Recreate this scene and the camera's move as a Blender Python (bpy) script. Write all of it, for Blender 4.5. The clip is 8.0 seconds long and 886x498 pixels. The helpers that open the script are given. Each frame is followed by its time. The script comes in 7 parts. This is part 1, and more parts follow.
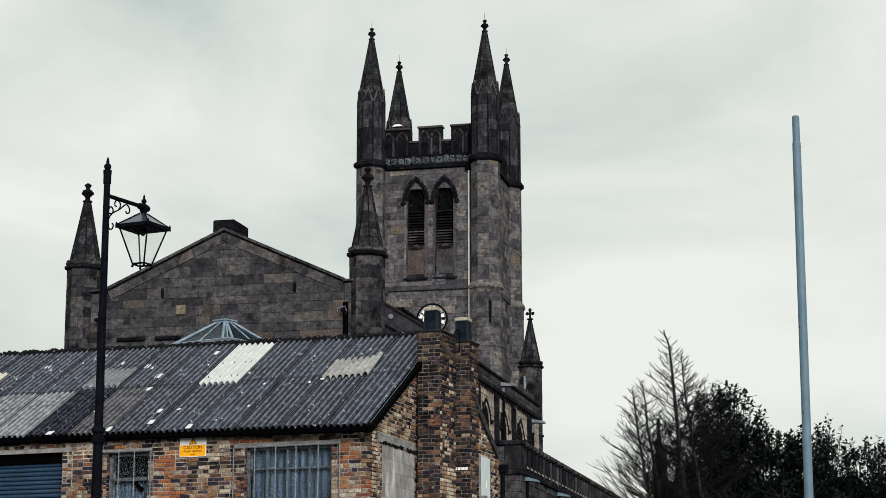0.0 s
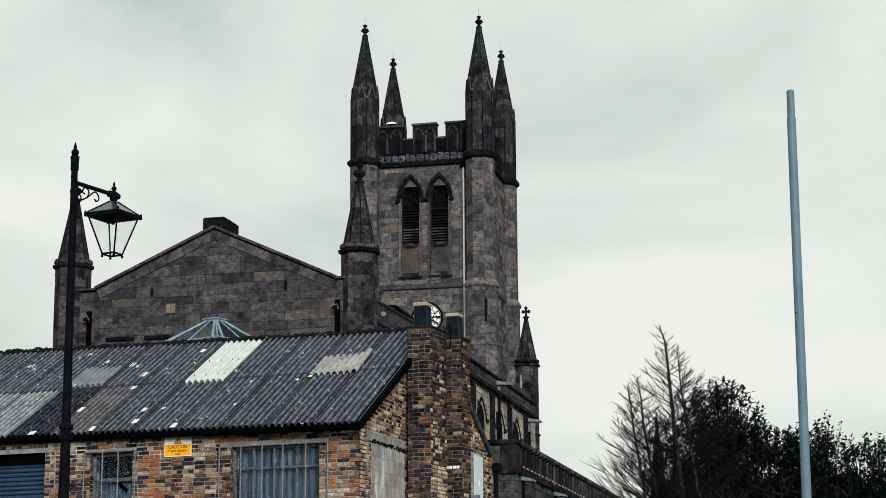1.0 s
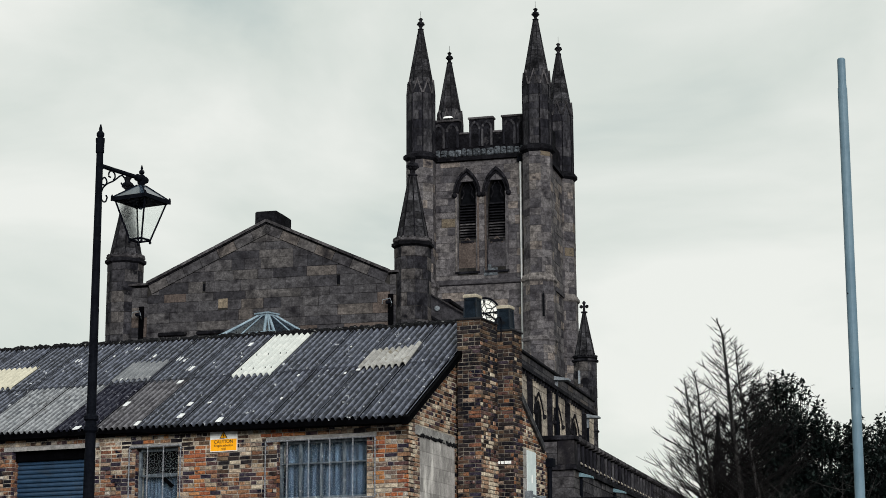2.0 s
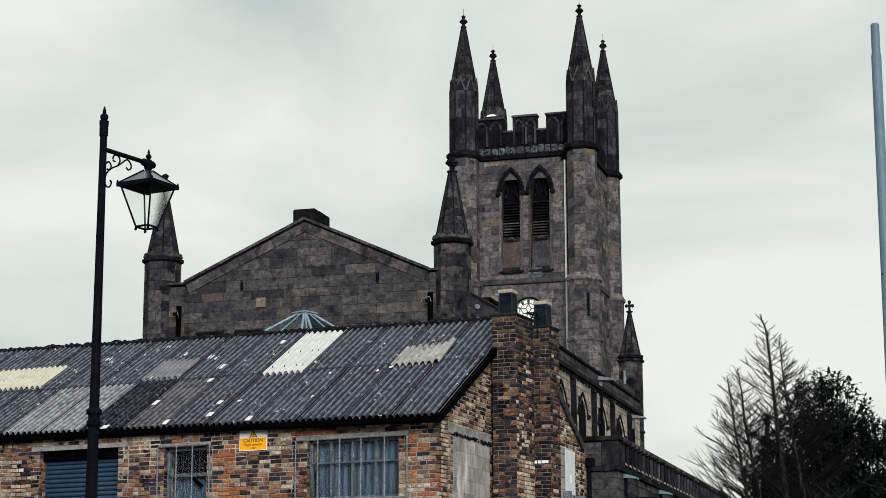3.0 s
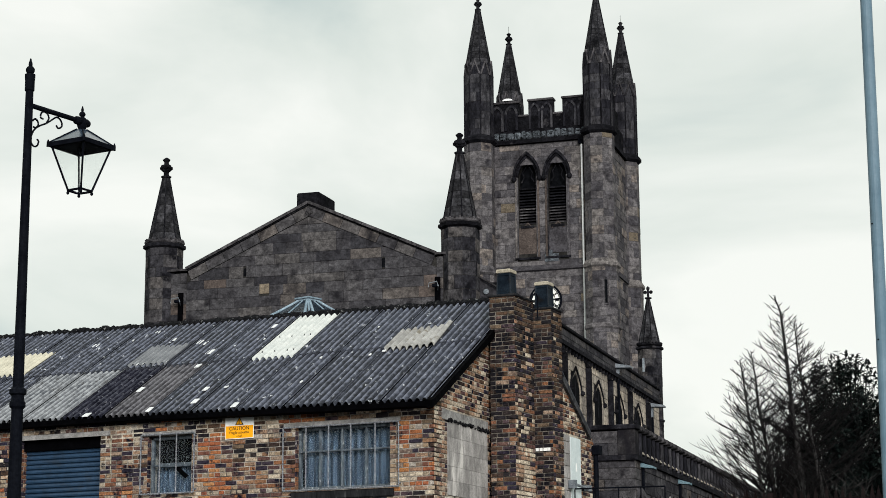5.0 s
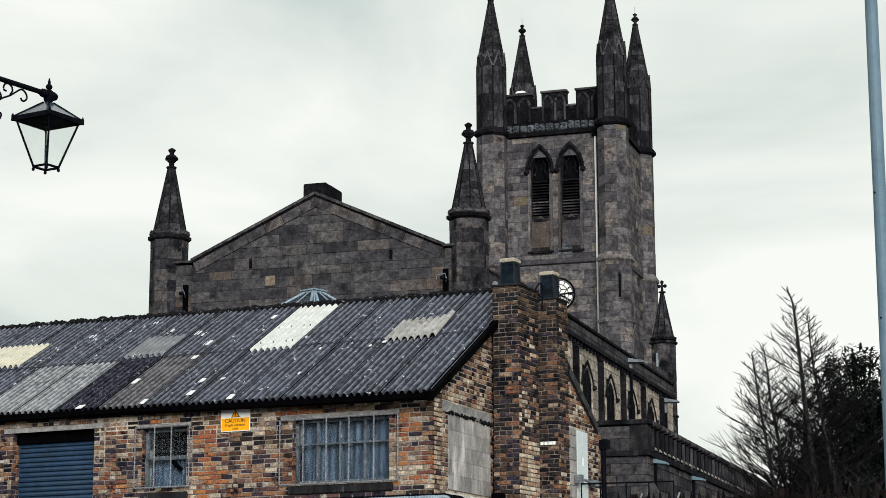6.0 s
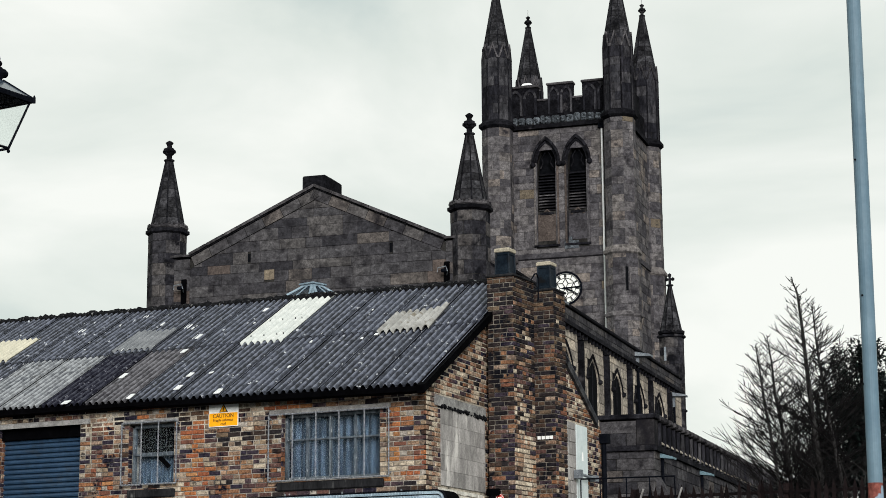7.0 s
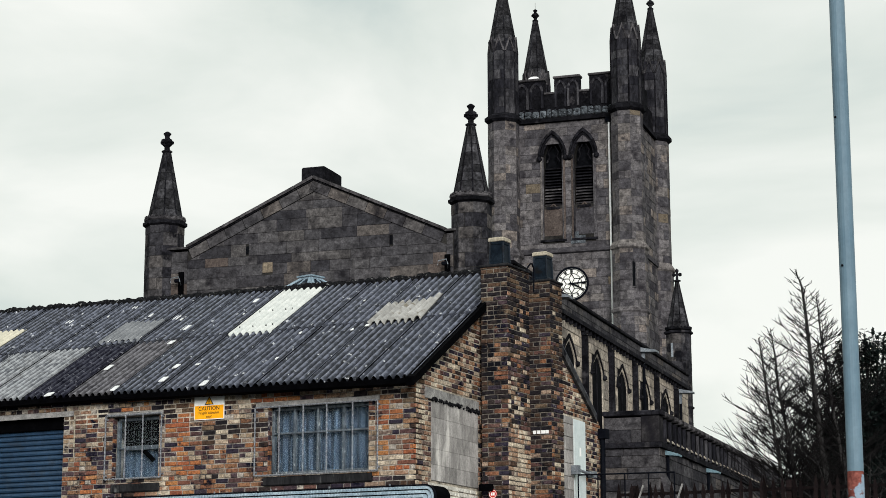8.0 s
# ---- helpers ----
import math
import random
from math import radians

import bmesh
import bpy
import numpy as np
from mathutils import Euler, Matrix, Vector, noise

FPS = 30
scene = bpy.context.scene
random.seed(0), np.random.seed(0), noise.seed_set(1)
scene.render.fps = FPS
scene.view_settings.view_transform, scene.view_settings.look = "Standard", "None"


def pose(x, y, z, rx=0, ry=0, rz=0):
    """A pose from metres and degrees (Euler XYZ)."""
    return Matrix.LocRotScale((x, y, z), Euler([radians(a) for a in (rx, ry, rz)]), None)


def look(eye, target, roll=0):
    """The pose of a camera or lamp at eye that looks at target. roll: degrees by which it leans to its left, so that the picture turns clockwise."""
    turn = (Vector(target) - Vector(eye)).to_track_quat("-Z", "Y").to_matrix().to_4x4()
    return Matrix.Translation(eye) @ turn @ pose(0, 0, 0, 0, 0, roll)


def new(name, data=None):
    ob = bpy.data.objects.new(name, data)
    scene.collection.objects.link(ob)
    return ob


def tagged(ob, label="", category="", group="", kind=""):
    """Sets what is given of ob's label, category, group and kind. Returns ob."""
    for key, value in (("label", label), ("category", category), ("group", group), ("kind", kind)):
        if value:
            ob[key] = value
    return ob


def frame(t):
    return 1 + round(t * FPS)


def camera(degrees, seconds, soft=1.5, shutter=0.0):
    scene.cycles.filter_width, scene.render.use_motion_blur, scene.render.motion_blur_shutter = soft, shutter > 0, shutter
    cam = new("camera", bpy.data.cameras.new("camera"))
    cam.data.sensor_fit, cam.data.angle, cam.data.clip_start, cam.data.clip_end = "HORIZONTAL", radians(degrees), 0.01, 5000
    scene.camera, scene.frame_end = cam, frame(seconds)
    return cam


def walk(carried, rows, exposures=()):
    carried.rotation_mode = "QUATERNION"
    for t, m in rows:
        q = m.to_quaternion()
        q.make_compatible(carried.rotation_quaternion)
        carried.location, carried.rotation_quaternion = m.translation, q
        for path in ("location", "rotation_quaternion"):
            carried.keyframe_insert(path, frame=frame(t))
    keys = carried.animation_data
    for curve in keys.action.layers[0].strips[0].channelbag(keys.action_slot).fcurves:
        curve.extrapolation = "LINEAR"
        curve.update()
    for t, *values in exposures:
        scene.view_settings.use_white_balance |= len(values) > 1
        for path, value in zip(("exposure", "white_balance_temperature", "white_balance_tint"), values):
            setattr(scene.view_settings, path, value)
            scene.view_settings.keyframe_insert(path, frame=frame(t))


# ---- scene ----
cam = camera(26.00, 8.0, soft=0.8)
PATH = [
    (0.0, (12.116, -27.971, 1.496), (8.438, -18.899, 3.537), -0.09),
    (0.5, (12.068, -27.629, 1.512), (8.389, -18.557, 3.555), -0.27),
    (1.0, (11.989, -27.264, 1.517), (8.318, -18.190, 3.564), -0.40),
    (1.5, (11.961, -26.909, 1.509), (8.241, -17.855, 3.556), -0.30),
    (2.0, (11.925, -26.571, 1.532), (7.955, -17.622, 3.570), -0.26),
    (2.2, (11.888, -26.397, 1.538), (7.847, -17.482, 3.584), -0.32),
    (3.5, (11.855, -25.447, 1.545), (7.601, -16.630, 3.589), -0.07),
    (4.0, (11.832, -25.078, 1.571), (7.552, -16.270, 3.597), -0.20),
    (4.5, (11.787, -24.695, 1.593), (7.480, -15.899, 3.614), -0.31),
    (6.0, (11.618, -23.523, 1.632), (7.187, -14.785, 3.631), -0.18),
    (6.5, (11.575, -23.130, 1.657), (7.110, -14.406, 3.646), -0.06),
    (7.0, (11.568, -22.757, 1.675), (7.072, -14.047, 3.657), -0.38),
    (7.5, (11.522, -22.353, 1.701), (6.994, -13.659, 3.682), -0.22),
    (8.0, (11.485, -21.966, 1.689), (6.929, -13.286, 3.662), -0.16),
]
walk(cam, [(t, look(e, g, r)) for t, e, g, r in PATH], [(0.0, -0.10), (2.2, -0.10), (4.0, -0.09), (4.6, 0.04), (6.5, 0.06), (8.0, 0.04)])

# ---- world and light: a bright overcast sky ----
SUN_AZ, SUN_EL = radians(-54), radians(17)      # azimuth from +x, turning to +y
world = bpy.data.worlds.new("overcast_sky")
scene.world = world
world.use_nodes = True
wn, wl = world.node_tree.nodes, world.node_tree.links
wn.clear()


def wnode(kind, **sets):
    n = wn.new(kind)
    for k, val in sets.items():
        n.inputs[k].default_value = val
    return n


w_out = wn.new("ShaderNodeOutputWorld")
w_bg = wnode("ShaderNodeBackground", Strength=1.0)
w_sky = wn.new("ShaderNodeTexSky")
w_sky.sky_type, w_sky.sun_disc = "NISHITA", False
w_sky.sun_elevation, w_sky.sun_rotation = SUN_EL, radians(90) - SUN_AZ
w_dim = wn.new("ShaderNodeVectorMath")
w_dim.operation = "SCALE"
w_dim.inputs["Scale"].default_value = 0.1
w_co = wn.new("ShaderNodeTexCoord")
w_map = wn.new("ShaderNodeMapping")
w_map.inputs["Scale"].default_value = (1.0, 1.0, 2.2)
w_map.inputs["Location"].default_value = (2.35, 0.6, 0.2)
w_n1 = wnode("ShaderNodeTexNoise", Scale=4.2, Detail=6.0, Roughness=0.52, Distortion=0.3)
w_n2 = wnode("ShaderNodeTexNoise", Scale=1.7, Detail=2.0, Roughness=0.5)
w_add = wn.new("ShaderNodeMath")
w_add.operation = "ADD"
w_ramp = wn.new("ShaderNodeValToRGB")
w_ramp.color_ramp.elements[0].position, w_ramp.color_ramp.elements[0].color = 0.41, (0.52, 0.61, 0.59, 1)
w_ramp.color_ramp.elements[1].position, w_ramp.color_ramp.elements[1].color = 0.59, (0.945, 0.96, 0.905, 1)
w_ramp.color_ramp.elements.new(0.495).color = (0.75, 0.80, 0.745, 1)
w_mix = wn.new("ShaderNodeMix")
w_mix.data_type = "RGBA"
w_mix.inputs["Factor"].default_value = 0.93
wl.new(w_co.outputs["Generated"], w_map.inputs["Vector"])
wl.new(w_map.outputs["Vector"], w_n1.inputs["Vector"])
wl.new(w_map.outputs["Vector"], w_n2.inputs["Vector"])
wl.new(w_n1.outputs["Fac"], w_add.inputs[0])
wl.new(w_n2.outputs["Fac"], w_add.inputs[1])
w_half = wn.new("ShaderNodeMath")
w_half.operation = "MULTIPLY"
w_half.inputs[1].default_value = 0.5
wl.new(w_add.outputs[0], w_half.inputs[0])
wl.new(w_half.outputs[0], w_ramp.inputs["Fac"])
wl.new(w_sky.outputs["Color"], w_dim.inputs[0])
wl.new(w_dim.outputs["Vector"], w_mix.inputs["A"])
wl.new(w_ramp.outputs["Color"], w_mix.inputs["B"])
# an overcast sky is brightest overhead
w_sep = wn.new("ShaderNodeSeparateXYZ")
wl.new(w_co.outputs["Generated"], w_sep.inputs[0])
w_up = wn.new("ShaderNodeMapRange")
w_up.interpolation_type = "SMOOTHSTEP"
w_up.inputs["From Min"].default_value, w_up.inputs["From Max"].default_value = 0.38, 1.0
w_up.inputs["To Min"].default_value, w_up.inputs["To Max"].default_value = 1.0, 1.9
wl.new(w_sep.outputs["Z"], w_up.inputs["Value"])
wl.new(w_up.outputs["Result"], w_bg.inputs["Strength"])
wl.new(w_mix.outputs["Result"], w_bg.inputs["Color"])
wl.new(w_bg.outputs[0], w_out.inputs[0])

sun_data = bpy.data.lights.new("sun", "SUN")
sun_data.energy, sun_data.angle, sun_data.color = 3.9, radians(24), (1.0, 0.99, 0.985)
sun = new("sun", sun_data)
sun.matrix_world = look((60 * math.cos(SUN_AZ) * math.cos(SUN_EL), 60 * math.sin(SUN_AZ) * math.cos(SUN_EL), 60 * math.sin(SUN_EL)), (0, 0, 0))

# ---- materials ----
def surface(name, dark, light, scale=6.0, rough=0.85, metal=0.0, bump=0.25, grain=60.0, vary=0.0, stain=None, stain_scale=1.5,
            stain_at=0.55, stain_soft=0.12, stretch=(1, 1, 1), palette=None, mottle=0.3, gloss=0.02, bloom=None, bloom_scale=2.5, bloom_at=0.62, crisp=False):
    """A procedural surface: two colours broken up at two scales, a third as stains, and tone varied piece by piece."""
    m = bpy.data.materials.new(name)
    m.use_nodes = True
    t = m.node_tree
    n, l = t.nodes, t.links
    bs = n["Principled BSDF"]
    co = n.new("ShaderNodeTexCoord")
    mp = n.new("ShaderNodeMapping")
    mp.inputs["Scale"].default_value = stretch
    l.new(co.outputs["Object"], mp.inputs["Vector"])

    def noise_tex(sc, detail=4.0, ro=0.6):
        q = n.new("ShaderNodeTexNoise")
        q.inputs["Scale"].default_value, q.inputs["Detail"].default_value, q.inputs["Roughness"].default_value = sc, detail, ro
        l.new(mp.outputs["Vector"], q.inputs["Vector"])
        return q.outputs["Fac"]

    def mix(fac, a, b, blend="MIX"):
        q = n.new("ShaderNodeMix")
        q.data_type, q.blend_type = "RGBA", blend
        for key, val in (("Factor", fac), ("A", a), ("B", b)):
            if isinstance(val, (int, float)):
                q.inputs[key].default_value = val
            elif isinstance(val, tuple):
                q.inputs[key].default_value = (*val, 1)
            else:
                l.new(val, q.inputs[key])
        return q.outputs["Result"]

    def span(val, a, b, c=0.0, d=1.0):
        q = n.new("ShaderNodeMapRange")
        q.inputs["From Min"].default_value, q.inputs["From Max"].default_value = a, b
        q.inputs["To Min"].default_value, q.inputs["To Max"].default_value = c, d
        l.new(val, q.inputs["Value"])
        return q.outputs["Result"]

    coarse, fine = noise_tex(scale), noise_tex(grain, 3.0, 0.7)
    info, geo = n.new("ShaderNodeObjectInfo"), n.new("ShaderNodeNewGeometry")
    add = n.new("ShaderNodeMath")
    add.operation = "ADD"
    l.new(info.outputs["Random"], add.inputs[0])
    l.new(geo.outputs["Random Per Island"], add.inputs[1])
    frac = n.new("ShaderNodeMath")
    frac.operation = "FRACT"
    l.new(add.outputs[0], frac.inputs[0])
    piece = frac.outputs[0]
    if palette:
        rp = n.new("ShaderNodeValToRGB")
        rp.color_ramp.interpolation = "CONSTANT" if crisp else "LINEAR"
        els = rp.color_ramp.elements
        while len(els) < len(palette):
            els.new(0.5)
        for k, (e, c) in enumerate(zip(els, palette)):
            e.position, e.color = k / len(palette), (*c, 1)
        l.new(piece, rp.inputs["Fac"])
        col = mix(span(coarse, 0.35, 0.7, 0.0, 0.55), rp.outputs["Color"], dark)
    else:
        col = mix(span(coarse, 0.3, 0.7), dark, light)
    col = mix(span(fine, 0.38, 0.66, 0.0, 0.12 if mottle <= 0.1 else 0.5), col, tuple(0.35 * c for c in dark))
    if mottle:
        col = mix(1.0, col, span(noise_tex(scale * 4.5, 5.0, 0.7), 0.32, 0.68, 1 - mottle, 1 + mottle), "MULTIPLY")
    if vary:
        col = mix(1.0, col, span(piece, 0.0, 1.0, 1 - vary, 1 + vary), "MULTIPLY")
    if stain:
        st = span(noise_tex(stain_scale, 6.0, 0.62), stain_at, stain_at + stain_soft)
        col = mix(st, col, stain)
    if bloom:
        col = mix(span(noise_tex(bloom_scale, 5.0, 0.7), bloom_at, bloom_at + 0.1, 0.0, 0.8), col, bloom)
    l.new(col, bs.inputs["Base Color"])
    l.new(span(fine, 0.2, 0.8, max(0.0, rough - 0.1), min(1.0, rough + 0.1)), bs.inputs["Roughness"])
    bs.inputs["Metallic"].default_value = metal
    bs.inputs["Specular IOR Level"].default_value = gloss
    if bump:
        ad = n.new("ShaderNodeMath")
        ad.operation = "ADD"
        l.new(coarse, ad.inputs[0])
        l.new(fine, ad.inputs[1])
        bp = n.new("ShaderNodeBump")
        bp.inputs["Strength"].default_value, bp.inputs["Distance"].default_value = bump, 0.02
        l.new(ad.outputs[0], bp.inputs["Height"])
        l.new(bp.outputs["Normal"], bs.inputs["Normal"])
    return m


def glassy(name, tint, rough=0.05):
    m = bpy.data.materials.new(name)
    m.use_nodes = True
    bs = m.node_tree.nodes["Principled BSDF"]
    bs.inputs["Base Color"].default_value = (*tint, 1)
    bs.inputs["Roughness"].default_value = rough
    bs.inputs["Transmission Weight"].default_value = 1.0
    bs.inputs["IOR"].default_value = 1.2
    return m


STONE = surface("sooty_sandstone", (0.02663, 0.02502, 0.02718), (0.07963, 0.07479, 0.0777), 1.6, 0.92, bump=0.5, grain=22, vary=0.5,
                stain=(0.009985, 0.00946, 0.01155), stain_scale=1.1, stain_at=0.5, stain_soft=0.15, mottle=0.62)
STONE_PIECE = surface("sandstone_block", (0.01903, 0.01793, 0.01911), (0.07558, 0.06907, 0.06992), 1.5, 0.92, bump=0.5, grain=20,
                      palette=[(0.03213, 0.0312, 0.03584), (0.06748, 0.06497, 0.0689), (0.08686, 0.08251, 0.08491), (0.05142, 0.0494, 0.05445), (0.09643, 0.08972, 0.08823), (0.03727, 0.0364, 0.04135),
                               (0.07718, 0.07405, 0.07854), (0.06429, 0.06174, 0.06615), (0.07393, 0.07021, 0.07375), (0.05784, 0.05525, 0.05996), (0.1126, 0.09877, 0.09097)],
                      stain=(0.01024, 0.009686, 0.01153), stain_scale=2.4, stain_at=0.5, stain_soft=0.2, stretch=(1, 1, 1.12), mottle=0.55, crisp=True)
# the block palette again at about 1.7 times its tone, slightly warmer
TOWER_STONE = surface("paler_sandstone_block", (0.03315, 0.03042, 0.03139), (0.1317, 0.1172, 0.115), 1.5, 0.92, bump=0.5, grain=20,
                      palette=[(0.05596, 0.05293, 0.05889), (0.1175, 0.1102, 0.1132), (0.1513, 0.1399, 0.1396), (0.08956, 0.08381, 0.08947), (0.168, 0.1522, 0.145), (0.06491, 0.06174, 0.06796),
                               (0.1344, 0.1256, 0.129), (0.112, 0.1047, 0.1087), (0.1288, 0.1191, 0.1212), (0.1007, 0.09373, 0.09854), (0.196, 0.1675, 0.1495)],
                      stain=(0.01783, 0.01643, 0.01894), stain_scale=2.4, stain_at=0.5, stain_soft=0.2, stretch=(1, 1, 1.12), mottle=0.55, crisp=True)
STONE_BLACK = surface("soot_black_stone", (0.002852, 0.002915, 0.003964), (0.01648, 0.01616, 0.01947), 2.2, 0.9, bump=0.6, grain=22, vary=0.4,
                      stain=(0.0372, 0.0349, 0.0373), stain_scale=1.8, stain_at=0.6, stain_soft=0.1, mottle=0.65)
# buff stone, its tone raised for the light on the church's side
STONE_BUFF = surface("side_lit_buff_stone", (0.1815, 0.1581, 0.1375), (0.5081, 0.4448, 0.378), 1.6, 0.92, bump=0.5, grain=20,
                     palette=[(0.2288, 0.2023, 0.1733), (0.4408, 0.3871, 0.317), (0.3267, 0.2876, 0.2398), (0.5388, 0.4583, 0.3633), (0.1795, 0.1581, 0.1392), (0.3919, 0.3399, 0.2784)],
                     stain=(0.03267, 0.03002, 0.03094), stain_scale=0.9, stain_at=0.55, stain_soft=0.14, mottle=0.62)
FRIEZE = surface("lichen_grey_stone", (0.018, 0.020, 0.024), (0.125, 0.14, 0.155), 9.0, 0.9, bump=0.8, grain=25, vary=0.5, mottle=0.6)
OCHRE_STONE = surface("fresh_ochre_stone", (0.09792, 0.07863, 0.05924), (0.1836, 0.151, 0.1115), 3.0, 0.92, bump=0.4, grain=20, vary=0.25, stain=(0.01836, 0.01761, 0.01882), stain_scale=3.0, stain_at=0.58, mottle=0.4)
PINK_STONE = surface("rosy_sandstone", (0.05184, 0.04104, 0.0367), (0.0985, 0.07934, 0.07104), 3.0, 0.92, bump=0.4, grain=20, vary=0.2, mottle=0.4)
PIPE_WHITE = surface("white_plastic_pipe", (0.70, 0.71, 0.70), (0.80, 0.80, 0.78), 5.0, 0.5, bump=0.0, mottle=0.08)
WORN_BOARD = surface("worn_grey_board", (0.02, 0.02, 0.022), (0.085, 0.085, 0.088), 5.0, 0.85, bump=0.3, stain=(0.006, 0.006, 0.008), stain_scale=4, stain_at=0.52)
MORTAR = surface("lime_mortar", (0.11, 0.095, 0.085), (0.46, 0.42, 0.36), 3.0, 0.95, bump=0.3, grain=80, stain=(0.010, 0.0105, 0.014), stain_scale=1.6, stain_at=0.52, stain_soft=0.1, mottle=0.5)
MORTAR_DARK = surface("stone_joint", (0.010, 0.0095, 0.009), (0.036, 0.034, 0.032), 5.0, 0.95, bump=0.2, grain=80)
BRICK = surface("weathered_brick", (0.02871, 0.01844, 0.02174), (0.1659, 0.08158, 0.04978), 6.0, 0.9, bump=0.5, grain=48,
                palette=[(0.2935, 0.1312, 0.06338), (0.09566, 0.0532, 0.04978), (0.319, 0.2057, 0.1357), (0.0319, 0.02837, 0.04346), (0.2106, 0.09222, 0.05432), (0.06379, 0.04398, 0.0507), (0.3445, 0.2482, 0.1811), (0.02169, 0.02128, 0.03621), (0.268, 0.1348, 0.07242),
                         (0.1276, 0.06738, 0.05432), (0.04466, 0.03688, 0.0507), (0.2998, 0.1667, 0.09504), (0.02871, 0.02554, 0.03984), (0.236, 0.1064, 0.05884), (0.1531, 0.0887, 0.07242), (0.0829, 0.05674, 0.06156)],
                stain=(0.005103, 0.005392, 0.01086), stain_scale=4.1, stain_at=0.54, stain_soft=0.08, mottle=0.55, bloom=(0.37, 0.3475, 0.344), bloom_scale=9.0, bloom_at=0.61, crisp=True)
BRICK_CREAM = surface("cream_header_brick", (0.1018, 0.0805, 0.06582), (0.35, 0.2817, 0.2168), 6.0, 0.9, bump=0.4, grain=48,
                      palette=[(0.3818, 0.3153, 0.2401), (0.3182, 0.2281, 0.1471), (0.42, 0.3756, 0.3252), (0.2291, 0.161, 0.1162), (0.3564, 0.2817, 0.2013)],
                      stain=(0.01273, 0.01207, 0.01549), stain_scale=4.1, stain_at=0.56, stain_soft=0.08, mottle=0.45, crisp=True)
BRICK_RED = surface("orange_red_brick", (0.095, 0.0441, 0.0315), (0.323, 0.1274, 0.0525), 6.0, 0.9, bump=0.5, grain=48,
                    palette=[(0.399, 0.147, 0.05775), (0.323, 0.1029, 0.04725), (0.4275, 0.2058, 0.08925), (0.247, 0.0833, 0.04725), (0.38, 0.1666, 0.063), (0.171, 0.0735, 0.0525)],
                    stain=(0.0114, 0.0098, 0.0126), stain_scale=4.1, stain_at=0.58, stain_soft=0.08, mottle=0.5, crisp=True)
BRICK_PALE = surface("lime_smeared_brick", (0.1073, 0.07663, 0.06048), (0.2683, 0.1192, 0.05292), 6.0, 0.92, bump=0.5, grain=48,
                     palette=[(0.3041, 0.1703, 0.1096), (0.5009, 0.4172, 0.3175), (0.1431, 0.1022, 0.08694), (0.5545, 0.4683, 0.3553), (0.3756, 0.2384, 0.155), (0.4472, 0.3491, 0.257)],
                     stain=(0.5545, 0.4853, 0.378), stain_scale=3.2, stain_at=0.55, stain_soft=0.1, mottle=0.55, crisp=True)
BRICK_WHITE = surface("white_painted_brick", (0.45, 0.43, 0.38), (0.66, 0.63, 0.56), 6.0, 0.85, bump=0.4, grain=50, vary=0.2, stain=(0.10, 0.09, 0.08), stain_scale=7, stain_at=0.62, mottle=0.25)
BRICK_SOOTY = surface("sooty_chimney_brick", (0.016, 0.012, 0.012), (0.12, 0.06, 0.03), 5.0, 0.92, bump=0.4, grain=48,
                      palette=[(0.015, 0.014, 0.017), (0.075, 0.047, 0.034), (0.030, 0.024, 0.025), (0.022, 0.020, 0.024), (0.13, 0.085, 0.055), (0.019, 0.018, 0.021), (0.052, 0.035, 0.029), (0.10, 0.060, 0.040), (0.036, 0.028, 0.027), (0.17, 0.12, 0.08), (0.024, 0.021, 0.023)],
                      stain=(0.006, 0.0062, 0.0085), stain_scale=2.6, stain_at=0.52, stain_soft=0.1, mottle=0.55, bloom=(0.36, 0.31, 0.25), bloom_scale=10.0, bloom_at=0.65, crisp=True)
MORTAR_PALE = surface("pale_lime_mortar", (0.20, 0.17, 0.135), (0.60, 0.54, 0.44), 4.0, 0.95, bump=0.3, grain=80, stain=(0.03, 0.027, 0.026), stain_scale=2.0, stain_at=0.58, mottle=0.4)
MORTAR_SOOT = surface("sooty_lime_mortar", (0.022, 0.020, 0.019), (0.27, 0.24, 0.20), 5.0, 0.95, bump=0.3, grain=80, stain=(0.008, 0.008, 0.010), stain_scale=2.2, stain_at=0.55, stain_soft=0.1, mottle=0.5)
BLOCKWORK = surface("grey_concrete_block", (0.20, 0.188, 0.18), (0.38, 0.36, 0.34), 3.0, 0.92, bump=0.15, grain=90, vary=0.22,
                    stain=(0.60, 0.57, 0.53), stain_scale=2.2, stain_at=0.58, stretch=(1, 1, 0.35))
SHEET = surface("asbestos_sheet", (0.005, 0.006, 0.010), (0.033, 0.037, 0.052), 4.0, 0.62, gloss=0.22, bump=0.5, grain=22, vary=0.25,
                stain=(0.42, 0.43, 0.45), stain_scale=16.0, stain_at=0.63, stain_soft=0.05, mottle=0.6, stretch=(1.3, 0.45, 0.45))
SHEET_LIGHT = surface("weathered_grey_sheet", (0.07, 0.075, 0.085), (0.2, 0.205, 0.215), 3.0, 0.85, bump=0.3, grain=40,
                      stain=(0.06, 0.06, 0.062), stain_scale=5.0, stain_at=0.58, stain_soft=0.06)
SHEET_MOSS = surface("moss_black_sheet", (0.003, 0.003, 0.006), (0.022, 0.023, 0.034), 6.0, 0.95, bump=0.9, grain=22,
                     stain=(0.13, 0.13, 0.15), stain_scale=14.0, stain_at=0.60, stain_soft=0.04)
SHEET_BROWN = surface("brown_grey_sheet", (0.025, 0.024, 0.028), (0.09, 0.087, 0.093), 3.5, 0.88, bump=0.3, grain=40,
                      stain=(0.03, 0.03, 0.032), stain_scale=5.0, stain_at=0.56, stain_soft=0.08)
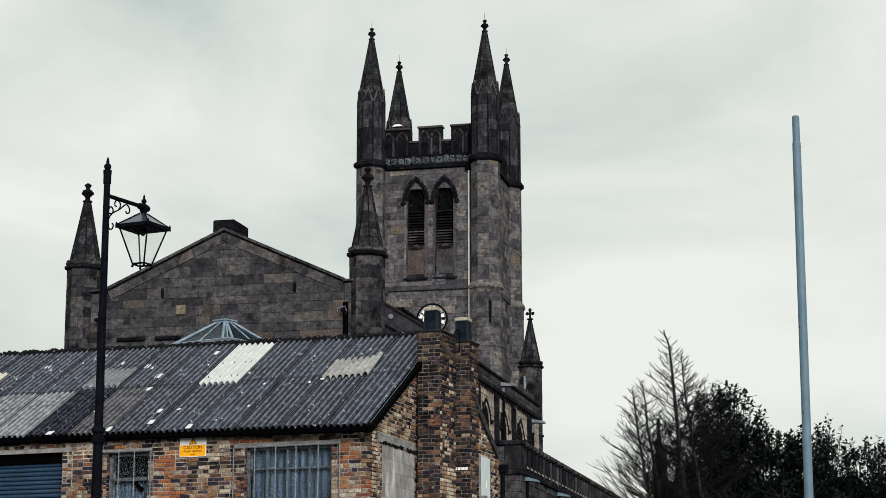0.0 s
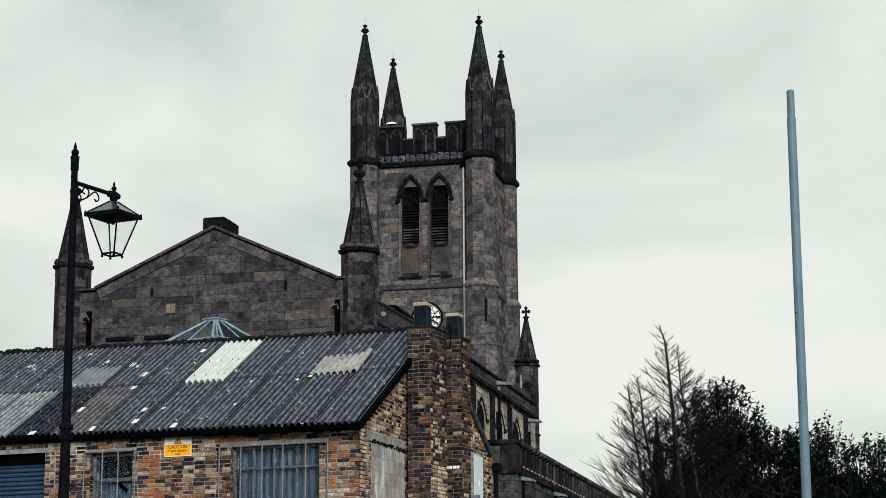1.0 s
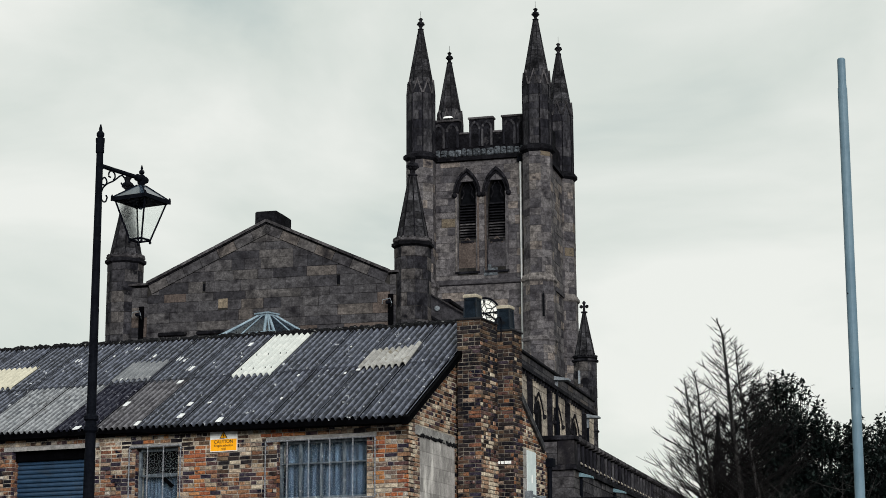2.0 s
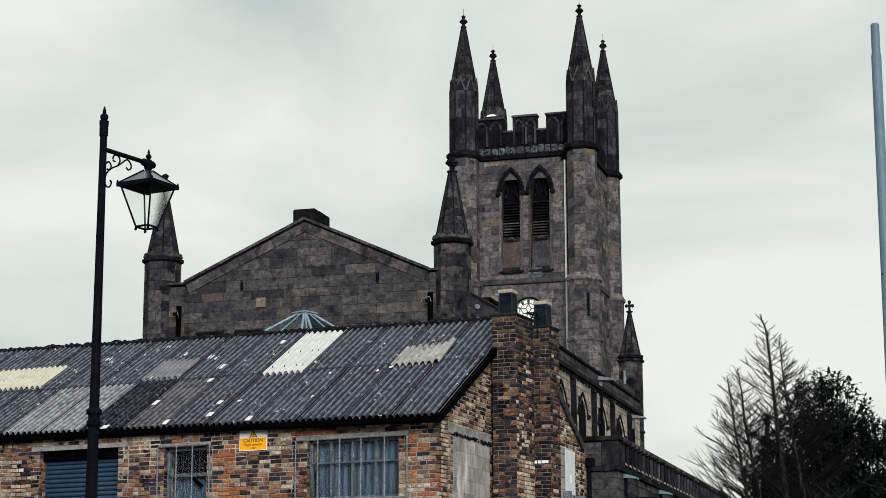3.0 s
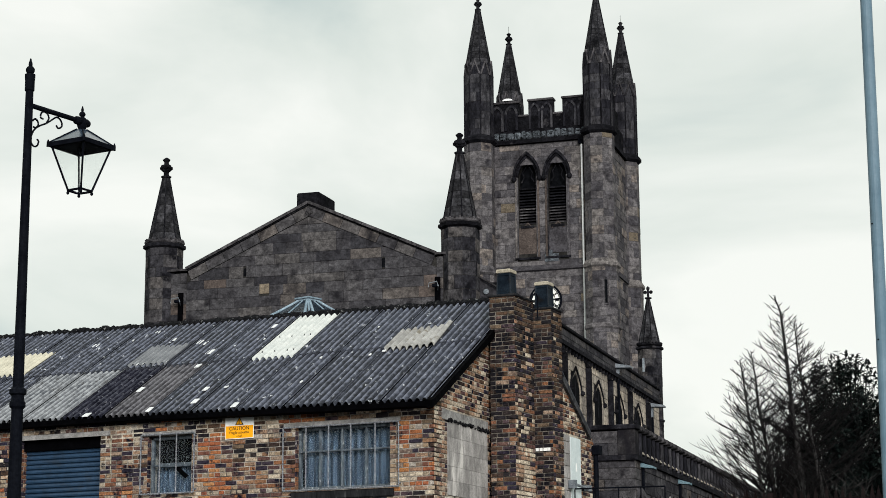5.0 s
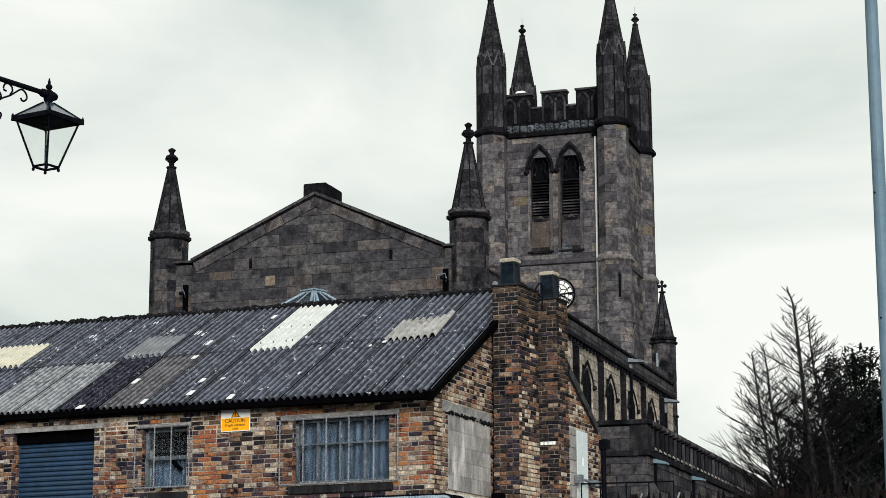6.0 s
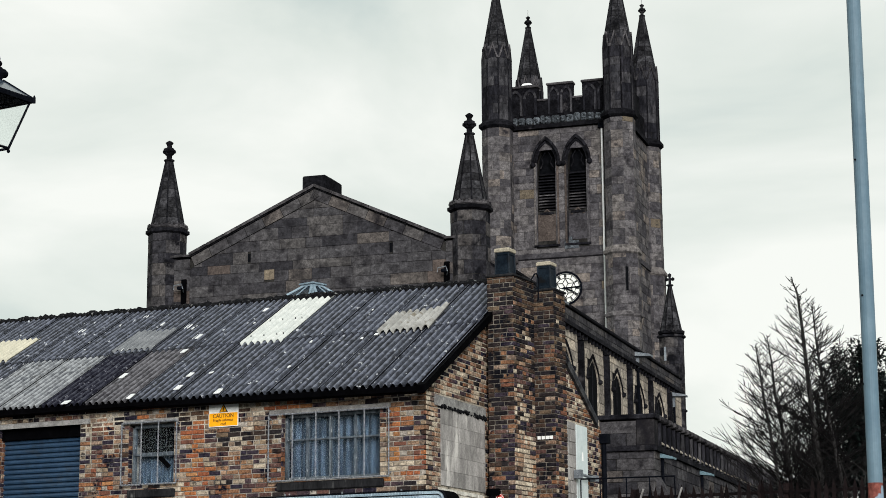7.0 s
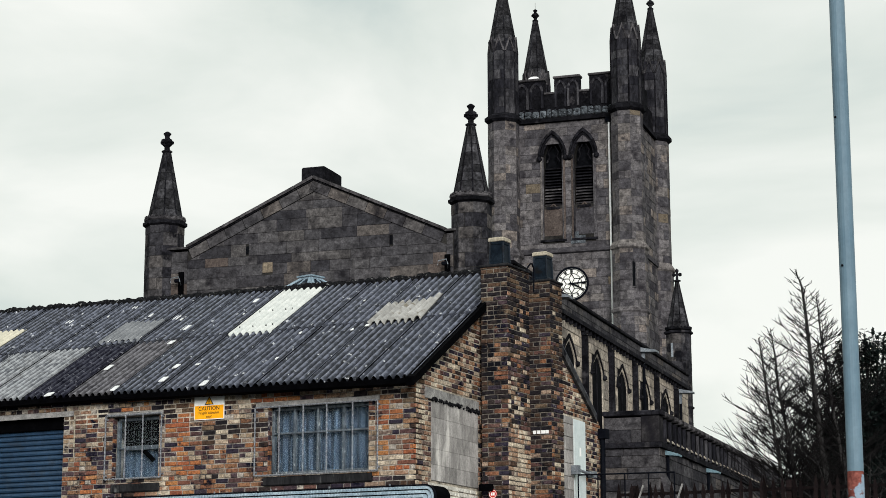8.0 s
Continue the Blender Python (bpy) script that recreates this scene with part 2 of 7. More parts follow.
SHEET_WHITE = surface("white_plastic_sheet", (0.3775, 0.3947, 0.3775), (0.5148, 0.5234, 0.4976), 4.0, 0.5, bump=0.1, grain=50,
                      stain=(0.2231, 0.2231, 0.2059), stain_scale=7.0, stain_at=0.64, stain_soft=0.05, mottle=0.1)
SHEET_CREAM = surface("cream_plastic_sheet", (0.36, 0.34, 0.27), (0.48, 0.45, 0.36), 4.0, 0.55, bump=0.1, grain=50,
                      stain=(0.3, 0.27, 0.2), stain_scale=6.0, stain_at=0.64, stain_soft=0.06, mottle=0.1)
SHEET_BEIGE = surface("beige_plastic_sheet", (0.17, 0.165, 0.155), (0.34, 0.335, 0.32), 4.0, 0.55, bump=0.15, grain=50,
                      stain=(0.14, 0.125, 0.10), stain_scale=6.0, stain_at=0.55, stain_soft=0.1, mottle=0.1)
MOSS = surface("ridge_moss", (0.003, 0.003, 0.0038), (0.014, 0.0145, 0.016), 14.0, 0.95, bump=1.0, grain=40, stain=(0.3, 0.3, 0.29), stain_scale=18, stain_at=0.61)
SLATE_CHIP = surface("white_tile_patch", (0.55, 0.56, 0.56), (0.7, 0.71, 0.71), 8.0, 0.7, bump=0.1)
BLACK_TIMBER = surface("black_gutter_paint", (0.0006, 0.0006, 0.0009), (0.002, 0.002, 0.0026), 6.0, 0.8, gloss=0.01, bump=0.2)
BLACK_IRON = surface("black_gloss_paint", (0.0025, 0.003, 0.005), (0.006, 0.007, 0.010), 7.0, 0.6, gloss=0.01, bump=0.08, stain=(0.014, 0.015, 0.018), stain_scale=10, stain_at=0.66)
PALE_TIMBER = surface("peeling_grey_timber", (0.035, 0.045, 0.055), (0.15, 0.175, 0.195), 16.0, 0.8, bump=0.3, grain=70, stain=(0.38, 0.40, 0.40), stain_scale=24, stain_at=0.62, stain_soft=0.06, stretch=(1, 1, 0.5))
STEEL_BAR = surface("galvanised_bar", (0.05, 0.055, 0.065), (0.34, 0.35, 0.37), 34.0, 0.6, metal=0.0, bump=0.4, grain=90)
LINTEL = surface("concrete_lintel", (0.16, 0.155, 0.15), (0.34, 0.33, 0.315), 5.0, 0.92, bump=0.2, stain=(0.09, 0.085, 0.08), stain_scale=3, stain_at=0.56)
SILL = surface("sooty_sill", (0.008, 0.008, 0.009), (0.03, 0.03, 0.032), 7.0, 0.9, bump=0.3, stain=(0.11, 0.11, 0.108), stain_scale=9, stain_at=0.6, stretch=(1, 1, 0.2))
SHUTTER_BLUE = surface("blue_steel_shutter", (0.011, 0.032, 0.066), (0.02, 0.048, 0.092), 2.0, 0.45, gloss=0.35, bump=0.08, vary=0.06, stain=(0.02, 0.03, 0.045), stain_scale=3, stain_at=0.6)
CANOPY_BLUE = surface("pale_blue_fascia", (0.22, 0.30, 0.36), (0.38, 0.46, 0.51), 5.0, 0.5, bump=0.1, stain=(0.12, 0.16, 0.19), stain_scale=6, stain_at=0.6)
CURTAIN = surface("grey_blue_net_curtain", (0.016, 0.027, 0.042), (0.085, 0.112, 0.145), 8.0, 0.95, bump=0.2, grain=50, stretch=(3, 1, 0.25))
# near-black plates paint the shade inside windows, slits and belfry openings
OPENING_SHADE = surface("opening_shade_black", (0.002, 0.0022, 0.003), (0.006, 0.0065, 0.008), 4.0, 0.95, bump=0.0)
LEAD = surface("lead_grey_flashing", (0.10, 0.115, 0.13), (0.24, 0.26, 0.28), 6.0, 0.55, metal=0.2, bump=0.2)
SKY_METAL = surface("blue_grey_glazing_bar", (0.13, 0.18, 0.22), (0.26, 0.33, 0.38), 6.0, 0.6, bump=0.1)
CLOCK_WHITE = surface("opal_glass", (0.80, 0.80, 0.74), (0.86, 0.86, 0.8), 3.0, 0.3, bump=0.0)
WHITE_PAINT = surface("white_paint", (0.46, 0.52, 0.52), (0.58, 0.63, 0.62), 4.0, 0.55, bump=0.08, stain=(0.5, 0.53, 0.53), stain_scale=4, stain_at=0.62, mottle=0.06)
POLE_BLUE = surface("faded_blue_grey_paint", (0.076, 0.128, 0.168), (0.128, 0.188, 0.228), 2.0, 0.45, gloss=0.12, bump=0.05, grain=50, stain=(0.048, 0.048, 0.056), stain_scale=16, stain_at=0.74, stain_soft=0.02, mottle=0.06)
RUST = surface("red_rust", (0.11, 0.03, 0.025), (0.22, 0.075, 0.06), 14.0, 0.85, bump=0.4, stain=(0.20, 0.26, 0.32), stain_scale=9, stain_at=0.5, stain_soft=0.03)
FENCE_RUST = surface("dark_rusty_iron", (0.0028, 0.002975, 0.0036), (0.0168, 0.01105, 0.0108), 5.0, 0.8, bump=0.3, grain=60, vary=0.4)
BARK = surface("grey_brown_bark", (0.009, 0.0085, 0.0085), (0.058, 0.056, 0.055), 9.0, 0.95, bump=0.5, grain=40, stretch=(1, 1, 0.3))
TWIG = surface("dark_twig", (0.006, 0.0056, 0.006), (0.019, 0.0175, 0.0178), 9.0, 0.95, bump=0.2)
LEAF = surface("dark_evergreen_leaf", (0.0021, 0.003825, 0.00405), (0.0112, 0.0187, 0.0162), 3.0, 0.4, gloss=0.14, bump=0.1, vary=0.5)
TARMAC = surface("wet_asphalt", (0.035, 0.036, 0.038), (0.065, 0.066, 0.068), 0.5, 0.8, bump=0.3, grain=40)
YELLOW = surface("amber_sign_yellow", (0.80, 0.33, 0.008), (0.86, 0.38, 0.015), 5.0, 0.5, bump=0.0, mottle=0.08)
SIGN_WHITE = surface("sign_white", (0.74, 0.74, 0.71), (0.82, 0.82, 0.79), 6.0, 0.5, bump=0.0, mottle=0.05)
SIGN_BLACK = surface("sign_black_ink", (0.02, 0.018, 0.016), (0.03, 0.028, 0.025), 5.0, 0.6, bump=0.0)
SIGN_RED = surface("sign_red", (0.45, 0.03, 0.025), (0.55, 0.045, 0.035), 6.0, 0.5, bump=0.0)
COPPER = surface("verdigris_flashing", (0.10, 0.16, 0.19), (0.17, 0.25, 0.28), 8.0, 0.6, bump=0.1)
CAP_CREAM = surface("cream_chimney_cap", (0.285, 0.2516, 0.1944), (0.39, 0.3478, 0.2736), 6.0, 0.85, bump=0.2, stain=(0.1125, 0.1036, 0.0864), stain_scale=8, stain_at=0.6)
POT_BLUE = surface("blue_black_glazed_pot", (0.003442, 0.005994, 0.00985), (0.01292, 0.01949, 0.0277), 6.0, 0.4, bump=0.1, stain=(0.005737, 0.005994, 0.006772), stain_scale=7, stain_at=0.56)
SPIRE_STONE = surface("sooty_spire_stone", (0.0076, 0.007546, 0.00864), (0.05016, 0.04928, 0.0536), 2.4, 0.92, bump=0.6, grain=18, vary=0.5,
                      stain=(0.00456, 0.00462, 0.0056), stain_scale=2.2, stain_at=0.56, stain_soft=0.12, mottle=0.7)
TURRET_STONE = surface("streaked_turret_block", (0.008421, 0.008208, 0.009784), (0.05417, 0.05172, 0.05544), 2.0, 0.92, bump=0.5, grain=20,
                       palette=[(0.02106, 0.02069, 0.02478), (0.05116, 0.04929, 0.05414), (0.07222, 0.06813, 0.07045), (0.0331, 0.03225, 0.03718), (0.09021, 0.08208, 0.07954), (0.04213, 0.04076, 0.04566)],
                       stain=(0.004815, 0.004867, 0.006196), stain_scale=3.0, stain_at=0.50, stain_soft=0.14, stretch=(1, 1, 0.9), mottle=0.6, crisp=True)
TURRET_DARK = surface("soot_black_turret_block", (0.006524, 0.006607, 0.008512), (0.04079, 0.03964, 0.04341), 2.0, 0.92, bump=0.5, grain=20,
                      palette=[(0.01632, 0.01611, 0.01997), (0.04079, 0.04005, 0.04514), (0.06119, 0.05948, 0.06427), (0.0261, 0.0256, 0.03039), (0.04894, 0.04707, 0.05122)],
                      stain=(0.004079, 0.00413, 0.005643), stain_scale=1.7, stain_at=0.53, stain_soft=0.18, stretch=(1, 1, 0.4), mottle=0.6, crisp=True)


def crest_light(m, pitch, skew, shift, pale):
    """Paints light on corrugated sheet: pale stripes along the crests, the valleys left dark."""
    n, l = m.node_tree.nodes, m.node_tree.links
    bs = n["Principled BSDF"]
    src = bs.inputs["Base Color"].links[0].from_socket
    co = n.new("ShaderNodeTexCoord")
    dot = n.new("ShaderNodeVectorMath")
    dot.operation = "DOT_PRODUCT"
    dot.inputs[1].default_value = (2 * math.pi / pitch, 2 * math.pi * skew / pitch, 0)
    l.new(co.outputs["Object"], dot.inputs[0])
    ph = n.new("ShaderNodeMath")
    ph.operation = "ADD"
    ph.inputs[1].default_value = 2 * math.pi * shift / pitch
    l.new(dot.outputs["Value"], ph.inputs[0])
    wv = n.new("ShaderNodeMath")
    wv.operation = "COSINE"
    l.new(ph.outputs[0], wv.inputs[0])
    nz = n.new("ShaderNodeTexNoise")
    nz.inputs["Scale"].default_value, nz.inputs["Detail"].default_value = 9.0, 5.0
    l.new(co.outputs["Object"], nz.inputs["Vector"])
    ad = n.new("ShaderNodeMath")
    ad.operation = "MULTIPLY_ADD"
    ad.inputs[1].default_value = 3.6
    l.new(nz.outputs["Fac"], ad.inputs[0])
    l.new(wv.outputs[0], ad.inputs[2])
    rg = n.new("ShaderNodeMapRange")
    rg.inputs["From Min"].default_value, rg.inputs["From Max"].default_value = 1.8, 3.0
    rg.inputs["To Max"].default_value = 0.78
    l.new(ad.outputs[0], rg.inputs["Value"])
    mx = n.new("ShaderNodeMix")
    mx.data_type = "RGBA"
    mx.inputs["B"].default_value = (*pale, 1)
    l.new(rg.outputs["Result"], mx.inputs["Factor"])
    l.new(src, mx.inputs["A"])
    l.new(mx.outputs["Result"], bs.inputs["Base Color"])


# each sheet's own pale tone for the light painted on its crests
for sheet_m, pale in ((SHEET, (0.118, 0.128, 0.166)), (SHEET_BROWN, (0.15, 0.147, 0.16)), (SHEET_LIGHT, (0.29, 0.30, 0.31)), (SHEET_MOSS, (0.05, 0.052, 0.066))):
    crest_light(sheet_m, 0.822 / 7, 0.0886, -0.08, pale)
LAMP_GLASS = glassy("clear_lantern_glass", (0.95, 0.97, 0.96))
WINDOW_GLASS = glassy("dusty_window_glass", (0.72, 0.8, 0.85), 0.12)
ROOF_PANE = surface("smoky_lantern_roof", (0.012, 0.019, 0.03), (0.034, 0.05, 0.072), 6.0, 0.2, gloss=0.3, bump=0.0)
SHEET_GREY = surface("grey_translucent_sheet", (0.10, 0.105, 0.115), (0.17, 0.175, 0.185), 3.0, 0.5, bump=0.1, grain=40, stain=(0.3, 0.3, 0.3), stain_scale=9, stain_at=0.68, mottle=0.12, gloss=0.3)

# ---- building tools ----
def part(name, bm, material, parent=None, label=""):
    """Links a bmesh as one mesh object, under a thing or under a part."""
    me = bpy.data.meshes.new(name)
    bm.to_mesh(me)
    bm.free()
    me.materials.append(material)
    ob = new(name, me)
    ob.parent = parent
    return tagged(ob, label)


def raw(name, verts, faces, material, parent=None, label=""):
    me = bpy.data.meshes.new(name)
    me.from_pydata(verts, [], faces)
    me.materials.append(material)
    ob = new(name, me)
    ob.parent = parent
    return tagged(ob, label)


def thing(name, x, y, z, label, category, rz=0.0, group=""):
    ob = new(name)
    ob.empty_display_size = 0.2
    ob.matrix_world = pose(x, y, z, 0, 0, rz)
    return tagged(ob, label, category, group)


def box(bm, x0, x1, y0, y1, z0, z1, bevel=0.0):
    r = bmesh.ops.create_cube(bm, size=1.0)
    vs = r["verts"]
    for q in vs:
        q.co = Vector((x0 + (q.co.x + 0.5) * (x1 - x0), y0 + (q.co.y + 0.5) * (y1 - y0), z0 + (q.co.z + 0.5) * (z1 - z0)))
    if bevel:
        es = list({e for q in vs for e in q.link_edges})
        bmesh.ops.bevel(bm, geom=es, offset=bevel, segments=1, affect="EDGES")
    return vs


def boxes(*dims, bevel=0.0):
    bm = bmesh.new()
    for d in dims:
        box(bm, *d, bevel=bevel)
    return bm


def lathe(bm, cx, cy, profile, sides=8, phase=None, closed=True):
    """Turns a profile of (z, radius) about an upright axis; radius to the faces' middle."""
    ph = math.pi / sides if phase is None else phase
    k = 1 / math.cos(math.pi / sides) if sides < 12 else 1.0
    rings = [[bm.verts.new((cx + r * k * math.cos(ph + 2 * math.pi * i / sides), cy + r * k * math.sin(ph + 2 * math.pi * i / sides), z)) for i in range(sides)]
             for z, r in profile]
    for a, b in zip(rings, rings[1:]):
        for i in range(sides):
            j = (i + 1) % sides
            bm.faces.new((a[i], a[j], b[j], b[i]))
    if closed:
        bm.faces.new(list(reversed(rings[0])))
        bm.faces.new(rings[-1])
    return rings


def turned(cx, cy, profile, sides=8, phase=None):
    bm = bmesh.new()
    lathe(bm, cx, cy, profile, sides, phase)
    return bm


def prism(bm, poly, place, depth):
    """Extrudes a flat outline: place(a, b, d) gives the point at outline (a, b) and depth d."""
    front = [bm.verts.new(place(a, b, 0.0)) for a, b in poly]
    back = [bm.verts.new(place(a, b, depth)) for a, b in poly]
    bm.faces.new(front)
    bm.faces.new(list(reversed(back)))
    for i in range(len(poly)):
        j = (i + 1) % len(poly)
        bm.faces.new((front[j], front[i], back[i], back[j]))


def tube(bm, pts, radii, sides=6):
    """A round rod along points."""
    pts = [Vector(p) for p in pts]
    if isinstance(radii, (int, float)):
        radii = [radii] * len(pts)
    rings = []
    for i, p in enumerate(pts):
        d = (pts[min(i + 1, len(pts) - 1)] - pts[max(i - 1, 0)]).normalized()
        a = d.orthogonal().normalized() if abs(d.z) > 0.95 else d.cross(Vector((0, 0, 1))).normalized()
        b = d.cross(a)
        rings.append([bm.verts.new(p + radii[i] * (math.cos(2 * math.pi * k / sides) * a + math.sin(2 * math.pi * k / sides) * b)) for k in range(sides)])
    for a, b in zip(rings, rings[1:]):
        for i in range(sides):
            j = (i + 1) % sides
            bm.faces.new((a[i], a[j], b[j], b[i]))
    bm.faces.new(list(reversed(rings[0])))
    bm.faces.new(rings[-1])


def rod(p, q, r, sides=6):
    bm = bmesh.new()
    tube(bm, [p, q], r, sides)
    return bm


def clip(poly, edges):
    """Cuts a convex outline by half planes (a, b, c): a x + b y <= c."""
    for a, b, c in edges:
        out = []
        for i, p in enumerate(poly):
            q = poly[(i + 1) % len(poly)]
            dp, dq = a * p[0] + b * p[1] - c, a * q[0] + b * q[1] - c
            if dp <= 0:
                out.append(p)
            if (dp < 0 < dq) or (dq < 0 < dp):
                s = dp / (dp - dq)
                out.append((p[0] + s * (q[0] - p[0]), p[1] + s * (q[1] - p[1])))
        poly = out
        if len(poly) < 3:
            return []
    return poly


def coursed(x0, x1, z0, z1, course, lengths, holes, rnd, heights=None):
    """Pieces (xa, xb, za, zb) of a coursed wall, leaving the holes (x0, x1, z0, z1) free."""
    z, row = z0, 0
    while z < z1 - 0.01:
        h = heights(row, rnd) if heights else course
        zt = min(z + h, z1)
        mid = 0.5 * (z + zt)
        spans = [(x0, x1)]
        for hx0, hx1, hz0, hz1 in holes:
            if hz0 < mid < hz1:
                spans = [s for a, b in spans for s in ((a, min(b, hx0)), (max(a, hx1), b)) if s[1] - s[0] > 0.02]
        for a, b in spans:
            x, first = a, True
            while x < b - 0.02:
                w = lengths(row, rnd)
                if first and row % 2:
                    w *= 0.5
                first = False
                xe = x + w
                if b - xe < 0.35 * w:
                    xe = b
                yield x, min(xe, b), z, zt
                x = xe
        z, row = zt, row + 1


def piece(poly, place, proud, joint, chamfer):
    """Verts and faces of one block in a wall: its outline drawn in by the joint, with a worn edge."""
    n = len(poly)
    cx, cy = sum(p[0] for p in poly) / n, sum(p[1] for p in poly) / n

    def inset(d):
        out = []
        for x, y in poly:
            dx, dy = x - cx, y - cy
            out.append((cx + math.copysign(max(abs(dx) - d, 0.3 * abs(dx)), dx), cy + math.copysign(max(abs(dy) - d, 0.3 * abs(dy)), dy)))
        return out

    base, mid, top = inset(joint), inset(joint), inset(joint + chamfer)
    vs = [place(x, y, 0.012) for x, y in base] + [place(x, y, -proud + chamfer) for x, y in mid] + [place(x, y, -proud) for x, y in top]
    fs = [tuple(range(2 * n, 3 * n))]
    for r in (0, n):
        for i in range(n):
            j = (i + 1) % n
            fs.append((r + i, r + j, r + n + j, r + n + i))
    return vs, fs


def join_pieces(name, pieces, material, parent, label=""):
    vs, fs = [], []
    for pv, pf in pieces:
        o = len(vs)
        vs += pv
        fs += [tuple(i + o for i in f) for f in pf]
    return tagged(raw(name, vs, fs, material, parent, label), kind="stuff")


def fix_normals(ob):
    bm = bmesh.new()
    bm.from_mesh(ob.data)
    bmesh.ops.recalc_face_normals(bm, faces=bm.faces)
    bm.to_mesh(ob.data)
    bm.free()
    return ob


def arch(w, spring, apex, steps=6):
    """Half widths of a pointed arch, from the springing up to the point: (x, z) for the right side."""
    h = apex - spring
    if h < w:
        return [(w * (1 - (i / steps) ** 1.7), spring + h * i / steps) for i in range(steps + 1)]
    r = (h * h + w * w) / (2 * w)
    a1 = math.asin(min(1.0, h / r))
    return [(w - r + r * math.cos(a1 * i / steps), spring + r * math.sin(a1 * i / steps)) for i in range(steps + 1)]


def arch_outline(cx, w, sill, spring, apex):
    right = arch(w, spring, apex)
    return [(cx - w, sill), (cx + w, sill)] + [(cx + x, z) for x, z in right] + [(cx - x, z) for x, z in reversed(right[:-1])]


def ring_band(bm, inner, outer, place, depth):
    """A moulding between two open lines with the same number of points."""
    for i in range(len(inner) - 1):
        prism(bm, [inner[i], outer[i], outer[i + 1], inner[i + 1]], place, depth)


def ground_height(y):
    s = min(1.0, max(0.0, (y + 12.0) / 10.0))
    return 2.2 * s * s * (3 - 2 * s)

# ---- ground ----
bm = bmesh.new()
xs = [-1500, -200, -60, -30, -15, 0, 15, 30, 60, 200, 1500]
ys = [-1500, -200, -60, -30] + [-12 + k for k in range(0, 12, 1)] + [5, 20, 60, 200, 1500]
grid = [[bm.verts.new((x, y, ground_height(y))) for x in xs] for y in ys]
for a, b in zip(grid, grid[1:]):
    for i in range(len(xs) - 1):
        bm.faces.new((a[i], a[i + 1], b[i + 1], b[i]))
tagged(part("ground", bm, TARMAC), "grey asphalt ground rising gently to the buildings", "ground", kind="structure")

# ---- the church: its own axes u (across), v (along), z ----
CU, CV, TURN = -9.7, 18.7, 9.449
ct, st_ = math.cos(radians(TURN)), math.sin(radians(TURN))
GB = 2.2                                            # ground level at the church
church = thing("church", CU * ct - CV * st_, CU * st_ + CV * ct, GB,
               "soot-blackened sandstone parish church with a pinnacled tower", "church", TURN)


def cpart(name, bm, material, parent=None, label=""):
    bmesh.ops.translate(bm, verts=bm.verts, vec=(-CU, -CV, -GB))
    bmesh.ops.recalc_face_normals(bm, faces=bm.faces)
    return part(name, bm, material, parent or church, label)


def cplace_v(v):                                    # a wall that faces -v
    return lambda a, b, d: (a - CU, v + d - CV, b - GB)


def cplace_u(u):                                    # a wall that faces +u
    return lambda a, b, d: (u - d - CU, a - CV, b - GB)


def uplace_v(v):
    return lambda a, b, d: (a, v + d, b)


def uplace_u(u):
    return lambda a, b, d: (u - d, a, b)


def block_len(lo, hi):
    return lambda row, r: r.uniform(lo, hi)


GU0, GU1, GV = -13.65, -5.59, 18.7                   # front turrets and gable wall
APEX = (-9.50, 12.62)
KNEE_Z = 11.02

# gable wall: core, then blocks
bm = bmesh.new()
prism(bm, [(GU0 + 0.1, GB), (GU1 - 0.1, GB), (GU1 - 0.1, 10.9), (-6.1, 10.98), (APEX[0], APEX[1] - 0.1), (-12.9, 10.98), (GU0 + 0.1, 10.9)], uplace_v(GV + 0.012), 0.6)
gable = cpart("gable_wall", bm, MORTAR_DARK, label="soot-stained ashlar gable wall")
slope_l = slope_r = 0.452
rim = 0.34
edges = [(-slope_l, 1, APEX[1] - slope_l * APEX[0] - rim), (slope_r, 1, APEX[1] + slope_r * APEX[0] - rim)]
r1 = random.Random(3)
slits = [(-11.29, -11.21, 10.84, 11.04), (-7.55, -7.47, 10.84, 11.07)]
patch_hole = (-10.84, -10.57, 10.35, 10.61)
far_blocks = []
laid = [(c, False) for c in coursed(-12.86, -6.12, 4.0, 12.3, 0.27, block_len(0.36, 1.05), slits + [patch_hole], r1, lambda row, r: r.uniform(0.21, 0.34))]
laid += [(c, True) for a, b in ((-13.3, -12.86), (-6.12, -5.95)) for c in coursed(a, b, 4.0, 11.05, 0.27, block_len(0.5, 0.7), [], r1)]
for (xa, xb, za, zb), flat in laid:
    poly = clip([(xa, za), (xb, za), (xb, zb), (xa, zb)], [(0, 1, 11.05)] if flat else edges)
    if len(poly) < 3 or min(max(p[0] for p in poly) - min(p[0] for p in poly), max(p[1] for p in poly) - min(p[1] for p in poly)) < 0.05:
        continue
    vs, fs = piece(poly, cplace_v(GV), r1.uniform(0.0, 0.016), 0.0028, 0.005)
    if za > 8.6:
        raw("block", vs, fs, PINK_STONE if r1.random() < 0.06 else STONE_PIECE, gable)
    else:
        far_blocks.append((vs, fs))
vs, fs = piece([(patch_hole[0], patch_hole[2]), (patch_hole[1], patch_hole[2]), (patch_hole[1], patch_hole[3]), (patch_hole[0], patch_hole[3])], cplace_v(GV), 0.01, 0.0028, 0.005)
raw("block", vs, fs, OCHRE_STONE, gable, "fresh ochre stone")
join_pieces("lower_blocks", far_blocks, STONE_PIECE, gable)

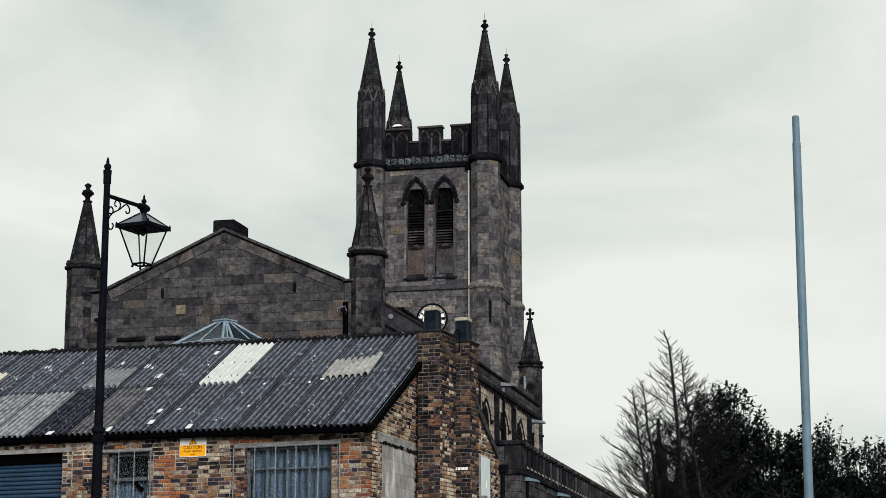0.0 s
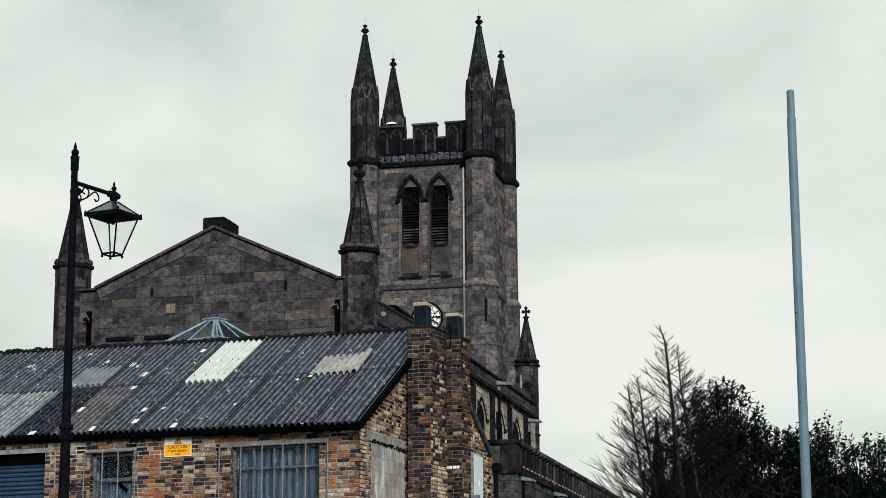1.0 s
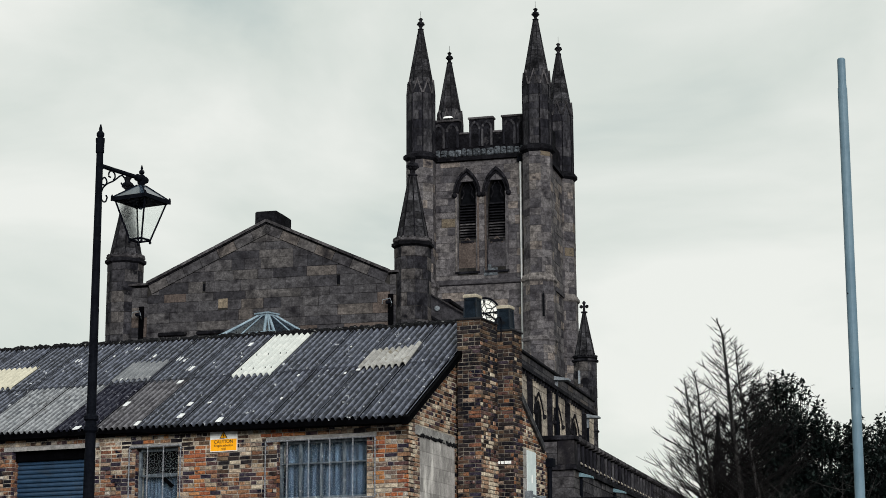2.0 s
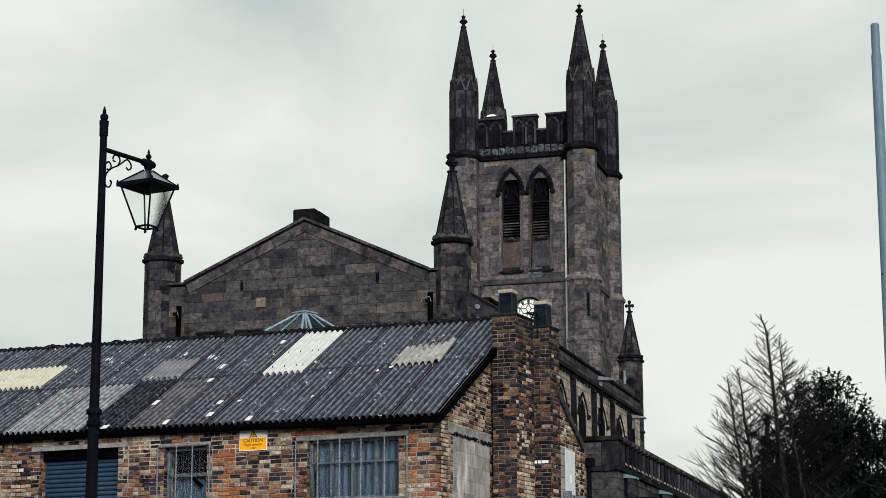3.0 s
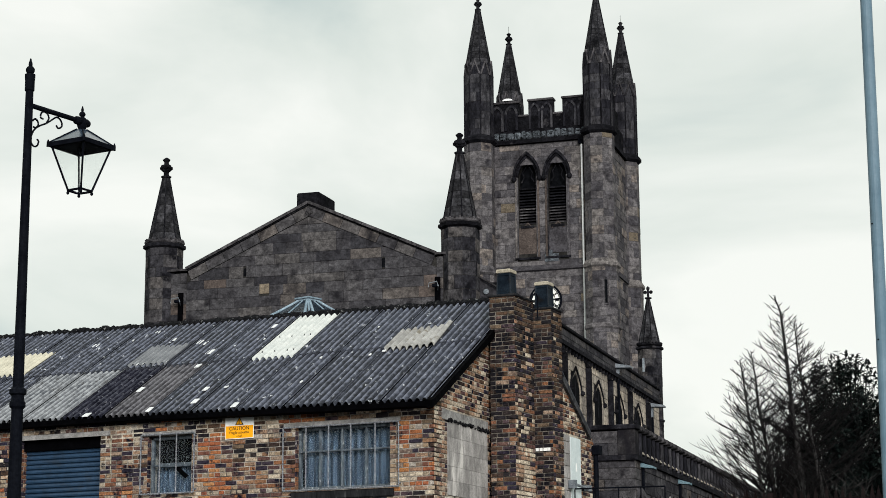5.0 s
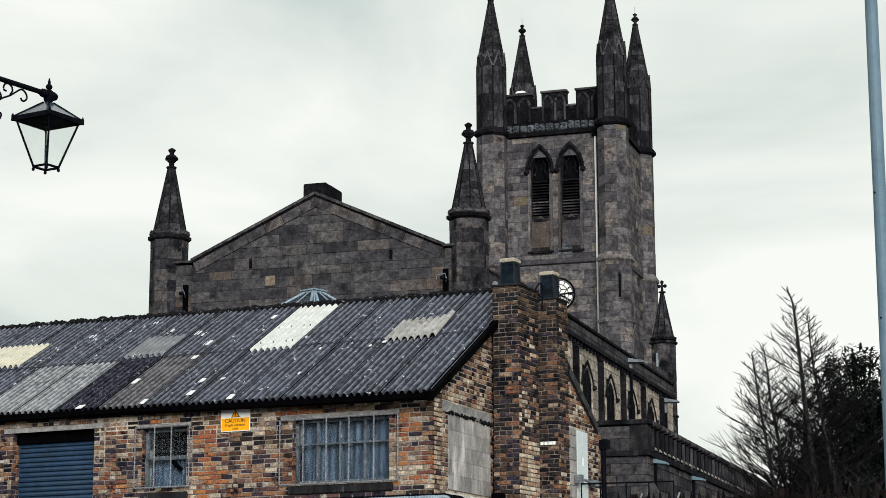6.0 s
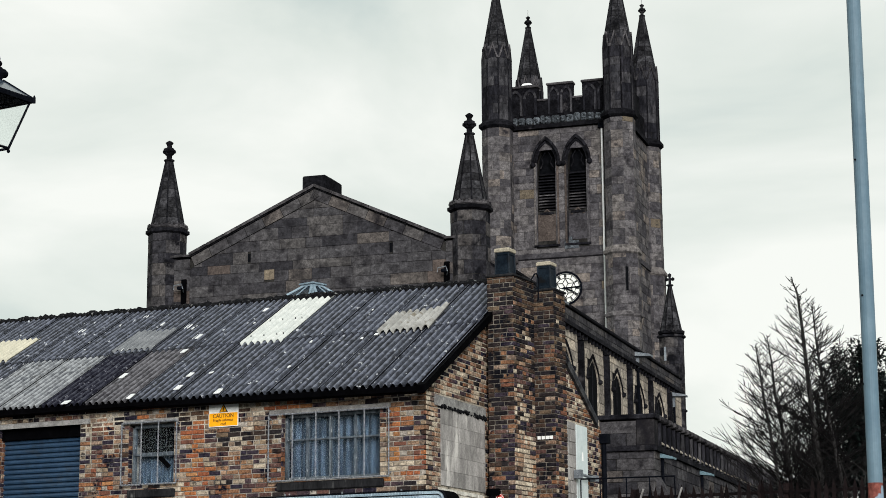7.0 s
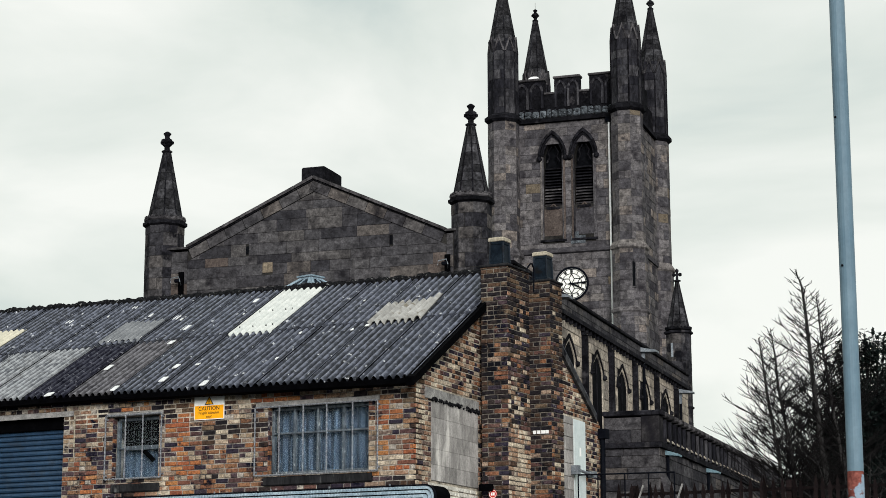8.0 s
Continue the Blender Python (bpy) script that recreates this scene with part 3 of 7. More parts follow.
# raking course along the slopes, and the coping above it
for sgn, end, sl in ((-1, -12.86, slope_l), (1, -6.12, slope_r)):
    ax, az = APEX
    ez = az - sl * abs(end - ax)
    ln = math.hypot(end - ax, ez - az)
    nx, nz = (ez - az) / ln * -1, (end - ax) / ln
    if nz < 0:
        nx, nz = -nx, -nz

    def off(x, z, d):
        return (x + nx * d, z + nz * d)

    seg = 7
    for k in range(seg):
        f0, f1 = k / seg, (k + 1) / seg - 0.004
        p0, p1 = (ax + (end - ax) * f0, az + (ez - az) * f0), (ax + (end - ax) * f1, az + (ez - az) * f1)
        bm = bmesh.new()
        prism(bm, [off(*p0, -0.3), off(*p1, -0.3), off(*p1, -0.055), off(*p0, -0.055)], uplace_v(GV - 0.03 - 0.004 * (k % 2)), 0.1)
        cpart("raking_block", bm, STONE_PIECE, gable)
        bm = bmesh.new()
        prism(bm, [off(*p0, -0.05), off(*p1, -0.05), off(*p1, -0.02), off(*p0, -0.02)], uplace_v(GV - 0.07), 0.75)
        cpart("drip_mould", bm, STONE_BLACK, gable)
        bm = bmesh.new()
        prism(bm, [off(*p0, -0.02), off(*p1, -0.02), off(*p1, 0.05), off(*p0, 0.05)], uplace_v(GV - 0.12), 0.8)
        cpart("coping_stone", bm, STONE, gable)
    bm = bmesh.new()
    lo, hi = sorted((end, GU0 if sgn < 0 else GU1))
    box(bm, lo - (0.06 if sgn > 0 else 0), hi + (0.06 if sgn < 0 else 0), GV - 0.07, GV + 0.6, ez - 0.03, ez + 0.025)
    cpart("kneeler", bm, STONE, gable)
bm = bmesh.new()
box(bm, -9.86, -9.24, GV + 0.02, GV + 0.72, 12.3, 12.92, 0.03)
box(bm, -9.3, -9.13, GV + 0.12, GV + 0.9, 12.2, 12.86, 0.04)
cpart("apex_block", bm, STONE_BLACK, gable, "square soot-black block on the apex")
for la, lb in ((-12.5, -11.71), (-11.41, -10.66)):
    cpart("window_hood", boxes((la, lb, GV - 0.1, GV + 0.02, 9.66, 9.76), bevel=0.02), STONE_BLACK, gable)
for hx0, hx1, hz0, hz1 in slits:
    bm = boxes((hx0, hx1, GV + 0.004, GV + 0.012, hz0, hz1))
    cpart("slit_opening", bm, OPENING_SHADE, gable)


def finial(bm, cx, cy, z0, s):
    """A stone finial: collar, neck, a bulb of eight crockets and a flared cup."""
    lathe(bm, cx, cy, [(z0 - 0.02 * s, 0.055 * s), (z0 + 0.02 * s, 0.125 * s), (z0 + 0.055 * s, 0.125 * s), (z0 + 0.075 * s, 0.065 * s), (z0 + 0.16 * s, 0.065 * s),
                       (z0 + 0.2 * s, 0.11 * s), (z0 + 0.33 * s, 0.12 * s), (z0 + 0.39 * s, 0.06 * s), (z0 + 0.43 * s, 0.055 * s), (z0 + 0.49 * s, 0.09 * s), (z0 + 0.51 * s, 0.095 * s), (z0 + 0.56 * s, 0.03 * s)], 8)
    for k in range(8):
        a = math.pi / 4 * k + 0.3
        r = bmesh.ops.create_icosphere(bm, subdivisions=1, radius=0.062 * s)
        bmesh.ops.translate(bm, verts=r["verts"], vec=(cx + 0.118 * s * math.cos(a), cy + 0.118 * s * math.sin(a), z0 + (0.27 + 0.03 * (k % 2)) * s))


def ring_course(bm, cx, cy, z, h, r, out, sides=8):
    lathe(bm, cx, cy, [(z, r), (z + 0.35 * h, r + out), (z + h, r + out), (z + h * 1.15, r + 0.3 * out)], sides)


def drum(name, cx, cy, z0, z1, r, material, courses, label="", seed=1, parent=None, sides=8):
    """A many-sided turret shaft laid in courses of blocks."""
    bm = turned(cx, cy, [(z0, r - 0.012), (z1, r - 0.012)], sides)
    shaft = cpart(name, bm, MORTAR_DARK, parent, label)
    rr = random.Random(seed)
    pcs, fresh, z, k = [], [], max(z0, 8.0), 0
    while z < z1 - 0.05:
        zt = min(z1, z + rr.uniform(0.8, 1.2) * courses)
        for i in range(sides):
            a0, a1 = math.pi / sides + 2 * math.pi * i / sides, math.pi / sides + 2 * math.pi * (i + 1) / sides
            kk = r / math.cos(math.pi / sides)
            p = Vector((cx + kk * math.cos(a0) - CU, cy + kk * math.sin(a0) - CV, -GB))
            q = Vector((cx + kk * math.cos(a1) - CU, cy + kk * math.sin(a1) - CV, -GB))
            t, nrm = (q - p), Vector((math.cos(0.5 * (a0 + a1)), math.sin(0.5 * (a0 + a1)), 0))
            ln = t.length
            t.normalize()
            cuts = [0, ln] if (i + k) % 3 else [0, ln * rr.uniform(0.35, 0.65), ln]
            for ca, cb in zip(cuts, cuts[1:]):
                (fresh if rr.random() < 0.014 and material is TOWER_STONE else pcs).append(
                    piece([(ca, z), (cb, z), (cb, zt), (ca, zt)], lambda a, b, d, p=p, t=t, nrm=nrm: tuple(p + t * a + Vector((0, 0, b)) - nrm * (d + 0.006)), rr.uniform(-0.004, 0.006), 0.0032, 0.005))
        z, k = zt, k + 1
    join_pieces("ashlar", pcs, material, shaft)
    if fresh:
        join_pieces("fresh_ashlar", fresh, OCHRE_STONE, shaft)
    return shaft


def spirelet(name, cx, cy, z0, z1, r, top_r, material, seed, parent=None, bands=7):
    """An eight-sided stone spire: a dark core, slabs in uneven bands, and rolls on its edges."""
    rr = random.Random(seed)
    sp = cpart(name, turned(cx, cy, [(z0, r - 0.012), (z1, top_r - 0.010)]), STONE_BLACK, parent)
    k8 = 1 / math.cos(math.pi / 8)
    cuts = [0.0]
    for k in range(bands):
        cuts.append(cuts[-1] + rr.uniform(0.75, 1.25))
    slabs = []
    for f0, f1 in zip(cuts, cuts[1:]):
        f0, f1 = f0 / cuts[-1], f1 / cuts[-1]
        out = rr.uniform(-0.003, 0.008)
        za, zb = z0 + (z1 - z0) * f0 + 0.004, z0 + (z1 - z0) * f1 - 0.004
        ra, rb = r + (top_r - r) * f0 + out, r + (top_r - r) * f1 + out
        for i in range(8):
            vs = []
            for z, q in ((za, ra), (zb, rb)):
                for a, d in ((math.pi / 8 + math.pi / 4 * i + 0.012, 0.0), (math.pi / 8 + math.pi / 4 * (i + 1) - 0.012, 0.0)):
                    vs.append((cx + q * k8 * math.cos(a) - CU, cy + q * k8 * math.sin(a) - CV, z - GB))
            vs += [(cx - CU + (x - cx + CU) * 0.9, cy - CV + (y - cy + CV) * 0.9, z) for x, y, z in vs]
            slabs.append((vs, [(0, 1, 3, 2), (0, 4, 5, 1), (2, 3, 7, 6), (0, 2, 6, 4), (1, 5, 7, 3)]))
    join_pieces("spire_slab", slabs, material, sp)
    bm = bmesh.new()
    for i in range(8):
        a = math.pi / 8 + math.pi / 4 * i
        tube(bm, [(cx + r * k8 * math.cos(a), cy + r * k8 * math.sin(a), z0), (cx + top_r * k8 * math.cos(a), cy + top_r * k8 * math.sin(a), z1)], [0.022, 0.014], 5)
    cpart("edge_roll", bm, STONE_BLACK, sp)
    return sp


# front turrets
for n, cu in enumerate((GU0, GU1)):
    cv = 19.0
    sh = drum("turret_shaft", cu, cv, GB, 11.76, 0.455, TURRET_STONE, 0.3, "eight-sided ashlar corner turret", 11 + n)
    bm = bmesh.new()
    ring_course(bm, cu, cv, 11.72, 0.12, 0.455, 0.06)
    cpart("turret_cornice", bm, STONE_BLACK, sh)
    bm = bmesh.new()
    ring_course(bm, cu, cv, 11.86, 0.08, 0.455, 0.03)
    for i in range(24):
        a = 2 * math.pi * i / 24
        r = bmesh.ops.create_icosphere(bm, subdivisions=1, radius=0.035)
        bmesh.ops.translate(bm, verts=r["verts"], vec=(cu + 0.485 * math.cos(a), cv + 0.485 * math.sin(a), 11.96))
    cpart("turret_cornice", bm, STONE, sh)
    spirelet("turret_spire", cu, cv, 11.95, 13.68, 0.39, 0.085, SPIRE_STONE, 21 + n, sh)
    bm = bmesh.new()
    finial(bm, cu, cv, 13.66, 1.0)
    cpart("turret_finial", bm, STONE_BLACK, sh, "knopped stone finial")

# raking parapet that falls from the front turret to the side
rake = lambda u: 10.57 - 0.62 * (u + 5.17)
bm = bmesh.new()
prism(bm, [(-5.35, GB), (-3.95, GB), (-3.95, rake(-3.95) - 0.09), (-5.35, rake(-5.35) - 0.09)], uplace_v(19.2), 0.34)
wing = cpart("raking_wall", bm, STONE_PIECE, label="sooty wall with a sloping coping")
for d0, d1, out in ((0.0, 0.04, 0.06), (0.045, 0.09, 0.03), (0.58, 0.65, 0.05)):
    bm = bmesh.new()
    prism(bm, [(-5.35, rake(-5.35) - d1), (-3.9, rake(-3.9) - d1), (-3.9, rake(-3.9) - d0), (-5.35, rake(-5.35) - d0)], uplace_v(19.2 - out), 0.34 + out)
    cpart("sloped_coping", bm, STONE if d0 == 0.0 else STONE_BLACK, wing)
bm = rod((-4.98, 19.19, 10.15), (-4.98, 19.15, 10.15), 0.07, 10)
cpart("round_plate", bm, LEAD, wing)

# nave behind the gable
NU = -5.0
NU0 = -13.9
bm = boxes((NU0, NU - 0.02, GV + 0.86, 42.3, GB, 10.0))
nave = cpart("nave_wall", bm, MORTAR_DARK, label="clerestory wall with pointed windows")
bm = bmesh.new()
prism(bm, [(NU0 + 0.3, 10.05), (NU - 0.35, 10.05), (APEX[0], 11.9)], lambda a, b, d: (a, GV + 0.55 + d, b), 23.6)
cpart("nave_roof", bm, LEAD, label="low-pitched lead nave roof")
WV = [25.75 + 3.13 * k for k in range(-2, 5)]
win_holes = [(v - 0.60, v + 0.60, 7.0, 9.5) for v in WV]
pil_v = [v + 1.5 for v in WV]
r2 = random.Random(5)
pcs = []
for xa, xb, za, zb in coursed(GV + 0.9, 42.2, 6.6, 9.98, 0.28, block_len(0.45, 1.0), win_holes, r2):
    pcs.append(piece([(xa, za), (xb, za), (xb, zb), (xa, zb)], cplace_u(NU), r2.uniform(0, 0.012), 0.005, 0.008))
join_pieces("ashlar", pcs, STONE_BUFF, nave)
for k, v in enumerate(WV):
    w = bmesh.new()
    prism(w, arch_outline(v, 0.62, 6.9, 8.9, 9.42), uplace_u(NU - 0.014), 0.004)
    win = cpart("clerestory_window", w, OPENING_SHADE, nave, "dark pointed clerestory window")
    inn = [(v + x, z) for x, z in arch(0.60, 8.9, 9.40)]
    outr = [(v + x, z) for x, z in arch(0.69, 8.9, 9.51)]
    m = bmesh.new()
    for sg in (1, -1):
        i2 = [(v + sg * (a - v), b) for a, b in inn]
        o2 = [(v + sg * (a - v), b) for a, b in outr]
        ring_band(m, [(i2[0][0], 6.9)] + i2, [(o2[0][0], 6.9)] + o2, uplace_u(NU + 0.012), 0.05)
    cpart("window_surround", m, STONE_BUFF, win)
    m = bmesh.new()
    for sg in (1, -1):
        o2 = [(v + sg * (a - v), b) for a, b in outr]
        o3 = [(v + sg * x, z) for x, z in arch(0.76, 8.9, 9.60)]
        ring_band(m, o2, o3, uplace_u(NU + 0.045), 0.08)
        r = bmesh.ops.create_icosphere(m, subdivisions=1, radius=0.09)
        bmesh.ops.translate(m, verts=r["verts"], vec=(NU + 0.05, v + sg * 0.72, 8.87))
    cpart("hood_mould", m, STONE_BLACK, win)
    m = boxes((NU - 0.012, NU + 0.005, v - 0.03, v + 0.03, 6.9, 9.2))
    cpart("mullion", m, STONE_BLACK, win)
    bm = bmesh.new()
    box(bm, NU - 0.02, NU + 0.16, pil_v[k] - 0.10, pil_v[k] + 0.10, 6.6, 9.75, 0.03)
    prism(bm, [(NU - 0.02, 9.75), (NU + 0.16, 9.75), (NU - 0.02, 9.95)], lambda a, b, d, v=pil_v[k]: (a, v - 0.12 + d, b), 0.24)
    cpart("pilaster_strip", bm, STONE_BLACK, nave)
# cornice with corbels, parapet and coping
bm = boxes((NU - 0.02, NU + 0.14, GV + 1.6, 42.2, 9.98, 10.1))
cpart("nave_cornice", bm, STONE_BLACK, nave)
cv = GV + 1.7
while cv < 42.0:
    bm = boxes((NU, NU + 0.1, cv - 0.05, cv + 0.05, 9.86, 9.978))
    cpart("corbel", bm, STONE_BLACK, nave)
    cv += 0.42
r3 = random.Random(6)
pcs = []
for xa, xb, za, zb in coursed(GV + 1.6, 42.2, 10.1, 10.5, 0.2, block_len(0.6, 1.1), [], r3):
    pcs.append(piece([(xa, za), (xb, za), (xb, zb), (xa, zb)], cplace_u(NU + 0.02), r3.uniform(0, 0.008), 0.004, 0.006))
bm = boxes((NU - 0.3, NU + 0.008, GV + 1.6, 42.2, 10.1, 10.5))
par = cpart("nave_parapet", bm, MORTAR_DARK, nave)
join_pieces("parapet_ashlar", pcs, STONE_PIECE, par)
cv = GV + 1.6
while cv < 42.0:
    bm = boxes((NU - 0.34, NU + 0.09, cv + 0.004, min(cv + 1.2, 42.2) - 0.004, 10.5, 10.6), bevel=0.02)
    cpart("coping_stone", bm, STONE_BLACK, par)
    cv += 1.2
# lamps under the cornice
for v, u, z in ((34.76, NU + 0.1, 10.46), (24.0, NU + 0.1, 10.4), (40.5, NU + 0.1, 9.85)):
    bm = bmesh.new()
    prism(bm, [(u - 0.1, z), (u + 0.42, z - 0.1), (u + 0.42, z - 0.16), (u - 0.1, z - 0.14)], lambda a, b, d, v=v: (a, v - 0.2 + d, b), 0.42)
    box(bm, u - 0.12, u + 0.02, v - 0.05, v + 0.05, z - 0.5, z - 0.1)
    cpart("flat_hood", bm, LEAD, nave, "pale lead hood over an outlet")
    bm = rod((u - 0.02, v + 0.0, z - 0.3), (u - 0.02, v, 6.6), 0.05)
    cpart("downpipe", bm, BLACK_IRON, nave)

# west corner turret
TU, TV = -5.37, 42.7
sh = drum("turret_shaft", TU, TV, GB, 12.1, 0.42, TURRET_STONE, 0.32, "eight-sided ashlar corner turret", 31)
bm = bmesh.new()
ring_course(bm, TU, TV, 12.06, 0.1, 0.42, 0.06)
cpart("turret_cornice", bm, STONE_BLACK, sh)
bm = bmesh.new()
ring_course(bm, TU, TV, 9.42, 0.08, 0.42, 0.04)
cpart("turret_cornice", bm, STONE_BLACK, sh)
bm = bmesh.new()
ring_course(bm, TU, TV, 12.2, 0.08, 0.40, 0.04)
for i in range(22):
    a = 2 * math.pi * i / 22
    r = bmesh.ops.create_icosphere(bm, subdivisions=1, radius=0.035)
    bmesh.ops.translate(bm, verts=r["verts"], vec=(TU + 0.45 * math.cos(a), TV + 0.45 * math.sin(a), 12.3))
cpart("turret_cornice", bm, STONE_BLACK, sh)
spirelet("turret_spire", TU, TV, 12.26, 13.98, 0.37, 0.05, SPIRE_STONE, 33, sh)
bm = bmesh.new()
lathe(bm, TU, TV, [(13.95, 0.05), (13.98, 0.12), (14.02, 0.12), (14.04, 0.045), (14.35, 0.04), (14.44, 0.02)], 8)
for dx, dz in ((0.11, 14.22), (-0.11, 14.22), (0, 14.36)):
    r = bmesh.ops.create_icosphere(bm, subdivisions=1, radius=0.075)
    bmesh.ops.translate(bm, verts=r["verts"], vec=(TU + dx, TV - 0.04 * dx, dz))
box(bm, TU - 0.13, TU + 0.13, TV - 0.03, TV + 0.03, 14.19, 14.25)
cpart("turret_finial", bm, STONE_BLACK, sh, "trefoil cross finial")
bm = boxes((TU - 0.2, TU - 0.12, TV - 0.428, TV - 0.40, 11.22, 11.72))
cpart("slit_opening", bm, LEAD, sh)

# aisle with its panelled parapet
AU, AV = -3.42, 29.57
bm = boxes((NU - 0.02, AU - 0.014, AV + 0.012, 62.0, GB, 7.0))
aisle = cpart("aisle_wall", bm, MORTAR_DARK, label="lower aisle wall in squared stone")
r4 = random.Random(9)
pcs = [piece([(a, c), (b, c), (b, d), (a, d)], cplace_v(AV), r4.uniform(0, 0.02), 0.006, 0.01)
       for a, b, c, d in coursed(NU - 0.4, AU, 3.0, 6.85, 0.33, block_len(0.5, 1.1), [], r4)]
pcs += [piece([(a, c), (b, c), (b, d), (a, d)], cplace_u(AU), r4.uniform(0, 0.02), 0.006, 0.01)
        for a, b, c, d in coursed(AV, 62.0, 3.0, 6.85, 0.33, block_len(0.5, 1.1), [], r4)]
join_pieces("ashlar", pcs, STONE_PIECE, aisle)
bm = boxes((NU - 0.4, AU + 0.1, AV - 0.12, AV + 0.3, 6.85, 7.0), (AU - 0.3, AU + 0.1, AV + 0.3, 62.0, 6.85, 7.0))
cpart("string_course", bm, STONE_BLACK, aisle)
bm = boxes((NU - 0.4, AU - 0.006, AV + 0.006, AV + 0.3, 7.0, 7.72), (AU - 0.3, AU - 0.006, AV + 0.3, 62.0, 7.0, 7.72))
par = cpart("aisle_parapet", bm, STONE_BLACK, aisle, "panelled stone parapet")
pcs = [piece([(a, c), (b, c), (b, d), (a, d)], cplace_v(AV), r4.uniform(0.006, 0.02), 0.005, 0.01)
       for a, b, c, d in coursed(NU - 0.4, AU - 0.5, 7.0, 7.72, 0.36, block_len(0.5, 0.9), [], r4)]
join_pieces("parapet_ashlar", pcs, STONE_PIECE, par)
bm = boxes((AU - 0.5, AU + 0.03, AV - 0.03, AV + 0.5, 7.0, 7.76), bevel=0.02)
cpart("corner_pier", bm, STONE, par)
cv = AV + 0.75
while cv < 61:
    bm = boxes((AU - 0.02, AU + 0.07, cv - 0.06, cv + 0.06, 7.02, 7.70), bevel=0.015)
    cpart("parapet_rib", bm, TURRET_DARK, par)
    bm = bmesh.new()
    prism(bm, [(AU - 0.01, 7.10), (AU + 0.05, 7.10), (AU + 0.05, 7.13), (AU - 0.01, 7.20)], lambda a, b, d, cv=cv: (a, cv + 0.12 + d, b), 0.46)
    cpart("panel_sill", bm, STONE_BUFF, par)
    bm = boxes((AU - 0.34, AU + 0.14, cv - 0.24, cv + 0.24, 7.74, 7.90), bevel=0.04)
    cpart("coping_stone", bm, STONE, par)
    cv += 0.7
bm = boxes((NU - 0.4, AU + 0.12, AV - 0.1, AV + 0.4, 7.76, 7.9), bevel=0.02)
cpart("corner_coping", bm, STONE_BLACK, par)
bm = boxes((NU, AU - 0.3, AV + 0.3, 62.0, 7.0, 7.1))
cpart("aisle_roof", bm, LEAD, aisle)
for k in range(8):
    v = AV + 0.45 + 3.13 * k
    bm = bmesh.new()
    box(bm, AU, AU + 0.55, v - 0.25, v + 0.25, GB, 5.2)
    prism(bm, [(AU, 5.2), (AU + 0.6, 5.2), (AU, 6.2)], lambda a, b, d, v=v: (a, v - 0.27 + d, b), 0.54)
    cpart("buttress", bm, STONE_PIECE, aisle, "sloped-top stone buttress")
    if k not in (0, 2):
        continue
    bm = bmesh.new()
    prism(bm, [(AU, 6.84), (AU + 0.4, 6.72), (AU + 0.4, 6.66), (AU, 6.7)], lambda a, b, d, v=v: (a, v + 0.3 + d, b), 0.5)
    cpart("spout_hood", bm, COPPER, aisle, "verdigris-green spout hood")
    bm = rod((AU + 0.06, v + 0.45, 6.7), (AU + 0.06, v + 0.45, GB), 0.05)
    cpart("downpipe", bm, BLACK_IRON, aisle)
# far pinnacle at the end of the aisle
bm = bmesh.new()
lathe(bm, -2.4, 60.2, [(GB, 0.30), (9.6, 0.30), (9.65, 0.36), (9.8, 0.36), (9.85, 0.27), (10.6, 0.17), (10.62, 0.22), (10.72, 0.22), (10.75, 0.16), (11.6, 0.05), (11.65, 0.13), (11.72, 0.05), (11.8, 0.15), (11.95, 0.05), (12.05, 0.08), (12.1, 0.02)], 8)
cpart("aisle_pinnacle", bm, STONE_BLACK, aisle)

# floodlights and black boxes standing in for the dark recess by the front turrets, lattice on the west turret
for u, sg in ((-13.02, 1), (-6.10, -1)):
    bm = boxes((u - 0.05, u + 0.08, GV - 0.06, GV + 0.02, 9.4, 10.5))
    cpart("black_pipe_box", bm, BLACK_TIMBER, gable)
    bm = bmesh.new()
    box(bm, u - 0.06, u + 0.07, GV - 0.30, GV - 0.2, 10.20, 10.29, 0.02)
    lampb = cpart("floodlight", bm, BLACK_IRON, gable, "small pale metal floodlight")
    bm = bmesh.new()
    tube(bm, [(u - 0.14, GV - 0.3, 10.2), (u - 0.13, GV - 0.3, 10.3), (u + 0.08, GV - 0.32, 10.33), (u + 0.11, GV - 0.3, 10.22), (u + 0.02, GV - 0.05, 10.16)], 0.014, 5)
    cpart("floodlight_bracket", bm, LEAD, lampb)
for k in range(5):
    bm = rod((TU - 0.25, TV - 0.5, 9.7 + 0.16 * k), (TU + 0.3, TV - 0.5, 9.7 + 0.16 * k), 0.012, 4)
    cpart("lattice_bar", bm, LEAD, sh)
for k in range(4):
    bm = rod((TU - 0.2 + 0.15 * k, TV - 0.5, 9.6), (TU - 0.2 + 0.15 * k, TV - 0.5, 10.45), 0.012, 4)
    cpart("lattice_bar", bm, LEAD, sh)

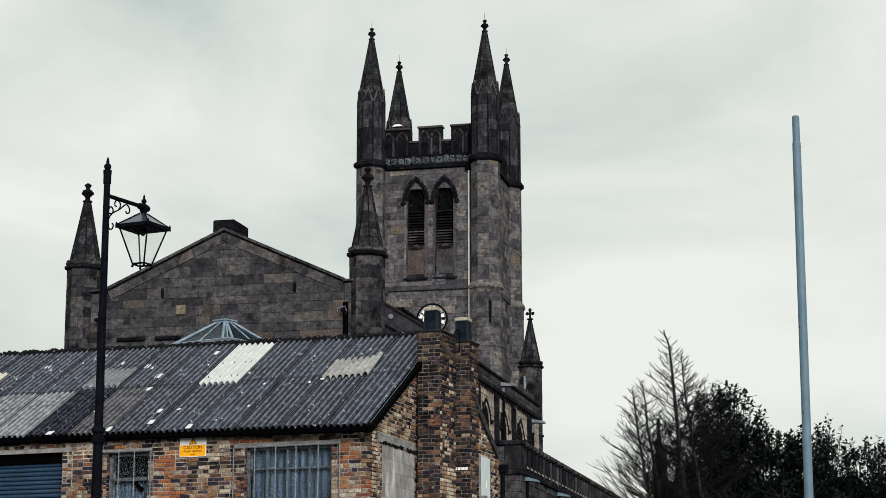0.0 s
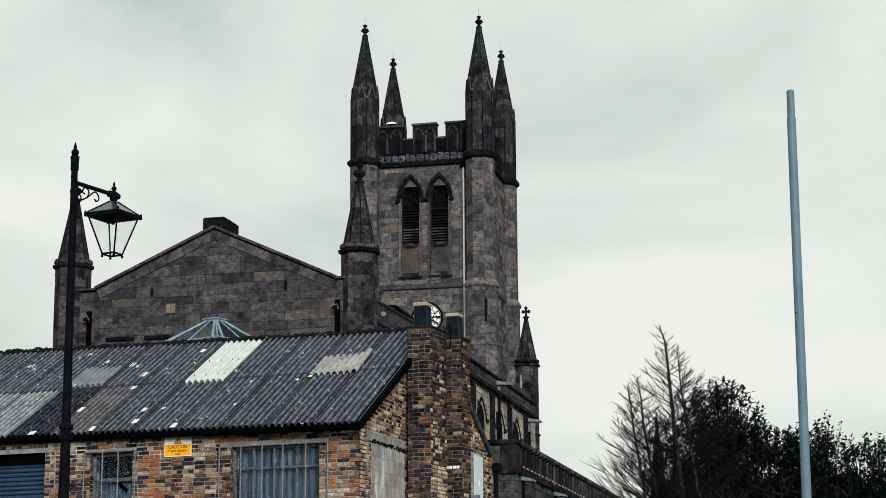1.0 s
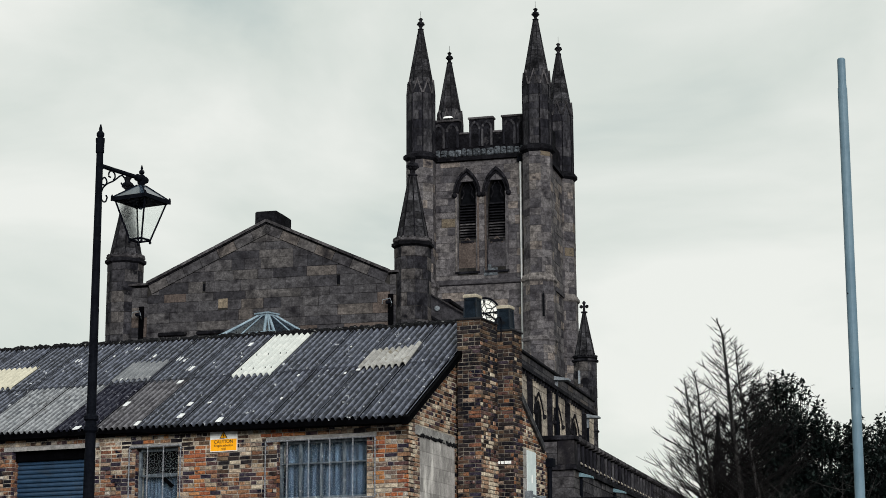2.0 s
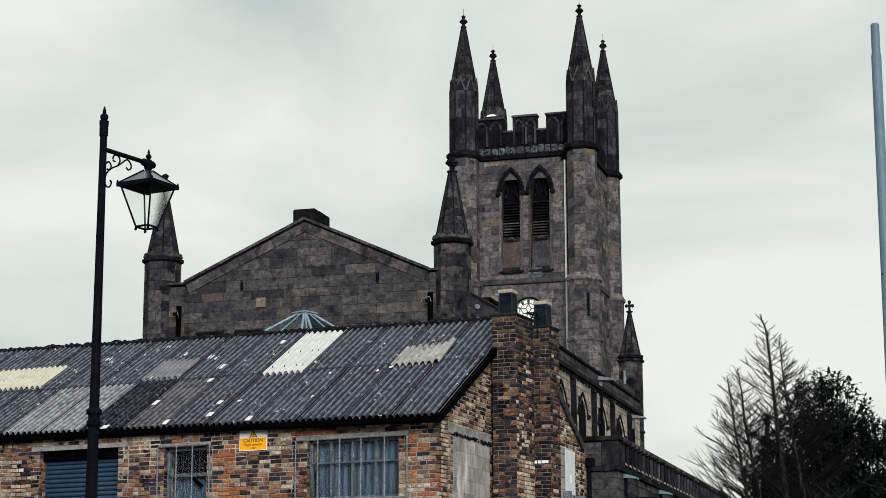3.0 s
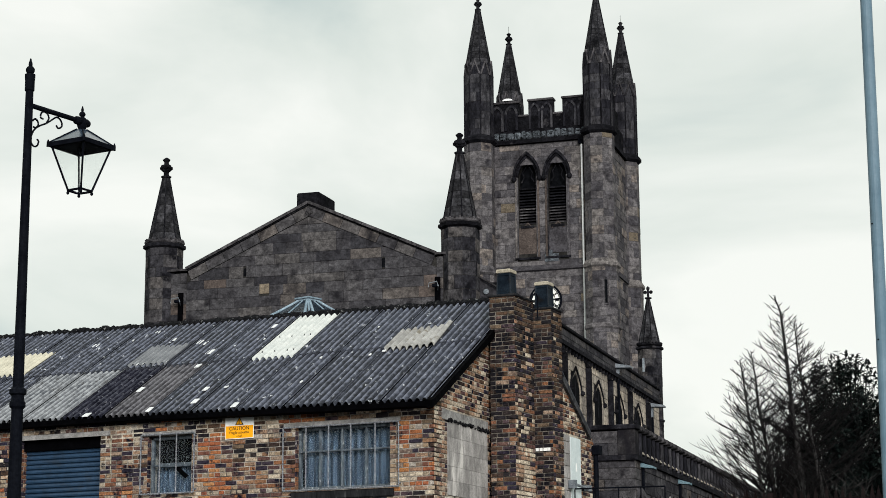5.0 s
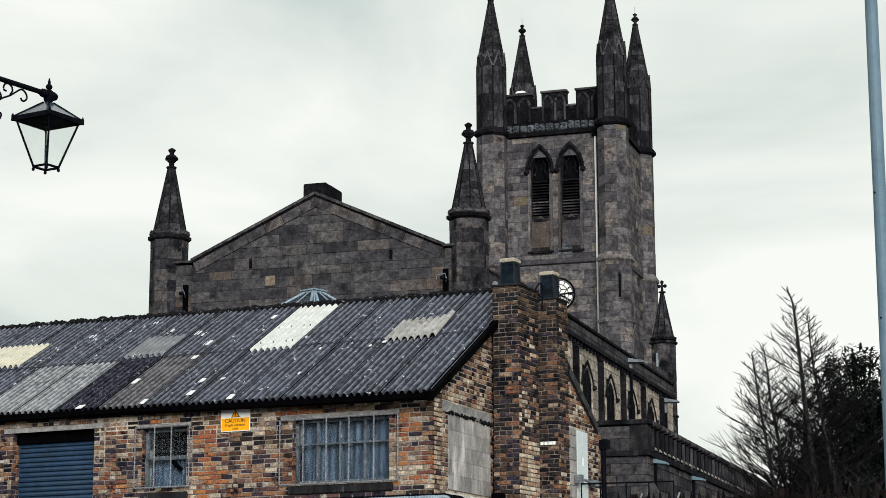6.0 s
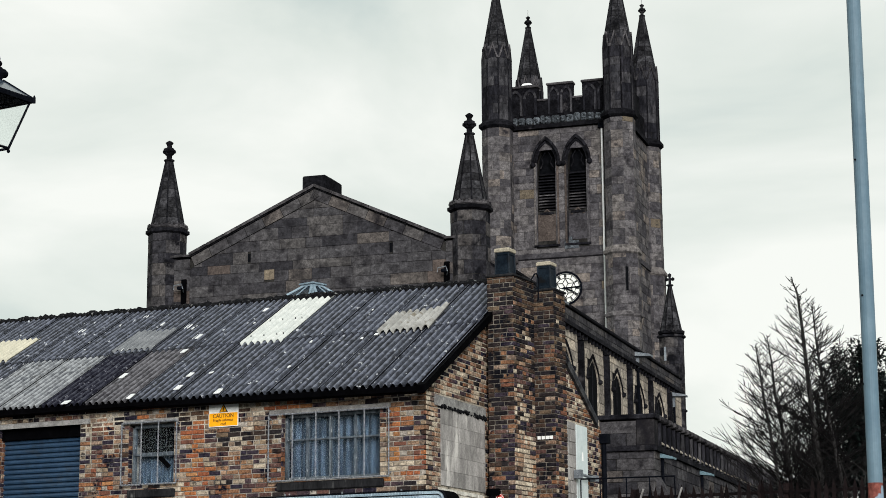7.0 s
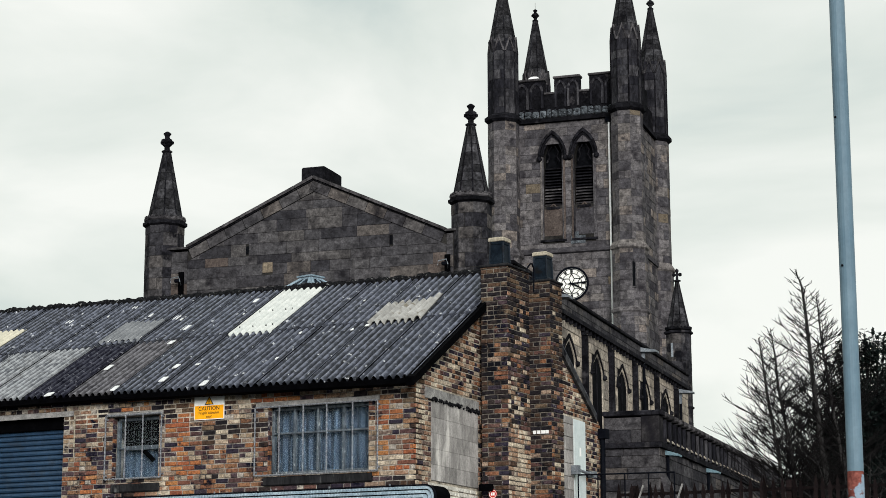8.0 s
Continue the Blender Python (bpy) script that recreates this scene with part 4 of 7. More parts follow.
# ---- the tower ----
WT = 44.6                                            # front wall of the tower
TX0, TX1, TY0, TY1 = -12.19, -7.40, 44.25, 49.0      # turret axes
CB = (20.74, 21.0)                                   # cornice under the parapet
bells = [(-10.37, 0.25), (-9.17, 0.25)]
holes = [(c - 0.42, c + 0.42, 16.2, 20.0) for c, w in bells]
bm = bmesh.new()
for d in ((TX0, TX1, WT + 0.35, TY1 - 0.35, GB, 21.0), (TX0, -10.73, WT + 0.012, WT + 0.35, GB, 21.0), (-8.81, TX1, WT + 0.012, WT + 0.35, GB, 21.0),
          (-10.01, -9.53, WT + 0.012, WT + 0.35, GB, 21.0), (-10.73, -10.01, WT + 0.012, WT + 0.35, GB, 17.5), (-9.53, -8.81, WT + 0.012, WT + 0.35, GB, 17.5)):
    box(bm, *d)
for c, w in bells:
    tops = arch(0.36, 19.4, 20.08)
    for sg in (1, -1):
        for (x0, z0), (x1, z1) in zip(tops, tops[1:]):
            prism(bm, [(c + sg * x0, z0), (c + sg * 0.362, z0), (c + sg * 0.362, z1), (c + sg * x1, z1)], uplace_v(WT + 0.012), 0.33)
    box(bm, c - 0.362, c + 0.362, WT + 0.012, WT + 0.35, 20.08, 21.0)
tower = cpart("tower_wall", bm, MORTAR_DARK, label="square ashlar tower with belfry openings and clock")
r5 = random.Random(12)
pcs = [piece([(a, c), (b, c), (b, d), (a, d)], cplace_v(WT), r5.uniform(0, 0.014), 0.0035, 0.006)
       for a, b, c, d in coursed(TX0 + 0.3, TX1 - 0.3, 8.5, 20.72, 0.3, block_len(0.45, 0.95), holes, r5, lambda row, r: r.uniform(0.26, 0.36))]
mix_r = random.Random(15)
fresh = [p for p in pcs if mix_r.random() < 0.03]
join_pieces("ashlar", [p for p in pcs if p not in fresh], TOWER_STONE, tower)
join_pieces("fresh_ashlar", fresh, OCHRE_STONE, tower)
pcs = [piece([(a, c), (b, c), (b, d), (a, d)], cplace_u(TX1 + 0.15), r5.uniform(0, 0.014), 0.005, 0.008)
       for a, b, c, d in coursed(TY0 + 0.3, TY1 - 0.3, 8.5, 20.72, 0.32, block_len(0.45, 0.95), [], r5)]
bm = boxes((TX1 - 0.5, TX1 + 0.14, TY0 + 0.3, TY1 - 0.3, GB, 20.9))
side = cpart("side_wall", bm, MORTAR_DARK, tower)
join_pieces("side_ashlar", pcs, TOWER_STONE, tower)

# belfry openings
for c, w in bells:
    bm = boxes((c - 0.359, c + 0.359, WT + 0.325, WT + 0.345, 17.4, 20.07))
    back = cpart("belfry_opening", bm, OPENING_SHADE, tower, "tall pointed belfry opening with louvres")
    # lower six louvres take a lit tone, the rest black for shade
    for k in range(13):
        z = 17.55 + 0.115 * k
        bm = bmesh.new()
        prism(bm, [(WT + 0.12, z), (WT + 0.28, z + 0.085), (WT + 0.28, z + 0.105), (WT + 0.12, z + 0.02)], lambda a, b, d, c=c: (c - 0.355 + d, a, b), 0.71)
        cpart("louvre", bm, STONE if k < 6 else STONE_BLACK, back)
    for sg in (1, -1):
        bm = boxes((c + sg * 0.385 - 0.025, c + sg * 0.385 + 0.025, WT - 0.035, WT + 0.05, 16.2, 19.4))
        cpart("jamb_shaft", bm, STONE, back)
        bm = boxes((c + sg * 0.445 - 0.035, c + sg * 0.445 + 0.035, WT - 0.06, WT + 0.03, 16.2, 19.4))
        cpart("jamb_pier", bm, PINK_STONE if sg * (c + 9.77) < 0 else TOWER_STONE, back)
    m = bmesh.new()
    for sg in (1, -1):
        for rin, rout, a1, a2, pr, dp in ((0.36, 0.42, 20.08, 20.17, 0.0, 0.14), (0.42, 0.48, 20.17, 20.28, -0.05, 0.1), (0.48, 0.55, 20.28, 20.42, -0.13, 0.15)):
            i2 = [(c + sg * x, z) for x, z in arch(rin, 19.4, a1)]
            o2 = [(c + sg * x, z) for x, z in arch(rout, 19.4, a2)]
            ring_band(m, i2, o2, uplace_v(WT + pr), dp)
        r = bmesh.ops.create_icosphere(m, subdivisions=2, radius=0.11)
        bmesh.ops.translate(m, verts=r["verts"], vec=(c + sg * 0.51, WT - 0.07, 19.32))
    cpart("hood_mould", m, STONE_BLACK, back, "sooty hood mould with carved stops")
    for sg in (1, -1):
        m = bmesh.new()
        pts = [(c + sg * 0.25, 19.2), (c + sg * 0.14, 19.42), (c + sg * 0.2, 19.6), (c + sg * 0.06, 19.82)]
        tube(m, [(a, WT + 0.1, b) for a, b in pts], 0.03, 4)
        cpart("tracery", m, STONE_BLACK, back)
        m = bmesh.new()
        pts = [(c + sg * 0.25, 17.32), (c + sg * 0.14, 17.42), (c, 17.56)]
        tube(m, [(a, WT + 0.0, b) for a, b in pts], 0.03, 4)
        cpart("sill_arch", m, PINK_STONE, back)
    bm = boxes((c - 0.355, c + 0.355, WT + 0.004, WT + 0.1, 16.35, 17.38))
    cpart("blind_panel", bm, PINK_STONE if c < -10 else TOWER_STONE, back, "blind stone panel below the louvres")
    bm = boxes((c - 0.5, c + 0.5, WT - 0.06, WT + 0.1, 16.12, 16.2))
    cpart("sill", bm, STONE_BLACK, back)
    bm = boxes((c - 0.26, c + 0.26, WT - 0.03, WT + 0.1, 17.36, 17.46))
    cpart("louvre_sill", bm, STONE_BLACK, back)

# string courses on the wall
bm = bmesh.new()
prism(bm, [(WT + 0.02, 15.62), (WT - 0.1, 15.68), (WT - 0.1, 15.76), (WT + 0.02, 15.92)], lambda a, b, d: (TX0 + 0.4 + d, a, b), TX1 - TX0 - 0.8)
cpart("string_course", bm, TOWER_STONE, tower)
for d in ((TX0 + 0.4, TX1 - 0.4, WT - 0.06, WT + 0.1, 13.0, 13.1), (TX0 + 0.4, TX1 - 0.4, WT - 0.14, WT + 0.1, 20.74, 20.9),
          (TX1 - 0.1, TX1 + 0.26, TY0 + 0.4, TY1 - 0.4, 20.74, 20.9), (TX1 - 0.1, TX1 + 0.22, TY0 + 0.4, TY1 - 0.4, 15.62, 15.8)):
    cpart("string_course", boxes(d), STONE_BLACK if d[4] > 20 else TOWER_STONE, tower)
# frieze of carved blocks, then the battlements
u = TX0 + 0.5
r6 = random.Random(14)
while u < TX1 - 0.6:
    w = r6.uniform(0.2, 0.36)
    bm = boxes((u + 0.01, u + w - 0.01, WT - 0.02 - r6.uniform(0, 0.05), WT + 0.1, 20.92, 21.20 + r6.uniform(0, 0.08)), bevel=0.05)
    for k in range(5):
        r = bmesh.ops.create_icosphere(bm, subdivisions=1, radius=r6.uniform(0.035, 0.07))
        bmesh.ops.translate(bm, verts=r["verts"], vec=(u + r6.uniform(0.05, w - 0.05), WT - 0.06, 20.97 + r6.uniform(0, 0.22)))
    cpart("frieze_block", bm, FRIEZE, tower)
    u += w
bm = boxes((TX0 + 0.4, TX1 - 0.4, WT + 0.02, WT + 0.3, 20.9, 21.85), (TX1 - 0.2, TX1 + 0.08, TY0 + 0.4, TY1 - 0.4, 20.9, 21.85), (TX0 - 0.08, TX0 + 0.2, TY0 + 0.4, TY1 - 0.4, 20.9, 21.85))
para = cpart("parapet", bm, STONE_BLACK, tower, "soot-black battlemented parapet")
for a, b, h in ((TX0 + 0.35, -10.68, 22.42), (-10.28, -9.29, 22.45), (-8.91, TX1 - 0.35, 22.45)):
    bm = boxes((a, b, WT + 0.018, WT + 0.302, 21.84, h))
    mer = cpart("merlon", bm, STONE_BLACK, para)
    bm = boxes((a - 0.04, b + 0.04, WT - 0.05, WT + 0.36, h, h + 0.09), bevel=0.02)
    cpart("merlon_coping", bm, STONE, mer)
    m = bmesh.new()
    cnt = 2
    for k in range(cnt):
        cc = a + (b - a) * (k + 0.5) / cnt
        hw = (b - a) / cnt * 0.5
        for sg in (1, -1):
            inn = [(cc + sg * x, z) for x, z in arch(hw * 0.6, h - 0.42, h - 0.16, 4)]
            out2 = [(cc + sg * x, z) for x, z in arch(hw * 0.92, h - 0.42, h - 0.06, 4)]
            ring_band(m, [(inn[0][0], 21.32)] + inn, [(out2[0][0], 21.32)] + out2, uplace_v(WT - 0.02), 0.045)
    cpart("blind_tracery", m, TURRET_DARK, mer)
for a, b in ((-10.68, -10.28), (-9.29, -8.91)):
    bm = boxes((a, b, WT - 0.04, WT + 0.34, 21.85, 21.93), bevel=0.015)
    cpart("crenel_coping", bm, STONE, para)
for a, b in ((TY0 + 0.9, TY0 + 1.9), (TY0 + 2.4, TY0 + 3.4)):
    for uu in (TX1 - 0.2, TX0 - 0.08):
        bm = boxes((uu - 0.002, uu + 0.282, a, b, 21.84, 22.5), bevel=0.02)
        cpart("merlon", bm, STONE_BLACK, para)
for a, b in ((TX0 + 0.35, -10.6), (-10.2, -9.3), (-8.9, TX1 - 0.35)):
    bm = boxes((a, b, TY1 - 0.5, TY1 - 0.2, 20.9, 22.1), bevel=0.02)
    cpart("merlon", bm, STONE_BLACK, para)

# corner turrets of the tower
for n, (cu, cv) in enumerate(((TX0, TY0), (TX1, TY0), (TX0, TY1), (TX1, TY1))):
    r_up, r_mid, r_low = 0.525, 0.56, 0.615
    sh = drum("tower_turret", cu, cv, 15.8, 20.78, r_mid, TOWER_STONE, 0.34, "eight-sided corner turret with a tall pinnacle", 41 + n)
    drum("lower_shaft", cu, cv, GB, 15.6, r_low, TOWER_STONE, 0.34, "", 51 + n, sh)
    drum("upper_shaft", cu, cv, 20.95, 24.0, r_up, TURRET_DARK, 0.36, "", 61 + n, sh)
    bm = bmesh.new()
    lathe(bm, cu, cv, [(15.5, r_low), (15.56, r_low + 0.06), (15.66, r_low + 0.06), (15.84, r_mid)], 8)
    cpart("turret_string", bm, TOWER_STONE, sh)
    bm = bmesh.new()
    lathe(bm, cu, cv, [(13.14, r_low), (13.2, r_low + 0.05), (13.3, r_low + 0.05), (13.36, r_low)], 8)
    cpart("turret_string", bm, TOWER_STONE, sh)
    bm = bmesh.new()
    lathe(bm, cu, cv, [(20.72, r_mid), (20.82, r_mid + 0.11), (20.94, r_mid + 0.11), (21.06, r_up)], 8)
    cpart("turret_cornice", bm, STONE_BLACK, sh)
    # little gables round the foot of the spire
    bm, rims = bmesh.new(), bmesh.new()
    for i in range(8):
        am = math.pi / 4 * (i + 1)
        hw = (r_up + 0.03) * math.tan(math.pi / 8)
        t, nn = Vector((-math.sin(am), math.cos(am), 0)), Vector((math.cos(am), math.sin(am), 0))
        base = Vector((cu, cv, 0)) + nn * (r_up + 0.03)

        def gp(a, b, d, base=base, t=t, nn=nn):
            return tuple(base + t * a + Vector((0, 0, b)) - nn * d)

        for sg in (1, -1):
            prism(rims, [(sg * hw, 23.50), (sg * (hw - 0.07), 23.50), (0, 23.99), (0, 24.14)], gp, 0.08)
        prism(bm, [(-hw, 23.50), (hw, 23.50), (0, 24.05)], lambda a, b, d, g=gp: g(a, b, d + 0.04), 0.1)
    gab = cpart("gablet_ring", bm, STONE_BLACK, sh, "ring of small stone gables")
    cpart("gablet_moulding", rims, STONE, gab)
    for i in range(8):
        am = math.pi / 8 + math.pi / 4 * i
        px, py = cu + r_up / math.cos(math.pi / 8) * math.cos(am), cv + r_up / math.cos(math.pi / 8) * math.sin(am)
        cpart("corner_roll", rod((px, py, 21.05), (px, py, 23.55), 0.03, 5), STONE_BLACK, sh)
    spirelet("pinnacle", cu, cv, 23.95, 26.32, 0.47, 0.085, SPIRE_STONE, 71 + n, sh, 9)
    bm = bmesh.new()
    finial(bm, cu, cv, 26.28, 0.95)
    tube(bm, [(cu, cv, 26.75), (cu, cv, 27.1)], 0.008, 4)
    cpart("finial", bm, STONE_BLACK, sh, "knopped stone finial")
bm = bmesh.new()
prism(bm, [(TX1 + 0.2, 14.02), (TX1 + 0.36, 14.02), (TX1 + 0.36, 14.95), (TX1 + 0.28, 15.1), (TX1 + 0.2, 14.95)], uplace_v(TY0 - 0.645), 0.05)
slit = cpart("slit_opening", bm, STONE, tower)
bm = bmesh.new()
prism(bm, [(TX1 + 0.235, 14.08), (TX1 + 0.325, 14.08), (TX1 + 0.325, 14.92), (TX1 + 0.28, 15.02), (TX1 + 0.235, 14.92)], uplace_v(TY0 - 0.650), 0.04)
cpart("slit_glass", bm, OPENING_SHADE, slit)
# pale downpipe in the angle of the front
bm = rod((-8.16, WT - 0.07, 20.6), (-8.16, WT - 0.07, 11.0), 0.04, 8)
cpart("downpipe", bm, PIPE_WHITE, tower, "white plastic downpipe")
bm = boxes((-8.28, -8.06, WT - 0.16, WT, 20.55, 20.75), bevel=0.02)
cpart("rainwater_head", bm, BLACK_IRON, tower)
bm = boxes((-9.7, -9.15, WT - 0.03, WT + 0.02, 16.0, 16.3), (-9.6, -9.4, WT - 0.028, WT + 0.02, 16.3, 16.45))
cpart("bleached_patch", bm, FRIEZE, tower)

# clock
KU, KZ, KR = -9.70, 14.48, 0.62
fc = lambda a, b, d: (a, WT - 0.03 + d, b)
bm = bmesh.new()
prism(bm, [(KU + KR * math.cos(2 * math.pi * i / 48), KZ + KR * math.sin(2 * math.pi * i / 48)) for i in range(48)], fc, 0.05)
dial = cpart("clock_dial", bm, CLOCK_WHITE, tower, "round white skeleton clock dial")


def arc_band(bm, r0, r1, place, depth, n=48):
    c = [(math.cos(2 * math.pi * i / n), math.sin(2 * math.pi * i / n)) for i in range(n + 1)]
    ring_band(bm, [(KU + r0 * x, KZ + r0 * z) for x, z in c], [(KU + r1 * x, KZ + r1 * z) for x, z in c], place, depth)


bm = bmesh.new()
f2 = lambda a, b, d: (a, WT - 0.05 + d, b)
arc_band(bm, KR - 0.05, KR + 0.03, f2, 0.06)
cpart('clock_ring', bm, BLACK_IRON, dial)
bm = bmesh.new()
arc_band(bm, KR * 0.60, KR * 0.60 + 0.022, f2, 0.02)
cpart('clock_ring', bm, BLACK_IRON, dial)
bm = bmesh.new()
arc_band(bm, KR * 0.86, KR * 0.86 + 0.02, f2, 0.02)
cpart("clock_ring", bm, BLACK_IRON, dial)


def spoke(bm, ang, r0, r1, w, place):
    dx, dz = math.sin(ang), math.cos(ang)
    px, pz = dz * w / 2, -dx * w / 2
    prism(bm, [(KU + dx * r0 - px, KZ + dz * r0 - pz), (KU + dx * r0 + px, KZ + dz * r0 + pz), (KU + dx * r1 + px, KZ + dz * r1 + pz), (KU + dx * r1 - px, KZ + dz * r1 - pz)], place, 0.015)


NUMERALS = [3, 1, 2, 3, 3, 2, 3, 4, 4, 3, 2, 3]
for h in range(12):
    bm = bmesh.new()
    for k in range(NUMERALS[h]):
        spoke(bm, radians(30 * h) + (k - (NUMERALS[h] - 1) / 2) * 0.07, KR * 0.66, KR * 0.86, 0.024, f2)
    cpart("hour_mark", bm, BLACK_IRON, dial)
for h in range(6):
    bm = bmesh.new()
    a = radians(60 * h + 30)
    spoke(bm, a, 0.0, KR * 0.34, 0.026, f2)
    p = (KU + KR * 0.34 * math.sin(a), KZ + KR * 0.34 * math.cos(a))
    for da in (-30, 30):
        b = a + radians(da)
        q = (KU + KR * 0.6 * math.sin(b), KZ + KR * 0.6 * math.cos(b))
        dx, dz = q[0] - p[0], q[1] - p[1]
        ln = math.hypot(dx, dz)
        ox, oz = -dz / ln * 0.013, dx / ln * 0.013
        prism(bm, [(p[0] - ox, p[1] - oz), (p[0] + ox, p[1] + oz), (q[0] + ox, q[1] + oz), (q[0] - ox, q[1] - oz)], f2, 0.015)
    cpart("glazing_bar", bm, BLACK_IRON, dial)
f3 = lambda a, b, d: (a, WT - 0.075 + d, b)
bm = bmesh.new()
spoke(bm, radians(86), -0.12, KR * 0.92, 0.05, f3)
cpart("minute_pointer", bm, BLACK_IRON, dial)
bm = bmesh.new()
spoke(bm, radians(116), -0.08, KR * 0.45, 0.06, f3)
spoke(bm, radians(116), KR * 0.3, KR * 0.62, 0.028, f3)
cpart("hour_pointer", bm, BLACK_IRON, dial)

bm = bmesh.new()
prism(bm, [(-12.12 + 0.22 * math.cos(math.pi * i / 10), 23.68 + 0.09 * math.sin(math.pi * i / 10)) for i in range(11)], uplace_v(TY1 - 0.63), 0.12)
cpart("lead_patch", bm, PIPE_WHITE, tower, "white lead patch at the foot of a pinnacle")

# ---- the brick workshop ----
SKEW = 0.0886                                        # its end wall stands a little out of square
WX = -0.45                                           # the corner
WL = -15.0
PITCH_A, PITCH_B = 5.1435, 0.5372                    # front roof slope: z = A + B y


def roof_z(y):
    return PITCH_A + PITCH_B * y


def eave_y(x):
    return -0.30 - 0.033 * (x + 0.37)


def ridge_y(x):
    return 3.46 - 0.045 * (x + 1.3) if x < -1.3 else 3.46


workshop = thing("workshop", WX, 0, ground_height(0.0), "old brick workshop with a patched corrugated roof", "workshop")
WO = Vector((WX, 0, ground_height(0.0)))


def wpart(name, bm, material, parent=None, label=""):
    bmesh.ops.translate(bm, verts=bm.verts, vec=-WO)
    bmesh.ops.recalc_face_normals(bm, faces=bm.faces)
    return part(name, bm, material, parent or workshop, label)


def front_at(a, b, d):
    return (a - WO.x, d - WO.y, b - WO.z)


def end_at(a, b, d):
    return (WX - SKEW * a - d - WO.x, a - WO.y, b - WO.z)


# front wall round its openings
SH = (-7.81, -6.25, 2.2, 4.80)
W1 = (-5.36, -4.56, 3.84, 4.74)
W2 = (-2.74, -1.17, 3.82, 4.74)
def pierced(xs, zs, holes, y0, y1):
    """A wall slab with openings through it, as one body."""
    bm = bmesh.new()
    keep = {}

    def at(i, j, y):
        if (i, j, y) not in keep:
            keep[i, j, y] = bm.verts.new((xs[i], y, zs[j]))
        return keep[i, j, y]

    def solid(i, j):
        if not (0 <= i < len(xs) - 1 and 0 <= j < len(zs) - 1):
            return False
        x, z = 0.5 * (xs[i] + xs[i + 1]), 0.5 * (zs[j] + zs[j + 1])
        return not any(a < x < b and c < z < d for a, b, c, d in holes)

    for i in range(len(xs) - 1):
        for j in range(len(zs) - 1):
            if not solid(i, j):
                continue
            for y in (y0, y1):
                bm.faces.new((at(i, j, y), at(i + 1, j, y), at(i + 1, j + 1, y), at(i, j + 1, y)))
            for ni, nj, p, q in ((i - 1, j, (i, j), (i, j + 1)), (i + 1, j, (i + 1, j), (i + 1, j + 1)), (i, j - 1, (i, j), (i + 1, j)), (i, j + 1, (i, j + 1), (i + 1, j + 1))):
                if not solid(ni, nj):
                    bm.faces.new((at(*p, y0), at(*q, y0), at(*q, y1), at(*p, y1)))
    return bm


bm = pierced([WL, SH[0], SH[1], W1[0], W1[1], W2[0], W2[1], WX - 0.046], [2.1, 2.2, W2[2], W1[2], W1[3], SH[3], 5.0], [SH, W1, W2], 0.012, 0.32)
front = wpart("front_wall", bm, MORTAR, label="multicoloured weathered brick front wall")
LIMED = ((-6.2, -5.46, 4.66, 4.95), (-4.48, -3.96, 4.62, 4.93), (-3.45, -2.95, 4.80, 4.96))   # mortar smeared with limewash
for xa, xb, za, zb in LIMED:
    wpart("whitewash_patch", boxes((xa, xb, 0.006, 0.011, za, zb)), MORTAR_PALE, front)
# end wall: a skewed slab with its gable
bm = bmesh.new()
prism(bm, [(0.322, 2.1), (7.74, 2.1), (7.74, 5.12), (5.73, 6.24), (4.2, 6.98), (3.62, 6.98), (0.322, 5.10)], lambda a, b, d: (WX - SKEW * a - 0.012 - d, a, b), 0.3)
end = wpart("end_wall", bm, MORTAR_PALE, label="brick gable end with a blocked window")
bm = boxes((WL, WX - 0.9, 7.6, 7.9, 2.1, 5.2), (WL, WL + 0.3, 0.32, 7.6, 2.1, 5.0))
wpart("rear_wall", bm, BRICK)

# openings
bm = boxes((SH[0] - 0.16, SH[1] + 0.18, -0.012, 0.2, SH[3], SH[3] + 0.075))
wpart("shutter_lintel", bm, LINTEL, front)
bm = boxes((-2.93, -1.0, -0.016, 0.2, 4.745, 4.80))
wpart("window_lintel", bm, LINTEL, front)
bm = boxes((-5.46, -4.49, -0.012, 0.2, 4.745, 4.80))
wpart("window_lintel", bm, LINTEL, front)
shutter = wpart("roller_shutter", boxes((SH[0], SH[1], 0.20, 0.22, 2.2, SH[3])), SHUTTER_BLUE, None, "dark blue steel roller shutter, closed")
z = 2.25
while z < SH[3] - 0.2:
    bm = bmesh.new()
    prof = [(0.2, z), (0.168, z + 0.012), (0.16, z + 0.035), (0.17, z + 0.062), (0.2, z + 0.073)]
    prism(bm, prof, lambda a, b, d: (SH[0] + 0.01 + d, a, b), SH[1] - SH[0] - 0.02)
    wpart("slat", bm, SHUTTER_BLUE, shutter)
    z += 0.075
wpart("shutter_box", boxes((SH[0], SH[1], 0.1, 0.3, SH[3] - 0.16, SH[3])), BLACK_TIMBER, shutter)


def bar(x0, x1, z0, z1, y, r):
    return rod((x0, y, z0), (x1, y, z1), r, 6)


